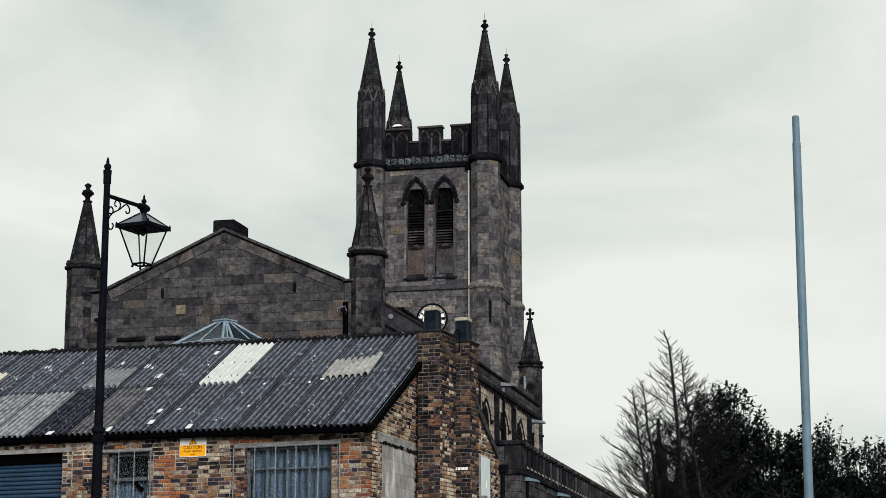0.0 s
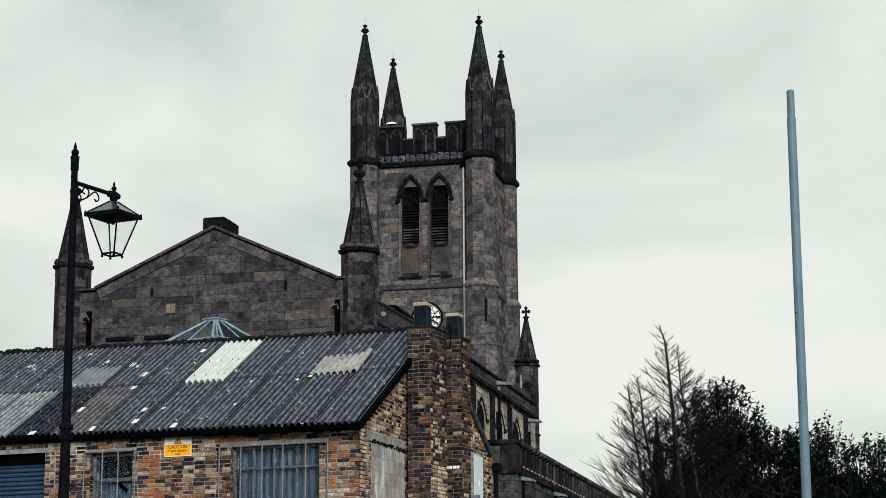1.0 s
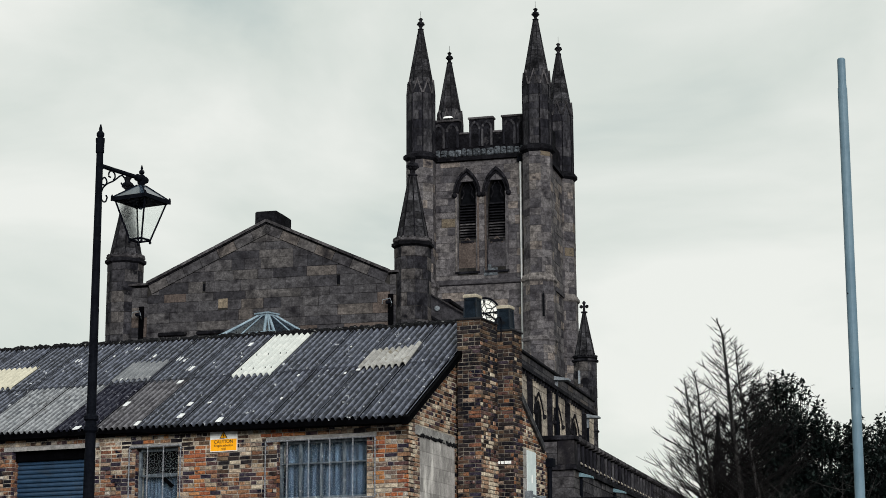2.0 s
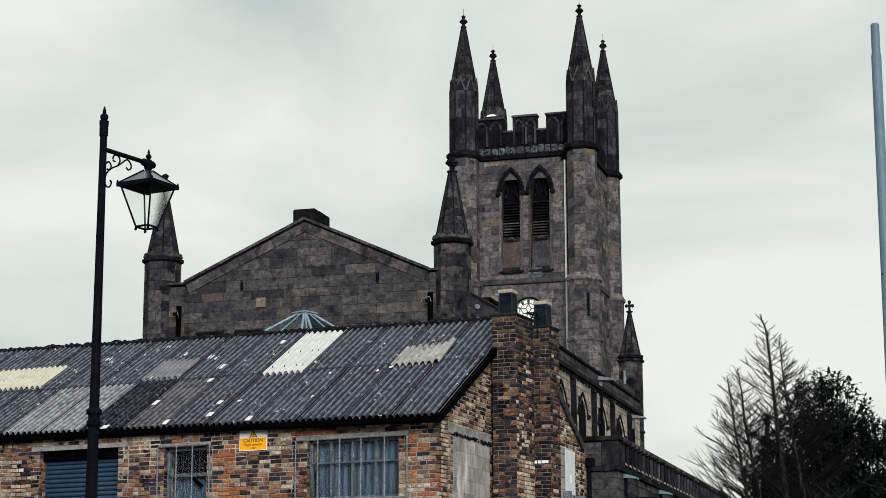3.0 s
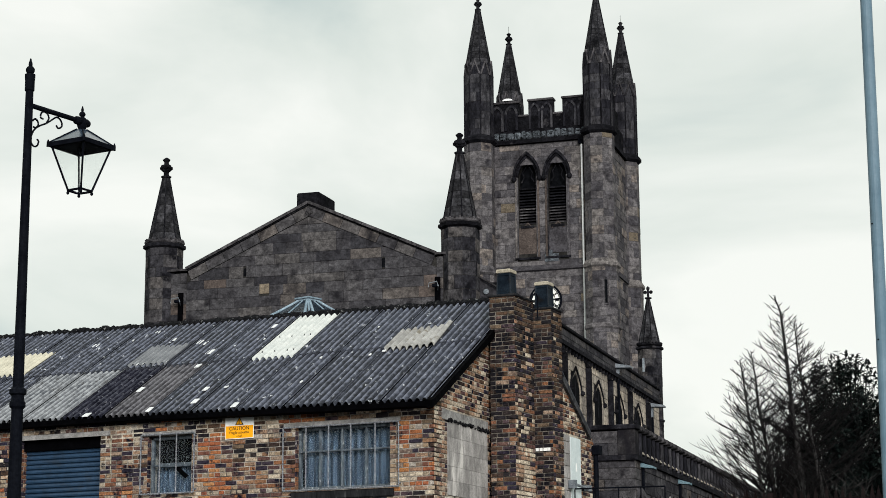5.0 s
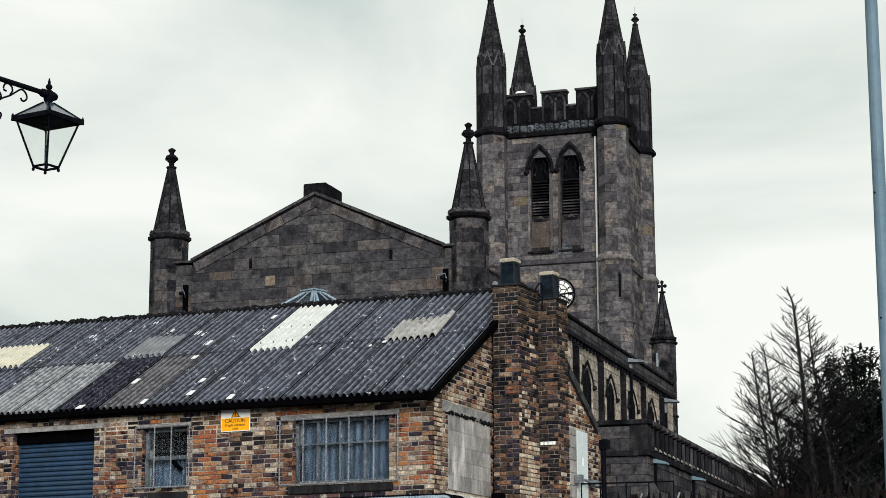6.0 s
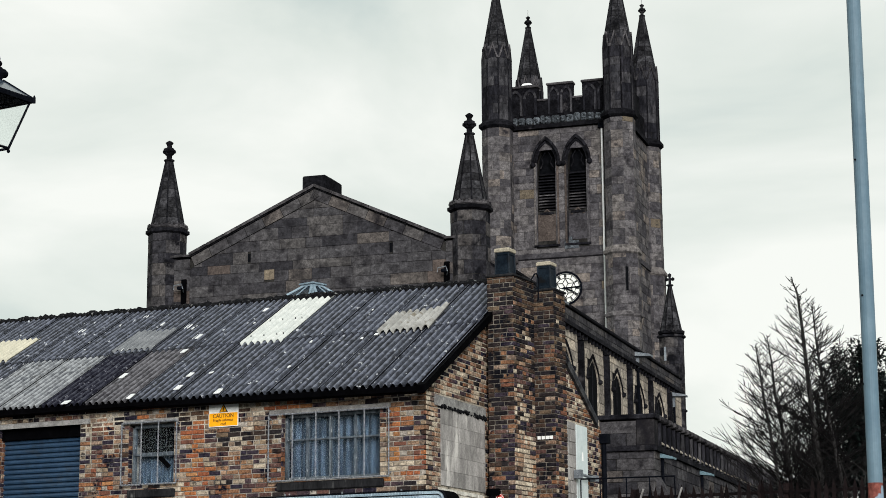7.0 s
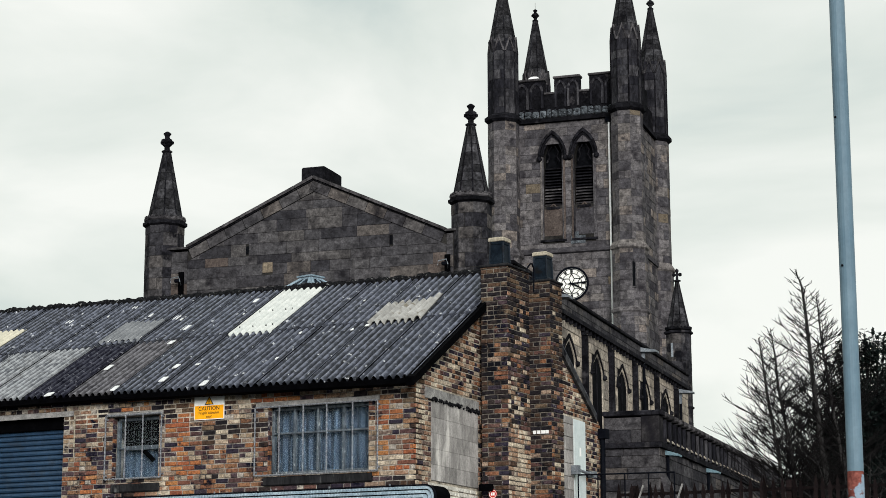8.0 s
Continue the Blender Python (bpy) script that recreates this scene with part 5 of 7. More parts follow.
def window_set(name, hole, mull, transom, label):
    x0, x1, z0, z1 = hole
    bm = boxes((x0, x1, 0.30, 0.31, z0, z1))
    win = wpart(name, bm, OPENING_SHADE, front, label)
    for a, b, c, d in ((x0, x0 + 0.04, z0, z1), (x1 - 0.04, x1, z0, z1), (x0, x1, z0, z0 + 0.045), (x0, x1, z1 - 0.05, z1)):
        wpart("window_frame", boxes((a, b, 0.10, 0.17, c, d), bevel=0.006), PALE_TIMBER, win)
    for mx in mull:
        wpart("mullion", boxes((mx - 0.017, mx + 0.017, 0.095, 0.165, z0 + 0.04, z1 - 0.04), bevel=0.006), PALE_TIMBER, win)
    wpart("transom", boxes((x0 + 0.04, x1 - 0.04, 0.09, 0.16, transom - 0.014, transom + 0.014), bevel=0.006), PALE_TIMBER, win)
    cols = [x0 + 0.03] + list(mull) + [x1 - 0.03]
    for a, b in zip(cols, cols[1:]):
        for c, d in ((z0 + 0.03, transom), (transom, z1 - 0.03)):
            g = wpart("pane", boxes((a, b, 0.128, 0.133, c, d)), WINDOW_GLASS, win)
            g.visible_shadow = False
    return win


big = window_set("window", W2, [-2.38, -2.01, -1.61], 4.38, "wide timber window with grey curtains behind bars")
small = window_set("window", W1, [], 4.30, "narrow sash window with a torn curtain")
# curtains in folds
for x0, x1, z0, z1, win, seed in ((-2.70, -1.22, 3.84, 4.70, big, 1), (-5.33, -4.6, 3.86, 4.29, small, 2)):
    bm = bmesh.new()
    n = 60
    cols = []
    for i in range(n + 1):
        x = x0 + (x1 - x0) * i / n
        y = 0.21 + 0.018 * math.sin(i * 1.15 + seed) + 0.012 * math.sin(i * 0.43)
        cols.append([bm.verts.new((x, y, z0)), bm.verts.new((x, y + 0.008, z1))])
    for a, b in zip(cols, cols[1:]):
        bm.faces.new((a[0], b[0], b[1], a[1]))
    wpart("curtain", bm, CURTAIN, win, "grey-blue net curtain in folds")
bm = bmesh.new()
prism(bm, [(-4.93, 4.25), (-4.87, 4.28), (-4.68, 4.13), (-4.74, 4.09)], lambda a, b, d: (a, 0.115 + d, b), 0.008)
wpart("broken_pane", bm, BLACK_TIMBER, small)
for k in range(5):
    wpart("sash_bar", boxes((-5.2 + 0.1 * k, -5.19 + 0.1 * k, 0.145, 0.155, 4.34, 4.68)), SILL, small)
wpart("sash_bar", boxes((-5.2, -4.68, 0.135, 0.15, 4.40, 4.42)), SILL, small)
wpart("sash_bar", boxes((-5.2, -4.62, 0.08, 0.15, 4.27, 4.33), bevel=0.006), PALE_TIMBER, small)


def twisted(p, q, r, turns):
    """A twisted square bar, knotted along its length."""
    bm = bmesh.new()
    p, q = Vector(p), Vector(q)
    n = max(6, int((q - p).length / 0.03))
    tube(bm, [p.lerp(q, i / n) for i in range(n + 1)], [r * (1.25 if i % 2 else 0.8) for i in range(n + 1)], 5)
    return bm


def grille(x0, x1, z0, z1, bars, win):
    y = -0.05
    for p, q in (((x0, y, z0), (x1, y, z0)), ((x0, y, z1), (x1, y, z1)), ((x0, y, z0), (x0, y, z1)), ((x1, y, z0), (x1, y, z1))):
        wpart("grille_frame", twisted(p, q, 0.012, 20), STEEL_BAR, win)
    for x in bars:
        wpart("grille_bar", twisted((x, y, z0), (x, y, z1), 0.011, 20), STEEL_BAR, win)
    for x in (x0, x1):
        for zz in (z0 + 0.05, z1 - 0.05):
            wpart("grille_lug", boxes((x - 0.012, x + 0.012, y, 0.01, zz - 0.012, zz + 0.012)), STEEL_BAR, win)


grille(-2.92, -1.0, 3.81, 4.735, [-2.53, -2.15, -1.78, -1.38], big)
grille(-5.45, -4.48, 3.86, 4.76, [-5.10, -4.80], small)
for x0, x1 in ((-2.80, -1.10), (-5.36, -4.52)):
    wpart("window_sill", boxes((x0, x1, -0.03, 0.1, 3.67, 3.79), bevel=0.015), SILL, front)

# blocked window, pale blockwork and white door in the end wall
bm = bmesh.new()
prism(bm, [(0.30, 4.775), (2.20, 4.775), (2.20, 4.92), (0.30, 4.92)], lambda a, b, d: (WX - SKEW * a + 0.012 - d, a, b), 0.1)
wpart("end_lintel", bm, LINTEL, end, "rendered lintel grown with moss")
rr = random.Random(17)
bm = bmesh.new()
for k in range(46):
    a = rr.uniform(0.5, 2.2)
    r = bmesh.ops.create_icosphere(bm, subdivisions=1, radius=rr.uniform(0.014, 0.036))
    bmesh.ops.translate(bm, verts=r["verts"], vec=(WX - SKEW * a + 0.012, a, 4.775 + rr.uniform(-0.015, 0.02)))
tagged(wpart("moss_growth", bm, MOSS, end, "dark moss along the lintel"), kind="stuff")
for a, b, c, d in coursed(0.51, 2.18, 3.70, 4.77, 0.21, lambda r, q: 0.45, [], rr):
    vs, fs = piece([(a, c), (b, c), (b, d), (a, d)], lambda x, y, e: end_at(x, y, e - 0.004), rr.uniform(0, 0.002), 0.0008, 0.002)
    raw("block", vs, fs, BLOCKWORK, end)
for a, b, c, d in coursed(5.70, 6.33, 2.9, 5.12, 0.21, lambda r, q: 0.7, [], rr):
    vs, fs = piece([(a, c), (b, c), (b, d), (a, d)], lambda x, y, e: end_at(x, y, e - 0.004), 0.0, 0.004, 0.004)
    raw("block", vs, fs, BLOCKWORK, end)
bm = bmesh.new()
prism(bm, [(6.35, 3.1), (6.90, 3.1), (6.90, 5.10), (6.35, 5.10)], lambda a, b, d: (WX - SKEW * a + 0.016 - d, a, b), 0.05)
door = wpart("door", bm, WHITE_PAINT, end, "plain white painted steel door")
bm = bmesh.new()
prism(bm, [(6.60, 4.52), (6.66, 4.52), (6.66, 4.66), (6.60, 4.66)], lambda a, b, d: (WX - SKEW * a + 0.022 - d, a, b), 0.006)
wpart("door_plate", bm, SIGN_WHITE, door)
bm = rod((WX - SKEW * 6.3 + 0.12, 6.22, 4.27), (WX - SKEW * 6.9 + 0.12, 6.98, 4.24), 0.025, 8)
box(bm, -0.98, -0.86, 6.16, 6.26, 4.2, 4.34)
box(bm, -1.02, -0.90, 6.94, 7.02, 4.2, 4.3)
wpart("door_bar", bm, LEAD, door)
bm = rod((WX - SKEW * 7.7 + 0.06, 7.68, 4.9), (WX - SKEW * 7.7 + 0.06, 7.68, 2.2), 0.045, 8)
box(bm, -1.12, -0.98, 7.6, 7.76, 4.9, 5.06)
wpart("downpipe", bm, BLACK_IRON, end)

# roof: corrugated sheets in two rows
PITCH = 0.822 / 7


def corrugated(x0, x1, ya, yb, lift, material, name="roof_sheet", rag=0.0, label="", parent=None, seed=0, curl=0.0):
    """One corrugated sheet lying on the slope, 6 mm thick, with its lower and upper edges at ya and yb."""
    q = random.Random(seed)
    k0, k1 = math.ceil((x0 + 0.37) / PITCH * 8 + 0.2), math.floor((x1 + 0.37) / PITCH * 8 - 0.2)
    xs = [x0] + [k * PITCH / 8 - 0.37 for k in range(k0, k1 + 1)] + [x1]
    n = len(xs) - 1
    rows = 4
    vs, fs = [], []
    for layer in (0, -0.007):
        for j in range(rows + 1):
            for x in xs:
                e0, e1 = ya(x), yb(x)
                y = e0 + (e1 - e0) * j / rows + (q.uniform(-rag, rag) if j in (0, rows) and rag else 0.0)
                z = roof_z(y) + lift + layer + 0.074 * (abs(math.cos(math.pi * (x + 0.37) / PITCH)) - 0.56)
                z += curl * max(0.0, (x - x1) / 0.35 + 1) ** 2 * (0.4 + 0.6 * j / rows)
                vs.append((x - SKEW * y - WO.x, y - WO.y, z - WO.z))
    w, o = n + 1, (n + 1) * (rows + 1)
    for j in range(rows):
        for i in range(n):
            a = j * w + i
            fs.append((a, a + 1, a + w + 1, a + w))
            fs.append((o + a, o + a + w, o + a + w + 1, o + a + 1))
    for i in range(n):
        fs.append((i, o + i, o + i + 1, i + 1))
        a = rows * w + i
        fs.append((a, a + 1, o + a + 1, o + a))
    for j in range(rows):
        a, b = j * w, j * w + n
        fs.append((a, a + w, o + a + w, o + a))
        fs.append((b, o + b, o + b + w, b + w))
    ob = raw(name, vs, fs, material, parent or workshop, label)
    return ob


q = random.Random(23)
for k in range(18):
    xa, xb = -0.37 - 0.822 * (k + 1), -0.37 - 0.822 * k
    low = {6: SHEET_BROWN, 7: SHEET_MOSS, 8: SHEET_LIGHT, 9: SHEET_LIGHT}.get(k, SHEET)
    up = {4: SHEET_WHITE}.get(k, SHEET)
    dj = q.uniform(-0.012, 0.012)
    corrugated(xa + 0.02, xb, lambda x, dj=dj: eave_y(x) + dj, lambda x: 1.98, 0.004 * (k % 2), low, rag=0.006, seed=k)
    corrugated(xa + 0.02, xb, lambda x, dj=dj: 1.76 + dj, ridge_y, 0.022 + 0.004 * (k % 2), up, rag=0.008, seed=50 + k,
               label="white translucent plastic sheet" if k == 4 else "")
corrugated(-6.93, -6.14, lambda x: 1.84, lambda x: 2.62 + 0.03 * math.sin(9 * x), 0.048, SHEET_GREY, rag=0.02, seed=91, label="loose grey plastic patch sheet")
corrugated(-2.0, -1.12, lambda x: 1.66, lambda x: 2.42 + 0.25 * max(0.0, x + 1.3), 0.052, SHEET_BEIGE, rag=0.02, seed=92, curl=0.09, label="torn beige plastic patch sheet")
corrugated(-10.9, -9.08, lambda x: 1.86, lambda x: 2.78, 0.05, SHEET_CREAM, rag=0.008, seed=93, label="cream plastic patch sheet")
# rear slope, smooth enough never to be seen close
bm = bmesh.new()
prism(bm, [(3.55, 7.06), (4.15, 7.12), (5.73, 6.26), (7.46, 5.30), (7.46, 5.24), (5.73, 6.19), (4.15, 7.04), (3.55, 6.98)], lambda a, b, d: (-0.41 - SKEW * a - d, a, b), 14.4)
wpart("rear_slope", bm, SHEET, None, "grey corrugated rear slope")
# mossy ridge capping in lengths
x = -0.6
q = random.Random(29)
while x > -15.0:
    ln = q.uniform(0.7, 1.0)
    bm = bmesh.new()
    pts, rad = [], []
    steps = 22
    for i in range(steps + 1):
        xx = x - ln * i / steps
        yy = ridge_y(xx) + 0.05
        pts.append((xx - SKEW * yy, yy, roof_z(yy) - 0.02 + q.uniform(-0.015, 0.02)))
        rad.append(0.098 + q.uniform(-0.016, 0.018))
    tube(bm, pts, rad, 7)
    wpart("ridge_tile", bm, MOSS, None)
    x -= ln
# white patches and droppings
for cx, cy, w, h in ((-5.05, 3.18, 0.11, 0.10), (-8.63, 3.02, 0.13, 0.10), (-6.95, 2.96, 0.12, 0.10), (-5.71, 2.21, 0.13, 0.15), (-6.07, 0.78, 0.10, 0.13), (-4.60, 0.14, 0.12, 0.12),
                     (-5.30, -0.06, 0.10, 0.12), (-3.72, -0.12, 0.12, 0.12), (-6.25, 2.72, 0.10, 0.12), (-4.72, 0.60, 0.09, 0.10), (-5.55, 1.62, 0.10, 0.10), (-7.6, 3.42, 0.10, 0.07),
                     (-6.1, 2.62, 0.08, 0.08), (-3.2, 1.55, 0.05, 0.05), (-2.3, 1.5, 0.05, 0.05), (-4.36, 0.62, 0.06, 0.05), (-6.45, -0.1, 0.14, 0.1), (-7.9, 3.1, 0.05, 0.05), (-3.0, 0.6, 0.04, 0.05),
                     (-6.9, 1.93, 0.16, 0.08), (-6.4, 1.95, 0.07, 0.06), (-2.12, 1.62, 0.08, 0.05), (-1.6, 2.1, 0.03, 0.03), (-8.0, 2.4, 0.03, 0.03), (-4.9, 2.6, 0.03, 0.03), (-2.8, 2.7, 0.03, 0.03)):
    bm = bmesh.new()
    o = [(cx - w / 2, cy - h / 2), (cx + w / 2, cy - h / 2 + q.uniform(-0.01, 0.02)), (cx + w / 2 + q.uniform(-0.02, 0.02), cy + h / 2), (cx - w / 2, cy + h / 2 + q.uniform(-0.02, 0.01))]
    prism(bm, [(cx + 0.8 * (a - cx) - SKEW * 1.2 * (b - cy), cy + 1.2 * (b - cy)) for a, b in o], lambda a, b, d: (a, b, roof_z(b) + 0.048 - d), 0.012)
    wpart("pale_patch", bm, SLATE_CHIP, None)
# black hook bolts through the sheets
for bx in (-4.36, -4.12, -3.9, -3.76):
    for by in (1.95, 2.58):
        cx = round((bx + 0.37) / PITCH) * PITCH - 0.37
        zz = roof_z(by) + 0.05
        bm = turned(cx - SKEW * by, by, [(zz - 0.02, 0.011), (zz + 0.003, 0.011), (zz + 0.008, 0.006), (zz + 0.028, 0.005)], 6)
        wpart("hook_bolt", bm, BLACK_IRON, None)
# gutter, soffit and bargeboards
bm = bmesh.new()
n = 20
prev = None
for i in range(n + 1):
    xx = -0.33 + (WL + 0.33) * i / n
    e = eave_y(xx)
    zz = roof_z(e)
    ring = [bm.verts.new(p) for p in ((xx, e - 0.07, zz - 0.03), (xx, e - 0.06, zz - 0.10), (xx, e + 0.03, zz - 0.12), (xx, e + 0.05, zz - 0.03))]
    if prev:
        for j in range(4):
            bm.faces.new((prev[j], prev[(j + 1) % 4], ring[(j + 1) % 4], ring[j]))
    else:
        bm.faces.new(ring)
    prev = ring
bm.faces.new(prev)
wpart("gutter", bm, BLACK_TIMBER, None, "black eaves gutter")
bm = boxes((WL, -0.55, -0.22, 0.2, 4.985, 5.0))
wpart("soffit", bm, BLACK_TIMBER, None)
for o, nm, out, deep in (([(-0.36, 4.86), (3.0, 6.65), (3.0, 6.77), (-0.36, 4.97)], "bargeboard", 0.14, 0.12), ([(4.0, 7.01), (7.42, 5.17), (7.42, 5.27), (4.1, 7.12)], "bargeboard", 0.05, 0.05)):
    bm = bmesh.new()
    prism(bm, o, lambda a, b, d: (WX - SKEW * a + out - d, a, b), deep)
    wpart(nm, bm, BLACK_TIMBER if deep > 0.1 else WORN_BOARD, None)

wpart("paint_run", boxes((-6.05, -6.032, -0.010, 0.0, 4.36, 4.80), (-6.075, -6.05, -0.010, 0.0, 4.64, 4.68), (-6.046, -6.036, -0.010, 0.0, 4.2, 4.33)), CAP_CREAM, front)

# bricks: real courses on the front, the end wall and the stacks
COURSE = 0.067


def bond(row, r):
    return 0.104 if row % 4 == 0 else 0.208 * r.choice((1, 1, 1, 1, 0.5)) * r.uniform(0.94, 1.06)


r7 = random.Random(31)
far_b, lime_b, cream_b, dark_b, red_b, mid_n = [], [], [], [], [], 0


def limed(a, c):
    """Limewash clings to the brickwork in loose patches."""
    return noise.noise(Vector((1.6 * a, 3.0, 2.2 * c))) > 0.33 and r7.random() < 0.55 or r7.random() < 0.02



fh = [SH, W1, W2, (SH[0] - 0.16, SH[1] + 0.18, SH[3] - 0.01, SH[3] + 0.075), (-2.93, -1.0, 4.74, 4.80), (-5.46, -4.49, 4.74, 4.80)]
for a, b, c, d in coursed(-11.5, WX, 3.0, 4.99, COURSE, bond, fh, r7):
    vs, fs = piece([(a, c), (b, c), (b, d), (a, d)], front_at, r7.uniform(-0.006, 0.004), r7.uniform(0.004, 0.0085), 0.006)
    header = b - a < 0.115 and d - c > 0.05 and r7.random() < 0.5
    cluster = noise.noise(Vector((1.3 * a, 7.0, 2.4 * c))) + 0.25 * (r7.random() - 0.5)
    washed = any(p < 0.5 * (a + b) < q and r < c < t for p, q, r, t in LIMED)
    tone = BRICK_SOOTY if cluster > 0.24 or washed and r7.random() < 0.7 else BRICK_RED if cluster < (0.02 if a > -1.2 else -0.34) else BRICK
    if 3.6 < c < 4.9 and a > -4.45 and mid_n < 300:
        raw("brick", vs, fs, BRICK_CREAM if header else BRICK_PALE if limed(a, c) else tone, front)
        mid_n += 1
    else:
        (cream_b if header else lime_b if limed(a, c) else dark_b if tone is BRICK_SOOTY else red_b if tone is BRICK_RED else far_b).append((vs, fs))
join_pieces("brickwork", far_b, BRICK, front)
join_pieces("smeared_brickwork", lime_b, BRICK_PALE, front)
join_pieces("header_brickwork", cream_b, BRICK_CREAM, front)
join_pieces("sooty_brickwork", dark_b, BRICK_SOOTY, front)
join_pieces("red_brickwork", red_b, BRICK_RED, front)
for hole, deep in ((SH, 0.19), (W1, 0.095), (W2, 0.095)):
    jamb = [piece([(a, c), (b, c), (b, d), (a, d)], lambda y, z, e, x0=hole[0]: (x0 + 0.008 - e - WO.x, y - WO.y, z - WO.z), r7.uniform(-0.004, 0.003), 0.004, 0.005)
            for a, b, c, d in coursed(0.004, deep, max(hole[2], 3.0), hole[3], COURSE, bond, [], r7)]
    fix_normals(join_pieces("jamb_brickwork", jamb, BRICK, front))
far_b, pale_b, white_b, dark_b = [], [], [], []
eh = [(0.51, 2.18, 3.70, 4.92), (5.68, 6.93, 2.9, 5.13)]
ee = [(-0.54, 1, 4.93), (0.552, 1, 5.12 + 0.552 * 7.74)]
ne = 0
for a, b, c, d in coursed(0.0, 7.74, 3.0, 7.0, COURSE, bond, eh, r7):
    poly = clip([(a, c), (b, c), (b, d), (a, d)], ee)
    if len(poly) < 3:
        continue
    vs, fs = piece(poly, end_at, r7.uniform(-0.006, 0.004), r7.uniform(0.005, 0.010), 0.006)
    if 0.3 < a < 2.1 and c < 3.66:
        white_b.append((vs, fs))
    elif a < 0.5 and r7.random() < 0.6 or r7.random() < 0.40:
        pale_b.append((vs, fs))
    elif r7.random() < 0.3:
        dark_b.append((vs, fs))
    else:
        far_b.append((vs, fs))
fix_normals(join_pieces("brickwork", far_b, BRICK, end))
fix_normals(join_pieces("smeared_brickwork", pale_b, BRICK_PALE, end))
fix_normals(join_pieces("sooty_brickwork", dark_b, BRICK_SOOTY, end))
fix_normals(join_pieces("painted_brickwork", white_b, BRICK_WHITE, end))


def stack(name, x0, x1, y0, y1, ztop, label, seed, smear=0.0):
    """A brick chimney stack laid in courses on all sides, corbelled at its head."""
    rq = random.Random(seed)
    core = wpart(name, boxes((x0 + 0.012, x1 - 0.012, y0 + 0.012, y1 - 0.012, 2.1, ztop)), MORTAR_SOOT, None, label)
    faces = ((x0, x1, lambda a, b, d: (a - WO.x, y0 + d - WO.y, b - WO.z)), (x0, x1, lambda a, b, d: (a - WO.x, y1 - d - WO.y, b - WO.z)),
             (y0, y1, lambda a, b, d: (x1 - d - WO.x, a - WO.y, b - WO.z)), (y0, y1, lambda a, b, d: (x0 + d - WO.x, a - WO.y, b - WO.z)))
    sooty, warm, pale = [], [], []
    for nf, (a0, a1, pl) in enumerate(faces):
        for a, b, c, d in coursed(a0, a1, 3.0, ztop, COURSE, bond, [], rq):
            vs, fs = piece([(a, c), (b, c), (b, d), (a, d)], pl, rq.uniform(-0.006, 0.004), rq.uniform(0.004, 0.0085), 0.006)
            if nf == 2 and rq.random() < smear * (1 if c < 4.5 else 0.3 if c < 5.6 else 0.12):
                pale.append((vs, fs))
                continue
            up = min(1, max(0, (c - 4.1) / 0.9))
            if nf == 2:
                soot = 0.5 + 0.45 * min(1, max(0, (c - 5.2) / 1.0))
            elif b > a1 - 0.16:
                soot = 0.42 + 0.55 * min(1, max(0, (c - 6.1) / 0.4))
            else:
                soot = 0.42 + 0.56 * up
            (sooty if rq.random() < soot else warm).append((vs, fs))
    fix_normals(join_pieces("sooty_brickwork", sooty, BRICK_SOOTY, core))
    fix_normals(join_pieces("brickwork", warm, BRICK, core))
    if pale:
        fix_normals(join_pieces("smeared_brickwork", pale, BRICK_PALE, core))
    wpart("stack_head", boxes((x0 - 0.02, x1 + 0.02, y0 - 0.02, y1 + 0.02, ztop - 0.025, ztop + 0.012), bevel=0.01), SILL, core)
    return core


c1 = stack("chimney_shaft", -0.60, -0.17, 2.2, 2.93, 6.87, "sooty brick chimney stack", 41, 0.9)
c2 = stack("chimney_shaft", -0.82, -0.325, 4.0, 4.44, 6.95, "sooty brick chimney stack", 42, 0.3)
for core, cx, cy, zb in ((c1, -0.46, 2.56, 6.88), (c2, -0.53, 4.2, 6.96)):
    bm = bmesh.new()
    lathe(bm, cx, cy, [(zb, 0.125), (zb + 0.04, 0.125), (zb + 0.06, 0.112), (zb + 0.34, 0.10), (zb + 0.35, 0.108), (zb + 0.385, 0.11)], 4)
    pot = wpart("chimney_pot", bm, POT_BLUE, core, "square blue-black glazed chimney pot")
    bm = bmesh.new()
    lathe(bm, cx, cy, [(zb + 0.387, 0.112), (zb + 0.395, 0.122), (zb + 0.435, 0.122), (zb + 0.45, 0.105)], 4)
    wpart("pot_cap", bm, CAP_CREAM, pot)
    for sx, sy in ((-1, -1), (1, -1), (1, 1), (-1, 1)):
        wpart("pot_rib", rod((cx + sx * 0.112, cy + sy * 0.112, zb + 0.06), (cx + sx * 0.101, cy + sy * 0.101, zb + 0.37), 0.014, 5), POT_BLUE, pot)
bm = bmesh.new()
tube(bm, [(-0.16, 2.78, 6.85), (-0.14, 2.9, 6.98), (-0.14, 2.97, 7.0), (-0.14, 3.03, 6.94), (-0.15, 3.05, 6.8), (-0.16, 3.06, 6.6)], 0.013, 6)
wpart("cable_loop", bm, BLACK_IRON, c1)

# fascia with rounded end over the shopfront
FY = -0.42
FX1, FR = 0.06, 0.15                                  # its end and the rounding of the corner


def fascia_line(o, za=2.9):
    """The line that runs along the fascia at o below its top edge and turns down round the corner."""
    r = max(0.03, FR - o)
    cx, cz = FX1 - o - r, 3.57 - o - r
    return [(-6.22, 3.57 - o)] + [(cx + r * math.sin(a), cz + r * math.cos(a)) for a in [math.pi / 2 * i / 9 for i in range(10)]] + [(FX1 - o, za)]


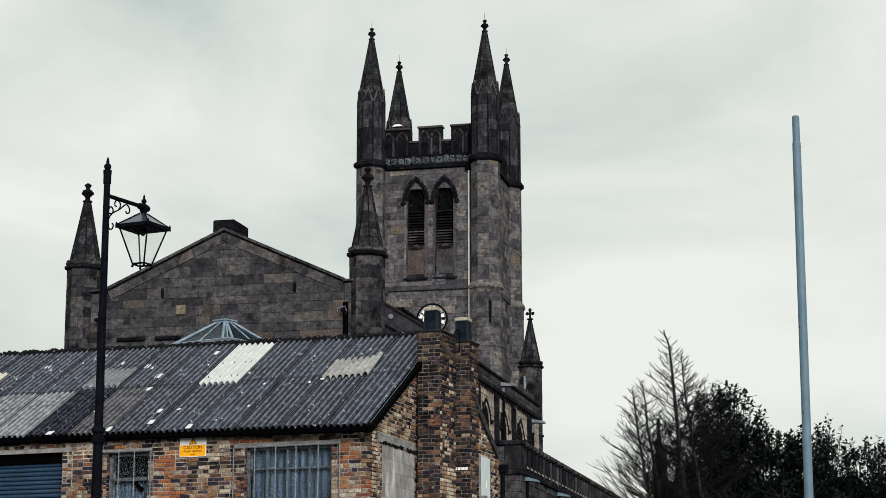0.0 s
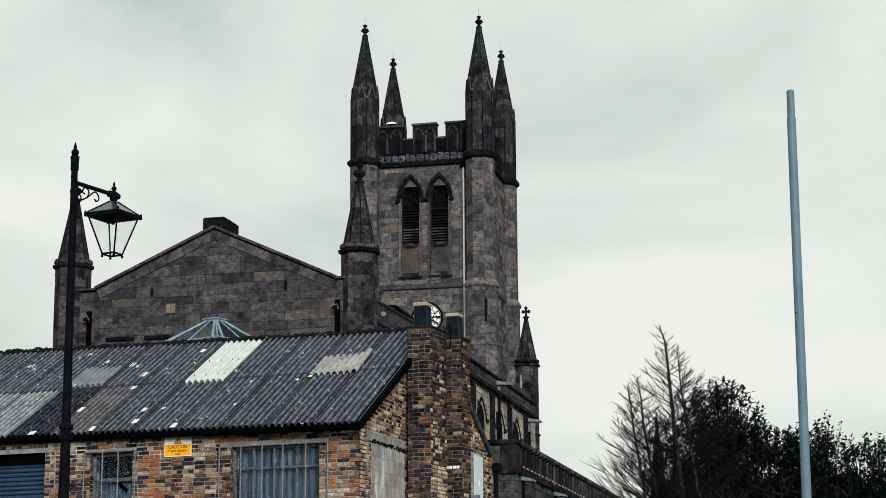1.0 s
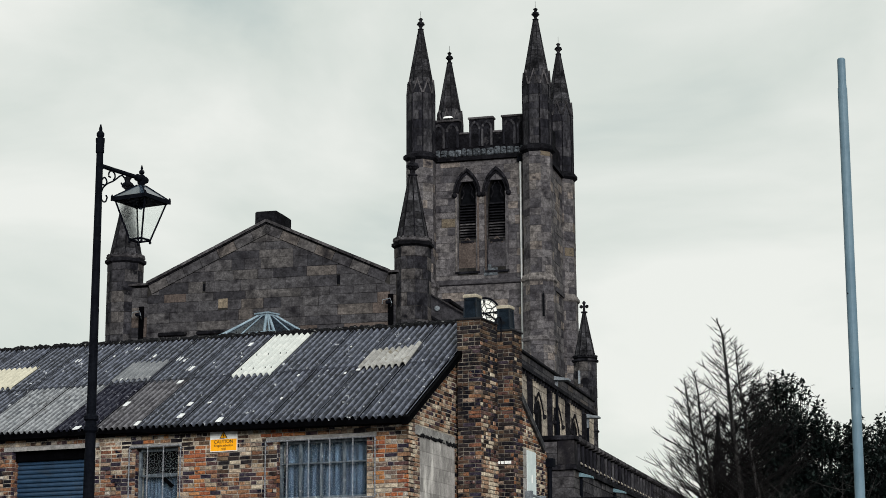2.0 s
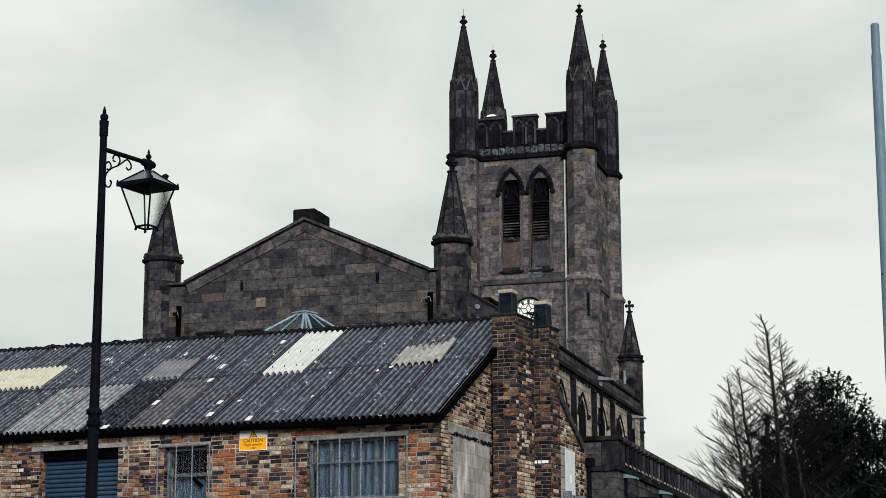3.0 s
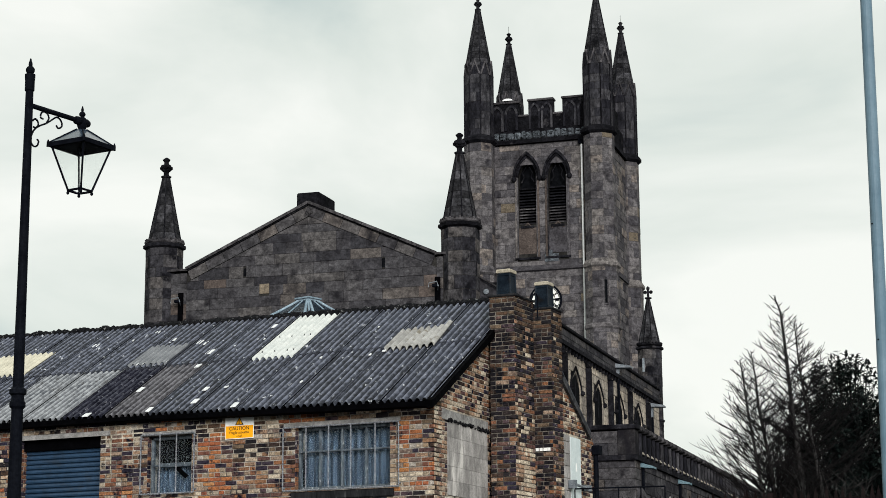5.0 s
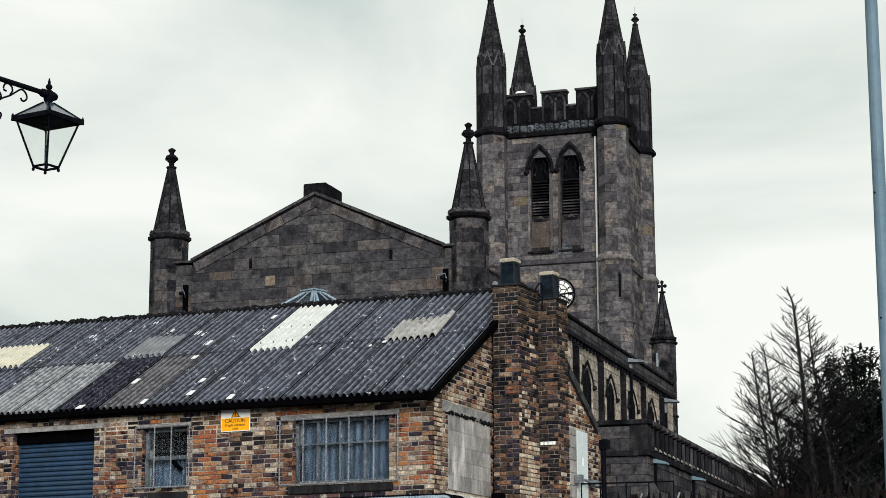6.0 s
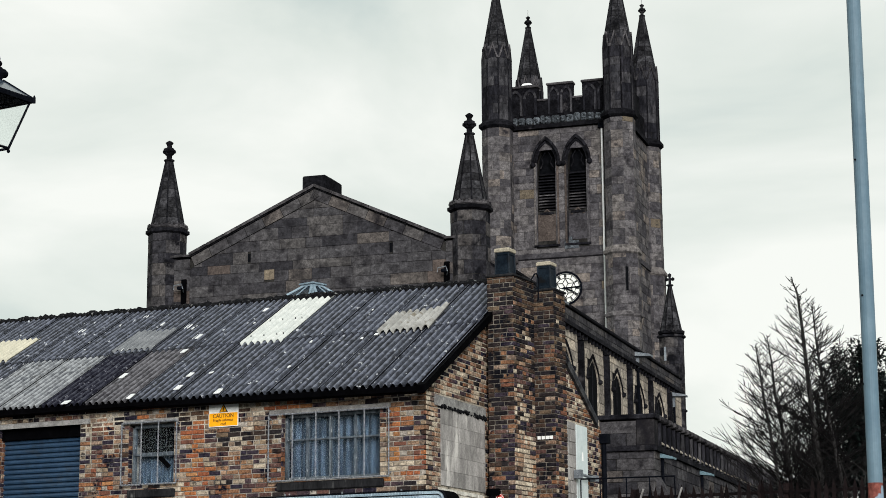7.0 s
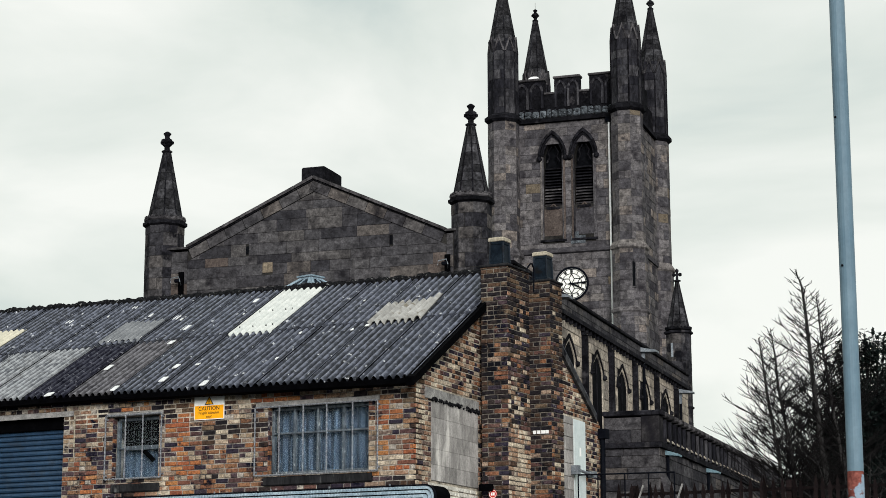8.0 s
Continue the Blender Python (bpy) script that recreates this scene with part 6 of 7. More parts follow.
def fascia_band(o0, o1, y, depth):
    bm = bmesh.new()
    ring_band(bm, fascia_line(o0), fascia_line(o1), lambda a, b, d: (a, y + d, b), depth)
    return bm


bm = bmesh.new()
prism(bm, fascia_line(0.004) + [(-6.22, 2.9)], lambda a, b, d: (a, FY + 0.03 + d, b), -0.034 - FY)
fascia = wpart("shop_fascia", bm, BLACK_TIMBER, None, "pale blue ribbed shopfront fascia with a rounded corner")
wpart("fascia_trim", fascia_band(0.0, 0.013, FY - 0.02, 0.05), BLACK_IRON, fascia)
for o in (0.02, 0.074, 0.128, 0.182):
    wpart("fascia_strip", fascia_band(o, o + 0.038, FY, 0.03), CANOPY_BLUE, fascia)
    ribs = bmesh.new()
    xx = -6.18
    while xx < -0.25:
        box(ribs, xx, xx + 0.018, FY - 0.022, FY, 3.57 - o - 0.036, 3.57 - o - 0.002)
        xx += 0.045
    tagged(wpart("fascia_rib", ribs, CANOPY_BLUE, fascia), kind="stuff")
xx = -6.0
while xx < 0.0:
    wpart("fascia_clip", boxes((xx, xx + 0.02, FY - 0.03, FY - 0.02, 3.565, 3.59)), LEAD, fascia)
    xx += 0.9

# warning sign on the front wall
sign = thing("warning_sign", -3.705, -0.003, 4.79, "white and amber caution sign on the brick wall", "sign")


def spart(name, bm, material, parent, label=""):
    return part(name, bm, material, parent, label)


board = spart("sign_board", boxes((-0.25, 0.25, -0.008, 0.0, -0.165, 0.165)), SIGN_WHITE, sign)
spart("amber_panel", boxes((-0.24, 0.24, -0.011, -0.0085, -0.155, 0.03)), YELLOW, board)
bm = bmesh.new()
prism(bm, [(-0.075, 0.04), (0.075, 0.04), (0.0, 0.16)], lambda a, b, d: (a, -0.011 + d, b), 0.002)
tri = spart("warning_triangle", bm, SIGN_BLACK, board)
bm = bmesh.new()
prism(bm, [(-0.055, 0.05), (0.055, 0.05), (0.0, 0.14)], lambda a, b, d: (a, -0.014 + d, b), 0.002)
spart("triangle_field", bm, YELLOW, tri)
bm = boxes((-0.007, 0.007, -0.017, -0.0145, 0.073, 0.115), (-0.007, 0.007, -0.017, -0.0145, 0.057, 0.067))
spart("exclamation_mark", bm, SIGN_BLACK, tri)


def words(text, x, z, size, parent, material):
    cu = bpy.data.curves.new("sign_text", "FONT")
    cu.body, cu.size, cu.align_x, cu.align_y, cu.extrude = text, size, "CENTER", "CENTER", 0.001
    tmp = bpy.data.objects.new("sign_text", cu)
    scene.collection.objects.link(tmp)
    me = bpy.data.meshes.new_from_object(tmp.evaluated_get(bpy.context.evaluated_depsgraph_get()))
    bpy.data.objects.remove(tmp)
    me.materials.clear()
    me.materials.append(material)
    ob = new("sign_text", me)
    ob.parent = parent
    ob.matrix_local = pose(x, -0.0135, z, 90, 0, 0)
    return ob


words("CAUTION", 0, -0.012, 0.078, board, SIGN_BLACK)
words("Fragile asbestos", 0, -0.072, 0.054, board, SIGN_BLACK)
words("roof", 0, -0.126, 0.052, board, SIGN_BLACK)

# ---- lamp post with its lantern ----
LX, LY = 2.868, -13.328
lamp = thing("street_lamp", LX, LY, 0, "black cast-iron street lamp with a square lantern on a bracket", "lamp post")
column = part("column", turned(0, 0, [(0, 0.15), (0.5, 0.15), (0.56, 0.11), (1.2, 0.1), (1.3, 0.065), (3.28, 0.042), (3.30, 0.058), (3.33, 0.058), (3.345, 0.046), (3.38, 0.046), (3.39, 0.062), (3.42, 0.062), (3.44, 0.040),
                                      (5.66, 0.029), (5.665, 0.036), (5.74, 0.036), (5.77, 0.039), (5.79, 0.039)], 20), BLACK_IRON, lamp)
part("column_finial", turned(0, 0, [(5.79, 0.012), (5.80, 0.026), (5.815, 0.033), (5.835, 0.033), (5.85, 0.022), (5.856, 0.012), (5.862, 0.016), (5.88, 0.014), (5.915, 0.004)], 14), BLACK_IRON, column)
AX, AY = 2.886 - LX, -12.705 - LY
arm_d = Vector((AX, AY, 0)).normalized()
arm_l = math.hypot(AX, AY)
part("arm", rod((0, 0, 5.555), tuple(arm_d * arm_l + Vector((0, 0, 5.575))), 0.019, 10), BLACK_IRON, lamp)


def rounded(line, n=4):
    """A smooth curve through the points of a line."""
    out = []
    ext = [line[0]] + list(line) + [line[-1]]
    for p0, p1, p2, p3 in zip(ext, ext[1:], ext[2:], ext[3:]):
        for i in range(n):
            t = i / n
            out.append(tuple(0.5 * (2 * b + (c - a) * t + (2 * a - 5 * b + 4 * c - d) * t * t + (3 * b - a - 3 * c + d) * t ** 3) for a, b, c, d in zip(p0, p1, p2, p3)))
    return out + [line[-1]]


for line in (((0.03, 5.30), (0.06, 5.37), (0.12, 5.42), (0.2, 5.46), (0.26, 5.50), (0.315, 5.535), (0.36, 5.53), (0.385, 5.50), (0.375, 5.47), (0.34, 5.456), (0.318, 5.472)),
             ((0.206, 5.468), (0.228, 5.50), (0.222, 5.528), (0.19, 5.545), (0.155, 5.538), (0.137, 5.515), (0.14, 5.49), (0.165, 5.486)),
             ((0.048, 5.444), (0.07, 5.464), (0.1, 5.458), (0.113, 5.43), (0.09, 5.402), (0.058, 5.40)),
             ((0.03, 5.32), (0.04, 5.275), (0.073, 5.252), (0.109, 5.268), (0.122, 5.302), (0.104, 5.314))):
    bm = bmesh.new()
    tube(bm, [tuple(arm_d * a + Vector((0, 0, z))) for a, z in rounded(line)], 0.0075, 5)
    part("scroll", bm, BLACK_IRON, lamp)
bm = bmesh.new()
tube(bm, [tuple(arm_d * (arm_l + a) + Vector((0, 0, 5.572))) for a in (-0.09, -0.07, 0.05, 0.075, 0.085)], [0.022, 0.032, 0.034, 0.026, 0.008], 12)
part("arm_knuckle", bm, BLACK_IRON, lamp)
ln = part("lantern_boss", turned(AX, AY, [(5.50, 0.02), (5.53, 0.035), (5.56, 0.042), (5.60, 0.03), (5.615, 0.012), (5.62, 0.022), (5.635, 0.026), (5.65, 0.018), (5.655, 0.009), (5.668, 0.012), (5.70, 0.003)], 12), BLACK_IRON, lamp)
ROT = math.atan2(0.82, -0.571) + radians(6.5)


def corner(r, z, k):
    a = ROT + math.pi / 2 * k
    return Vector((AX + r * math.cos(a), AY + r * math.sin(a), z))


lantern = part("lantern_cage", turned(AX, AY, [(5.36, 0.252 * 0.7071), (5.395, 0.255 * 0.7071)], 4, ROT), BLACK_IRON, lamp, "square tapered black lantern cage")
for k in range(4):
    part("cage_bar", rod(tuple(corner(0.225, 5.37, k)), tuple(corner(0.09, 5.025, k)), 0.0085, 5), BLACK_IRON, lantern)
    part("cage_rail", rod(tuple(corner(0.092, 5.025, k)), tuple(corner(0.092, 5.025, k + 1)), 0.010, 5), BLACK_IRON, lantern)
    part("cage_foot", turned(*corner(0.09, 0, k)[:2], [(4.992, 0.004), (5.0, 0.011), (5.01, 0.011), (5.02, 0.005)], 8), BLACK_IRON, lantern)
    part("corner_spike", turned(*corner(0.252, 0, k)[:2], [(5.36, 0.010), (5.40, 0.009), (5.418, 0.002)], 6), BLACK_IRON, lantern)
    part("roof_rib", rod(tuple(corner(0.245, 5.395, k)), tuple(corner(0.035, 5.515, k)), 0.007, 5), BLACK_IRON, lantern)
    bm = bmesh.new()
    a, b, c, d = corner(0.218, 5.36, k), corner(0.218, 5.36, k + 1), corner(0.086, 5.03, k + 1), corner(0.086, 5.03, k)
    inward = (Vector((AX, AY, 5.2)) - (a + b + c + d) / 4).normalized() * 0.003
    q = [bm.verts.new(p) for p in (a, b, c, d)] + [bm.verts.new(p + inward) for p in (a, b, c, d)]
    for f in ((0, 1, 2, 3), (7, 6, 5, 4), (0, 4, 5, 1), (1, 5, 6, 2), (2, 6, 7, 3), (3, 7, 4, 0)):
        bm.faces.new([q[i] for i in f])
    bmesh.ops.recalc_face_normals(bm, faces=bm.faces)
    part("pane", bm, LAMP_GLASS, lantern).visible_shadow = False
    bm = bmesh.new()
    a, b, c, d = corner(0.245, 5.395, k), corner(0.245, 5.395, k + 1), corner(0.03, 5.515, k + 1), corner(0.03, 5.515, k)
    q = [bm.verts.new(p) for p in (a, b, c, d)] + [bm.verts.new(p - Vector((0, 0, 0.004))) for p in (a, b, c, d)]
    for f in ((0, 1, 2, 3), (7, 6, 5, 4), (0, 4, 5, 1), (1, 5, 6, 2), (2, 6, 7, 3), (3, 7, 4, 0)):
        bm.faces.new([q[i] for i in f])
    bmesh.ops.recalc_face_normals(bm, faces=bm.faces)
    part("roof_pane", bm, ROOF_PANE, lantern, "smoky roof pane")
part("lamp_holder", turned(AX, AY, [(5.30, 0.012), (5.33, 0.03), (5.52, 0.02)], 10), BLACK_IRON, lantern)

# ---- pale blue pole ----
pole = thing("steel_pole", 9.441, -14.698, 0, "tall faded blue-grey steel pole with a rusty foot", "pole")
pole.matrix_world = pose(9.441, -14.698, 0, 0, 0.298, 0)
shaft = part("pole_shaft", turned(0, 0, [(2.30, 0.0315), (4.0, 0.0308), (5.02, 0.030), (5.04, 0.030), (5.043, 0.027), (5.06, 0.027)], 20), POLE_BLUE, pole)
part("pole_top", turned(0, 0, [(5.06, 0.026), (5.232, 0.026), (5.24, 0.02)], 18), POLE_BLUE, pole)
part("pole_foot", turned(0, 0, [(0, 0.07), (0.03, 0.07), (0.035, 0.033), (2.30, 0.0318)], 20), RUST, pole, "rusty red lower length")
for z, a in ((2.72, 215), (3.1, 250), (3.7, 240)):
    d = Vector((math.cos(radians(a)), math.sin(radians(a)), 0))
    part("bolt", rod(tuple(d * 0.028 + Vector((0, 0, z))), tuple(d * 0.035 + Vector((0, 0, z))), 0.0045, 6), BLACK_IRON, pole)

# ---- roof lantern of the block behind the workshop ----
block = thing("rear_block", -11.3, 15.0, ground_height(9), "plain flat-roofed block hidden behind the workshop", "building")
part("rear_block_wall", boxes((-1.02, 1.5, -1.2, 1.2, 0, 6.72)), BRICK, block)
part("flat_roof", boxes((-1.05, 1.55, -1.25, 1.25, 6.72, 6.80)), LEAD, block)
sky_l = thing("roof_lantern", -11.35, 15.0, ground_height(9) + 6.80, "glazed hipped roof lantern with pale metal bars", "roof lantern")
LT = radians(-13)                                     # its corner stands towards the street
spin = lambda x, y, z: Vector((x * math.cos(LT) - y * math.sin(LT), x * math.sin(LT) + y * math.cos(LT), z))
cs = [(-1, -1), (1, -1), (1, 1), (-1, 1)]
lo = [spin(a * 0.97, b * 0.97, 0.10) for a, b in cs]
hi = [spin(a * 0.17, b * 0.17, 0.70) for a, b in cs]
bm = bmesh.new()
prism(bm, [tuple(spin(a * 1.03, b * 1.03, 0))[:2] for a, b in cs], lambda a, b, d: (a, b, d), 0.1)
bmesh.ops.recalc_face_normals(bm, faces=bm.faces)
part("lantern_curb", bm, LEAD, sky_l)
for k in range(4):
    j = (k + 1) % 4
    bm = bmesh.new()
    bm.faces.new([bm.verts.new(p) for p in (lo[k], lo[j], hi[j], hi[k])])
    bmesh.ops.solidify(bm, geom=bm.faces[:], thickness=0.01)
    part("glass_slope", bm, ROOF_PANE, sky_l, "dark glazed slope")
    for nb, f in enumerate((0.0, 0.09, 0.5, 0.91)):
        p, e = lo[k].lerp(lo[j], f), hi[k].lerp(hi[j], f)
        part("hip_bar" if f in (0.0, 0.09) else "glazing_bar", rod(tuple(p), tuple(e), 0.02 if f in (0.0, 0.5) else 0.042, 6), SKY_METAL, sky_l)
    part("base_rail", rod(tuple(lo[k]), tuple(lo[j]), 0.03, 6), SKY_METAL, sky_l)
bm = bmesh.new()
prism(bm, [tuple(spin(a * 0.2, b * 0.2, 0))[:2] for a, b in cs], lambda a, b, d: (a, b, 0.69 + d), 0.05)
prism(bm, [tuple(spin(a * 0.23, b * 0.23, 0))[:2] for a, b in cs], lambda a, b, d: (a, b, 0.74 + d), 0.035)
bmesh.ops.recalc_face_normals(bm, faces=bm.faces)
part("lantern_cap", bm, SKY_METAL, sky_l)

# ---- landing and black rail by the white door ----
land = thing("door_landing", -0.2, 6.9, ground_height(6), "concrete landing in front of the white door", "landing")
part("landing_slab", boxes((-0.68, 0.95, -0.9, 0.9, 0, 0.85)), LINTEL, land)
rail = thing("hand_rail", -0.2, 6.25, ground_height(6) + 0.85, "black tubular steel rail along the landing", "railing")
part("top_rail", rod((-0.70, 0, 1.14), (0.93, 0, 1.12), 0.013, 8), BLACK_IRON, rail)
part("mid_rail", rod((-0.70, 0, 0.68), (0.93, 0, 0.66), 0.014, 8), BLACK_IRON, rail)
for x in (-0.70, -0.36, 0.1, 0.5, 0.93):
    part("rail_post", rod((x, 0, 0), (x, 0, 1.13), 0.012, 8), BLACK_IRON, rail)

# ---- spiked fence ----
fence = thing("iron_fence", 2.5, 8.3, ground_height(8), "rusty dark iron fence with spear-pointed pales", "fence")
rf = random.Random(61)


def pale_mesh(k):
    bm = bmesh.new()
    w = 0.03
    prism(bm, [(-w, 0), (w, 0), (w, 1.82), (w * 1.5, 1.84), (0, 2.02 + 0.02 * k), (-w * 1.5, 1.84), (-w, 1.82)], lambda a, b, d: (a, d, b), 0.02)
    bmesh.ops.recalc_face_normals(bm, faces=bm.faces)
    me = bpy.data.meshes.new("pale")
    bm.to_mesh(me)
    bm.free()
    me.materials.append(FENCE_RUST)
    return me


kinds = [pale_mesh(k) for k in range(4)]
x = -3.52
while x < 5.0:
    ob = new("pale", kinds[rf.randrange(4)])
    ob.parent = fence
    ob.matrix_local = pose(x, 0.0, rf.uniform(-0.09, -0.03), 0, rf.uniform(-2.0, 2.0), 0)
    x += rf.uniform(0.135, 0.165)
for z in (0.3, 1.78):
    part("fence_rail", boxes((-3.55, 5.0, 0.022, 0.05, z, z + 0.05)), FENCE_RUST, fence)
for x in (-3.3, -0.6, 2.1, 4.8):
    part("fence_post", boxes((x - 0.05, x + 0.05, 0.05, 0.13, 0, 1.95)), FENCE_RUST, fence)
for x in (-3.1, -2.4):
    part("stay_bar", rod((x, -0.03, 1.95), (x - 0.28, -0.05, 1.2), 0.018, 5), LINTEL, fence)

# ---- small fittings on the workshop end ----
disc = thing("round_notice", -0.37, 2.088, 3.61, "small round red notice on the brick chimney", "sign")
bm = bmesh.new()
prism(bm, [(0.062 * math.cos(2 * math.pi * i / 28), 0.062 * math.sin(2 * math.pi * i / 28)) for i in range(28)], lambda a, b, d: (a, d, b), 0.008)
plate = part("disc", bm, SIGN_RED, disc)
ringm = bmesh.new()
cc = [(math.cos(2 * math.pi * i / 28), math.sin(2 * math.pi * i / 28)) for i in range(29)]
ring_band(ringm, [(0.05 * a, 0.05 * b) for a, b in cc], [(0.056 * a, 0.056 * b) for a, b in cc], lambda a, b, d: (a, -0.003 + d, b), 0.003)
part("white_ring", ringm, SIGN_WHITE, plate)
part("letter_bar", boxes((-0.028, -0.004, -0.003, 0.0, -0.02, 0.02)), SIGN_WHITE, plate)
part("letter_bar", boxes((0.006, 0.028, -0.003, 0.0, -0.02, 0.02)), SIGN_WHITE, plate)
vent = thing("wall_vent", -0.46, 2.075, 3.70, "small black vent box on the brick chimney", "vent")
part("vent_body", boxes((-0.10, 0.10, -0.05, 0.012, -0.05, 0.05), bevel=0.01), BLACK_TIMBER, vent)
mark = thing("painted_letters", -0.5, 3.99, 4.65, "faded white painted lettering on the chimney bricks", "lettering")
for k, w in enumerate((0.05, 0.05, 0.06, 0.05)):
    xx = -0.13 + 0.068 * k
    part("letter_bar", boxes((xx, xx + w, -0.004, 0.006, -0.024, 0.026)), SIGN_WHITE, mark)

# ---- trees ----
def twig(pts, r0, r1, sides=3):
    """Verts and faces of one thin tapered branch."""
    vs, fs = [], []
    n = len(pts)
    for i, p in enumerate(pts):
        d = (pts[min(i + 1, n - 1)] - pts[max(i - 1, 0)]).normalized()
        a = d.orthogonal().normalized()
        b = d.cross(a)
        r = r0 + (r1 - r0) * i / (n - 1)
        vs += [tuple(p + r * (math.cos(2.0944 * k) * a + math.sin(2.0944 * k) * b)) for k in range(sides)]
    for i in range(n - 1):
        for k in range(sides):
            j = (k + 1) % sides
            fs.append((i * sides + k, i * sides + j, (i + 1) * sides + j, (i + 1) * sides + k))
    return vs, fs


def limb_path(start, az, length, rise, q, steps=6):
    """A branch that leaves level and turns upwards."""
    pts, p, el = [start.copy()], start.copy(), rise
    for i in range(steps):
        el += q.uniform(0.0, 0.13)
        az += q.uniform(-0.18, 0.18)
        p = p + Vector((math.cos(az) * math.cos(el), math.sin(az) * math.cos(el), math.sin(el))) * (length / steps)
        pts.append(p.copy())
    return pts


def bare_tree(base, stems, label, seed, spread):
    """Slender stems with up-swept bare branches and twigs."""
    q = random.Random(seed)
    g = ground_height(base[1])
    tree = thing("bare_tree", base[0], base[1], g, label, "tree", group="leafless trees by the fence")
    o = Vector((base[0], base[1], g))
    fine = []
    for pts, r0 in stems:
        pts = [Vector((x, base[1] + dy, z)) for x, dy, z in pts]
        foot = Vector((pts[0].x + 0.25, pts[0].y, g - 0.05))
        line = [foot] + pts
        bm = bmesh.new()
        n = len(line)
        tube(bm, [p - o for p in line], [r0 * (1 - 0.93 * i / (n - 1)) + 0.004 for i in range(n)], 7)
        part("stem", bm, BARK, tree)
        top = pts[-1].z
        lens = [(b - a).length for a, b in zip(line, line[1:])]
        tot = sum(lens)
        for k in range(spread):
            f = 0.22 + 0.77 * ((k + q.random()) / spread) ** 0.85
            d, i = f * tot, 0
            while i < len(lens) - 1 and d > lens[i]:
                d -= lens[i]
                i += 1
            p = line[i].lerp(line[i + 1], d / lens[i])
            ln = min(1.35, 0.14 + 0.43 * (top - p.z)) * q.uniform(0.55, 1.12)
            az = q.uniform(0, 2 * math.pi)
            path = limb_path(p, az, ln, q.uniform(0.2, 0.62), q)
            r = 0.005 + 0.007 * min(1.0, ln)
            fine.append(twig([a - o for a in path], r * 1.15, 0.004))
            for m in range(int(2 + 5 * ln)):
                c = q.uniform(0.2, 0.95) * (len(path) - 1)
                s = path[int(c)].lerp(path[min(int(c) + 1, len(path) - 1)], c % 1)
                sub = limb_path(s, az + q.choice((-1, 1)) * q.uniform(0.3, 1.0), ln * q.uniform(0.18, 0.42), q.uniform(0.2, 0.8), q, 4)
                fine.append(twig([a - o for a in sub], 0.0075, 0.0035))
                if ln > 0.5 and q.random() < 0.7:
                    s2 = sub[2]
                    sub2 = limb_path(s2, az + q.uniform(-1.2, 1.2), ln * q.uniform(0.1, 0.2), q.uniform(0.3, 0.9), q, 3)
                    fine.append(twig([a - o for a in sub2], 0.0045, 0.0025))
    join_pieces("twig_crown", fine, TWIG, tree)
    return tree


bare_tree((1.9, 10.35), [([(1.94, 0, 4.305), (1.816, 0, 5.521), (1.758, 0, 6.266), (1.694, 0, 7.161), (1.637, 0, 7.691), (1.536, 0, 7.974)], 0.062),
                         ([(2.258, 0.1, 4.3), (2.122, 0.1, 5.174), (2.006, 0.1, 6.047), (1.924, 0.1, 6.712), (1.868, 0.1, 7.512)], 0.05)],
          "tall leafless grey-barked tree with two stems", 5, 122)
bare_tree((1.25, 10.2), [([(1.158, 0, 4.717), (0.987, 0, 5.808), (0.92, 0, 6.43), (0.864, 0, 6.80)], 0.038),
                         ([(1.337, 0.15, 4.806), (1.146, 0.15, 5.912), (1.111, 0.15, 6.479), (1.037, 0.15, 6.98)], 0.04)],
          "smaller leafless tree with slender dark stems", 6, 112)

# pale bare shrub low in front of the evergreens
shrub = thing("bare_shrub", 2.9, 9.6, ground_height(9), "straggling leafless shrub with pale twigs", "shrub")
q = random.Random(77)
fine = []
for k in range(26):
    p = Vector((q.uniform(-0.9, 1.6), q.uniform(-0.3, 0.3), 0))
    path = [p]
    az, el = q.uniform(0, 6.28), 1.35
    for i in range(9):
        el = max(0.1, el - q.uniform(-0.08, 0.22))
        az += q.uniform(-0.25, 0.25)
        p = p + Vector((math.cos(az) * math.cos(el), 0.4 * math.sin(az) * math.cos(el), math.sin(el))) * q.uniform(0.24, 0.36)
        path.append(p)
    fine.append(twig(path, 0.016, 0.004, 4))
    for m in range(5):
        i = q.randrange(3, 9)
        fine.append(twig(limb_path(path[i], q.uniform(0, 6.28), q.uniform(0.3, 0.7), q.uniform(0.1, 0.7), q, 4), 0.006, 0.0025))
join_pieces("twig_crown", fine, BARK, shrub)


def leaf_piece(c, d, up, s):
    """One folded leaf."""
    a = d.cross(up)
    a = a.normalized() if a.length > 1e-4 else Vector((1, 0, 0))
    n = a.cross(d).normalized()
    return [tuple(c), tuple(c + d * s * 0.5 + a * s * 0.32 + n * s * 0.08), tuple(c + d * s), tuple(c + d * s * 0.5 - a * s * 0.32 + n * s * 0.08)], [(0, 1, 2), (0, 2, 3)]


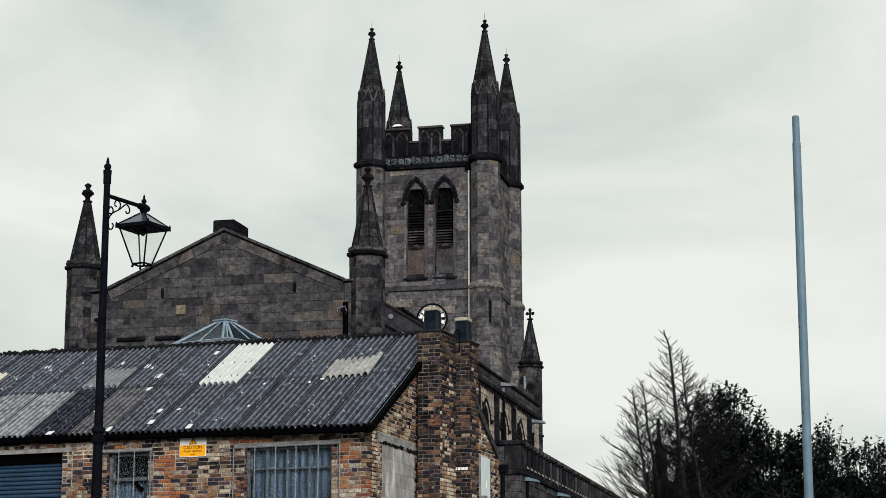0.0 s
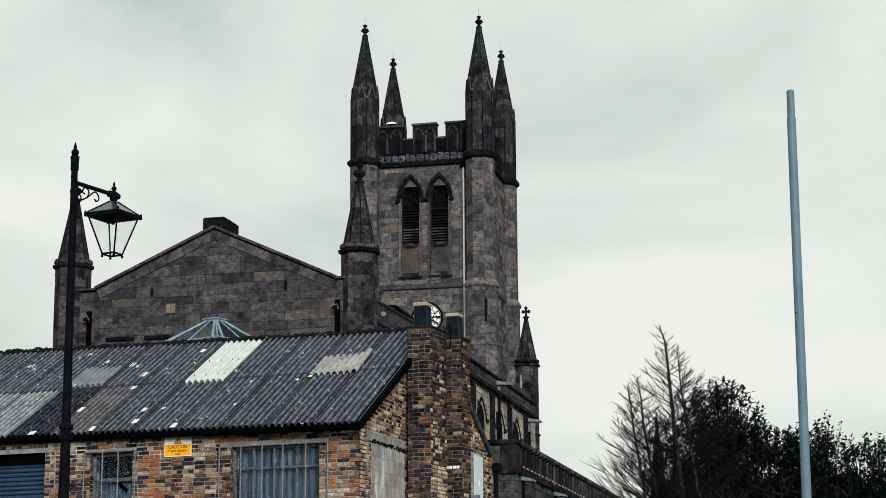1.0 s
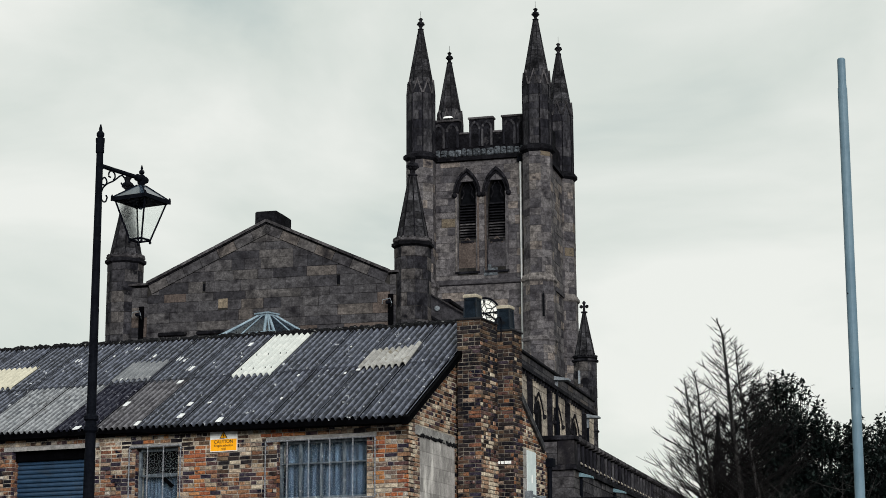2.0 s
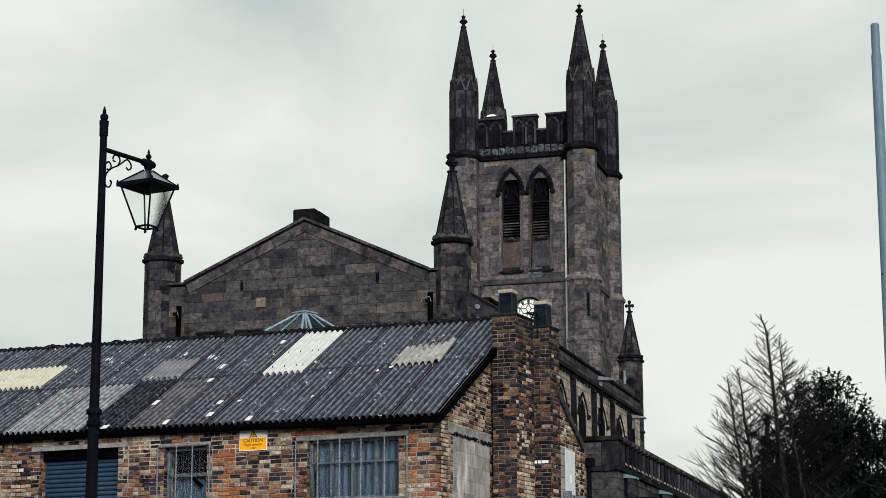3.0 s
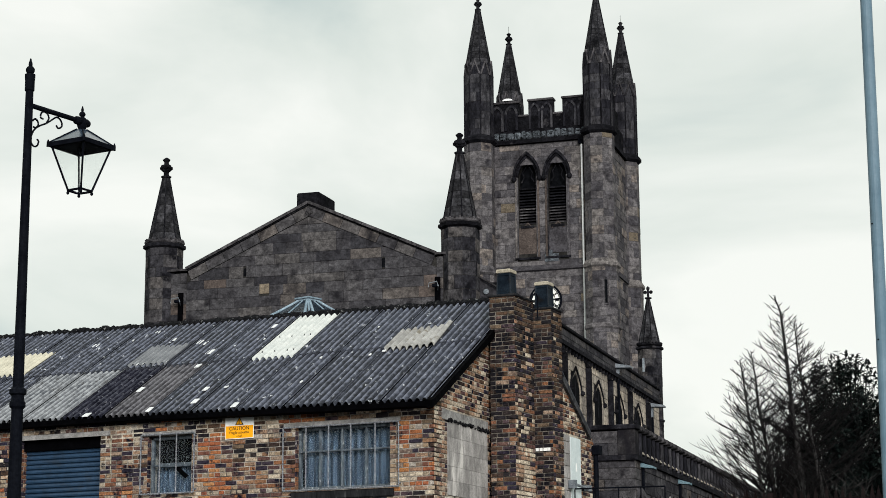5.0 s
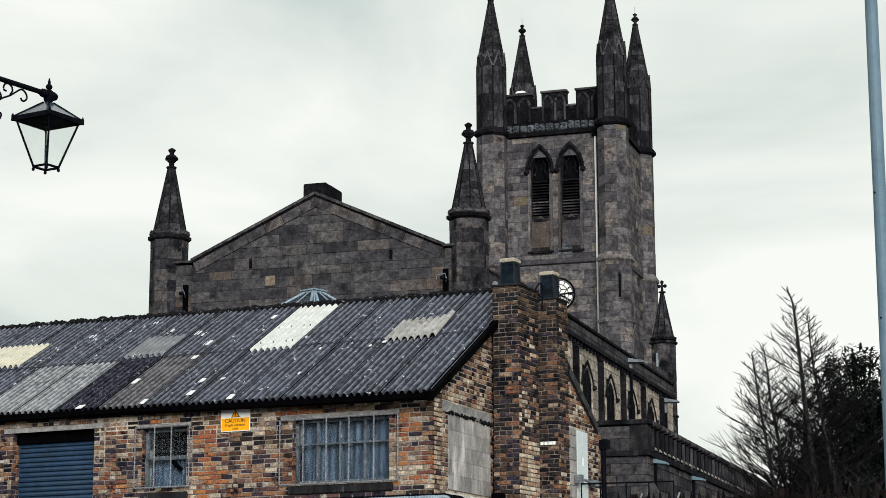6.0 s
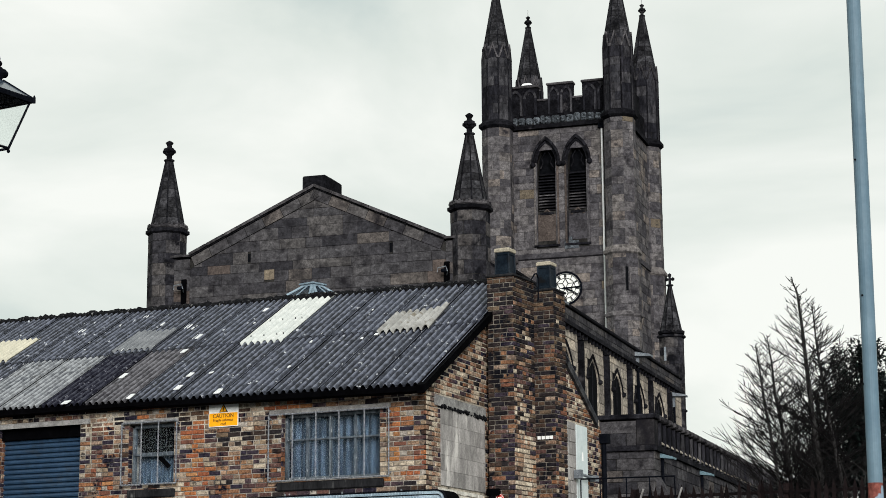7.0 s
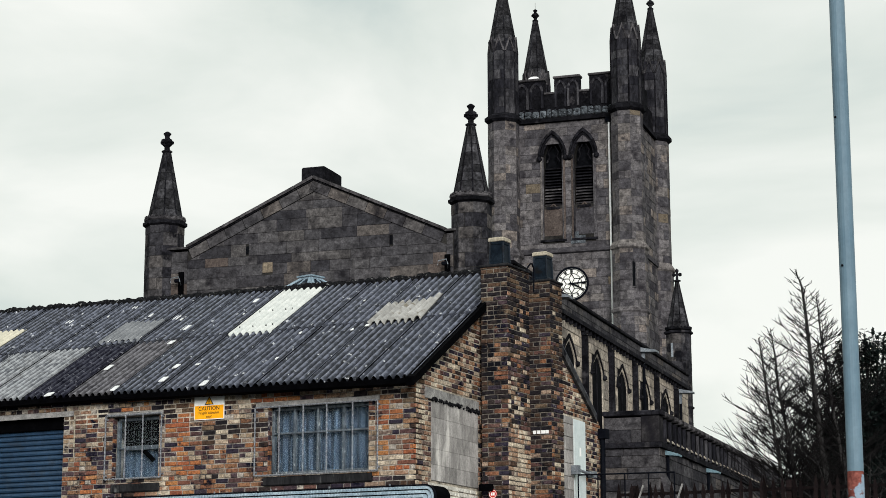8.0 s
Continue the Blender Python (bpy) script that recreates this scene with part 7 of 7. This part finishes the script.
def evergreen(x, y, top, rx, ry, low, label, seed, clumps):
    """A dense broad-leaved evergreen: trunk, limbs and a crown of leaf sprays with a ragged outline."""
    q = random.Random(seed)
    g = ground_height(y)
    tree = thing("evergreen_tree", x, y, g, label, "tree", group="evergreens behind the fence")
    bm = bmesh.new()
    tube(bm, [(0, 0, -0.05), (0.05, 0, 0.9), (-0.03, 0.04, 1.9), (0.0, 0, top - g - 0.5)], [0.14, 0.11, 0.08, 0.015], 8)
    part("trunk", bm, BARK, tree)
    height = top - low
    mid = low + 0.42 * height - g
    lv, limbs = [], []
    for k in range(clumps):
        for _ in range(40):
            ux, uy, uz = q.uniform(-1, 1), q.uniform(-1, 1), q.uniform(-1, 1)
            rr = math.sqrt(ux * ux + uy * uy + uz * uz)
            if rr <= 1 and rr > 0.25:
                break
        taper = 1.0 if uz < 0 else 1.0 - 0.22 * uz
        bump_r = 0.84 + 0.42 * noise.noise(Vector((ux * 3.1 + seed, uy * 3.1, uz * 3.1)))
        c = Vector((ux * rx * taper * bump_r, uy * ry * taper * bump_r, mid + uz * (0.58 * height if uz > 0 else 0.42 * height) * bump_r))
        if noise.noise(Vector((c.x * 2.0 + seed, c.y * 0.1, c.z * 2.0))) < -0.27:
            continue
        out = Vector((ux, uy, 0.35 + 0.5 * max(uz, 0))).normalized()
        if k % 16 == 0:
            limbs.append(twig([Vector((0, 0, max(0.6, c.z - 0.9))), c * 0.5 + Vector((0, 0, c.z * 0.35)), c], 0.02, 0.004))
        ln = q.uniform(0.12, 0.30) * (1.25 if rr > 0.8 else 1.0)
        spray = c + out * ln
        limbs.append(twig([c - out * 0.1, c + out * ln * 0.5, spray], 0.004, 0.0015))
        for m in range(q.randint(10, 15)):
            f = q.random()
            p = c.lerp(spray, f) + Vector((q.gauss(0, 0.045), q.gauss(0, 0.045), q.gauss(0, 0.045)))
            d = (out * 0.6 + Vector((q.uniform(-1, 1), q.uniform(-1, 1), q.uniform(-0.5, 0.9)))).normalized()
            lv.append(leaf_piece(p, d, Vector((q.uniform(-0.4, 0.4), q.uniform(-0.4, 0.4), 1)), q.uniform(0.06, 0.105)))
    for k in range(clumps // 22):
        az, fr = q.uniform(0, 6.28), math.sqrt(q.random())
        p = Vector((math.cos(az) * rx * fr * 0.85, math.sin(az) * ry * fr * 0.85, mid + 0.52 * height * math.sqrt(max(0.0, 1 - 0.8 * fr * fr))))
        tip = p + Vector((0.25 * fr * math.cos(az), 0.2 * fr * math.sin(az), q.uniform(0.2, 0.5)))
        limbs.append(twig([p - Vector((0, 0, 0.3)), p.lerp(tip, 0.5), tip], 0.007, 0.002))
        for m in range(15):
            d = Vector((q.uniform(-1, 1), q.uniform(-1, 1), q.uniform(-0.2, 0.9))).normalized()
            lv.append(leaf_piece(p.lerp(tip, q.uniform(0.1, 1.0)), d, Vector((q.uniform(-0.4, 0.4), q.uniform(-0.4, 0.4), 1)), q.uniform(0.07, 0.12)))
    join_pieces("branch_crown", limbs, TWIG, tree)
    join_pieces("crown", lv, LEAF, tree, "dense crown of small dark leaves")
    return tree


for args in ((2.35, 11.8, 6.85, 1.1, 0.9, 2.7, "tall dark evergreen with a ragged crown", 101, 2400), (3.35, 11.9, 5.92, 1.1, 0.8, 2.9, "dark evergreen with glossy leaves", 102, 1900),
             (4.40, 11.8, 5.85, 0.95, 0.8, 2.9, "dark evergreen with glossy leaves", 103, 1600), (5.45, 11.9, 5.45, 0.95, 0.8, 2.8, "lower dark evergreen with ragged top", 104, 1300),
             (6.65, 12.0, 5.2, 1.05, 0.8, 2.8, "lower dark evergreen with ragged top", 105, 1100), (1.30, 11.9, 5.65, 0.6, 0.6, 2.7, "small dark evergreen among bare stems", 106, 650)):
    evergreen(*args)
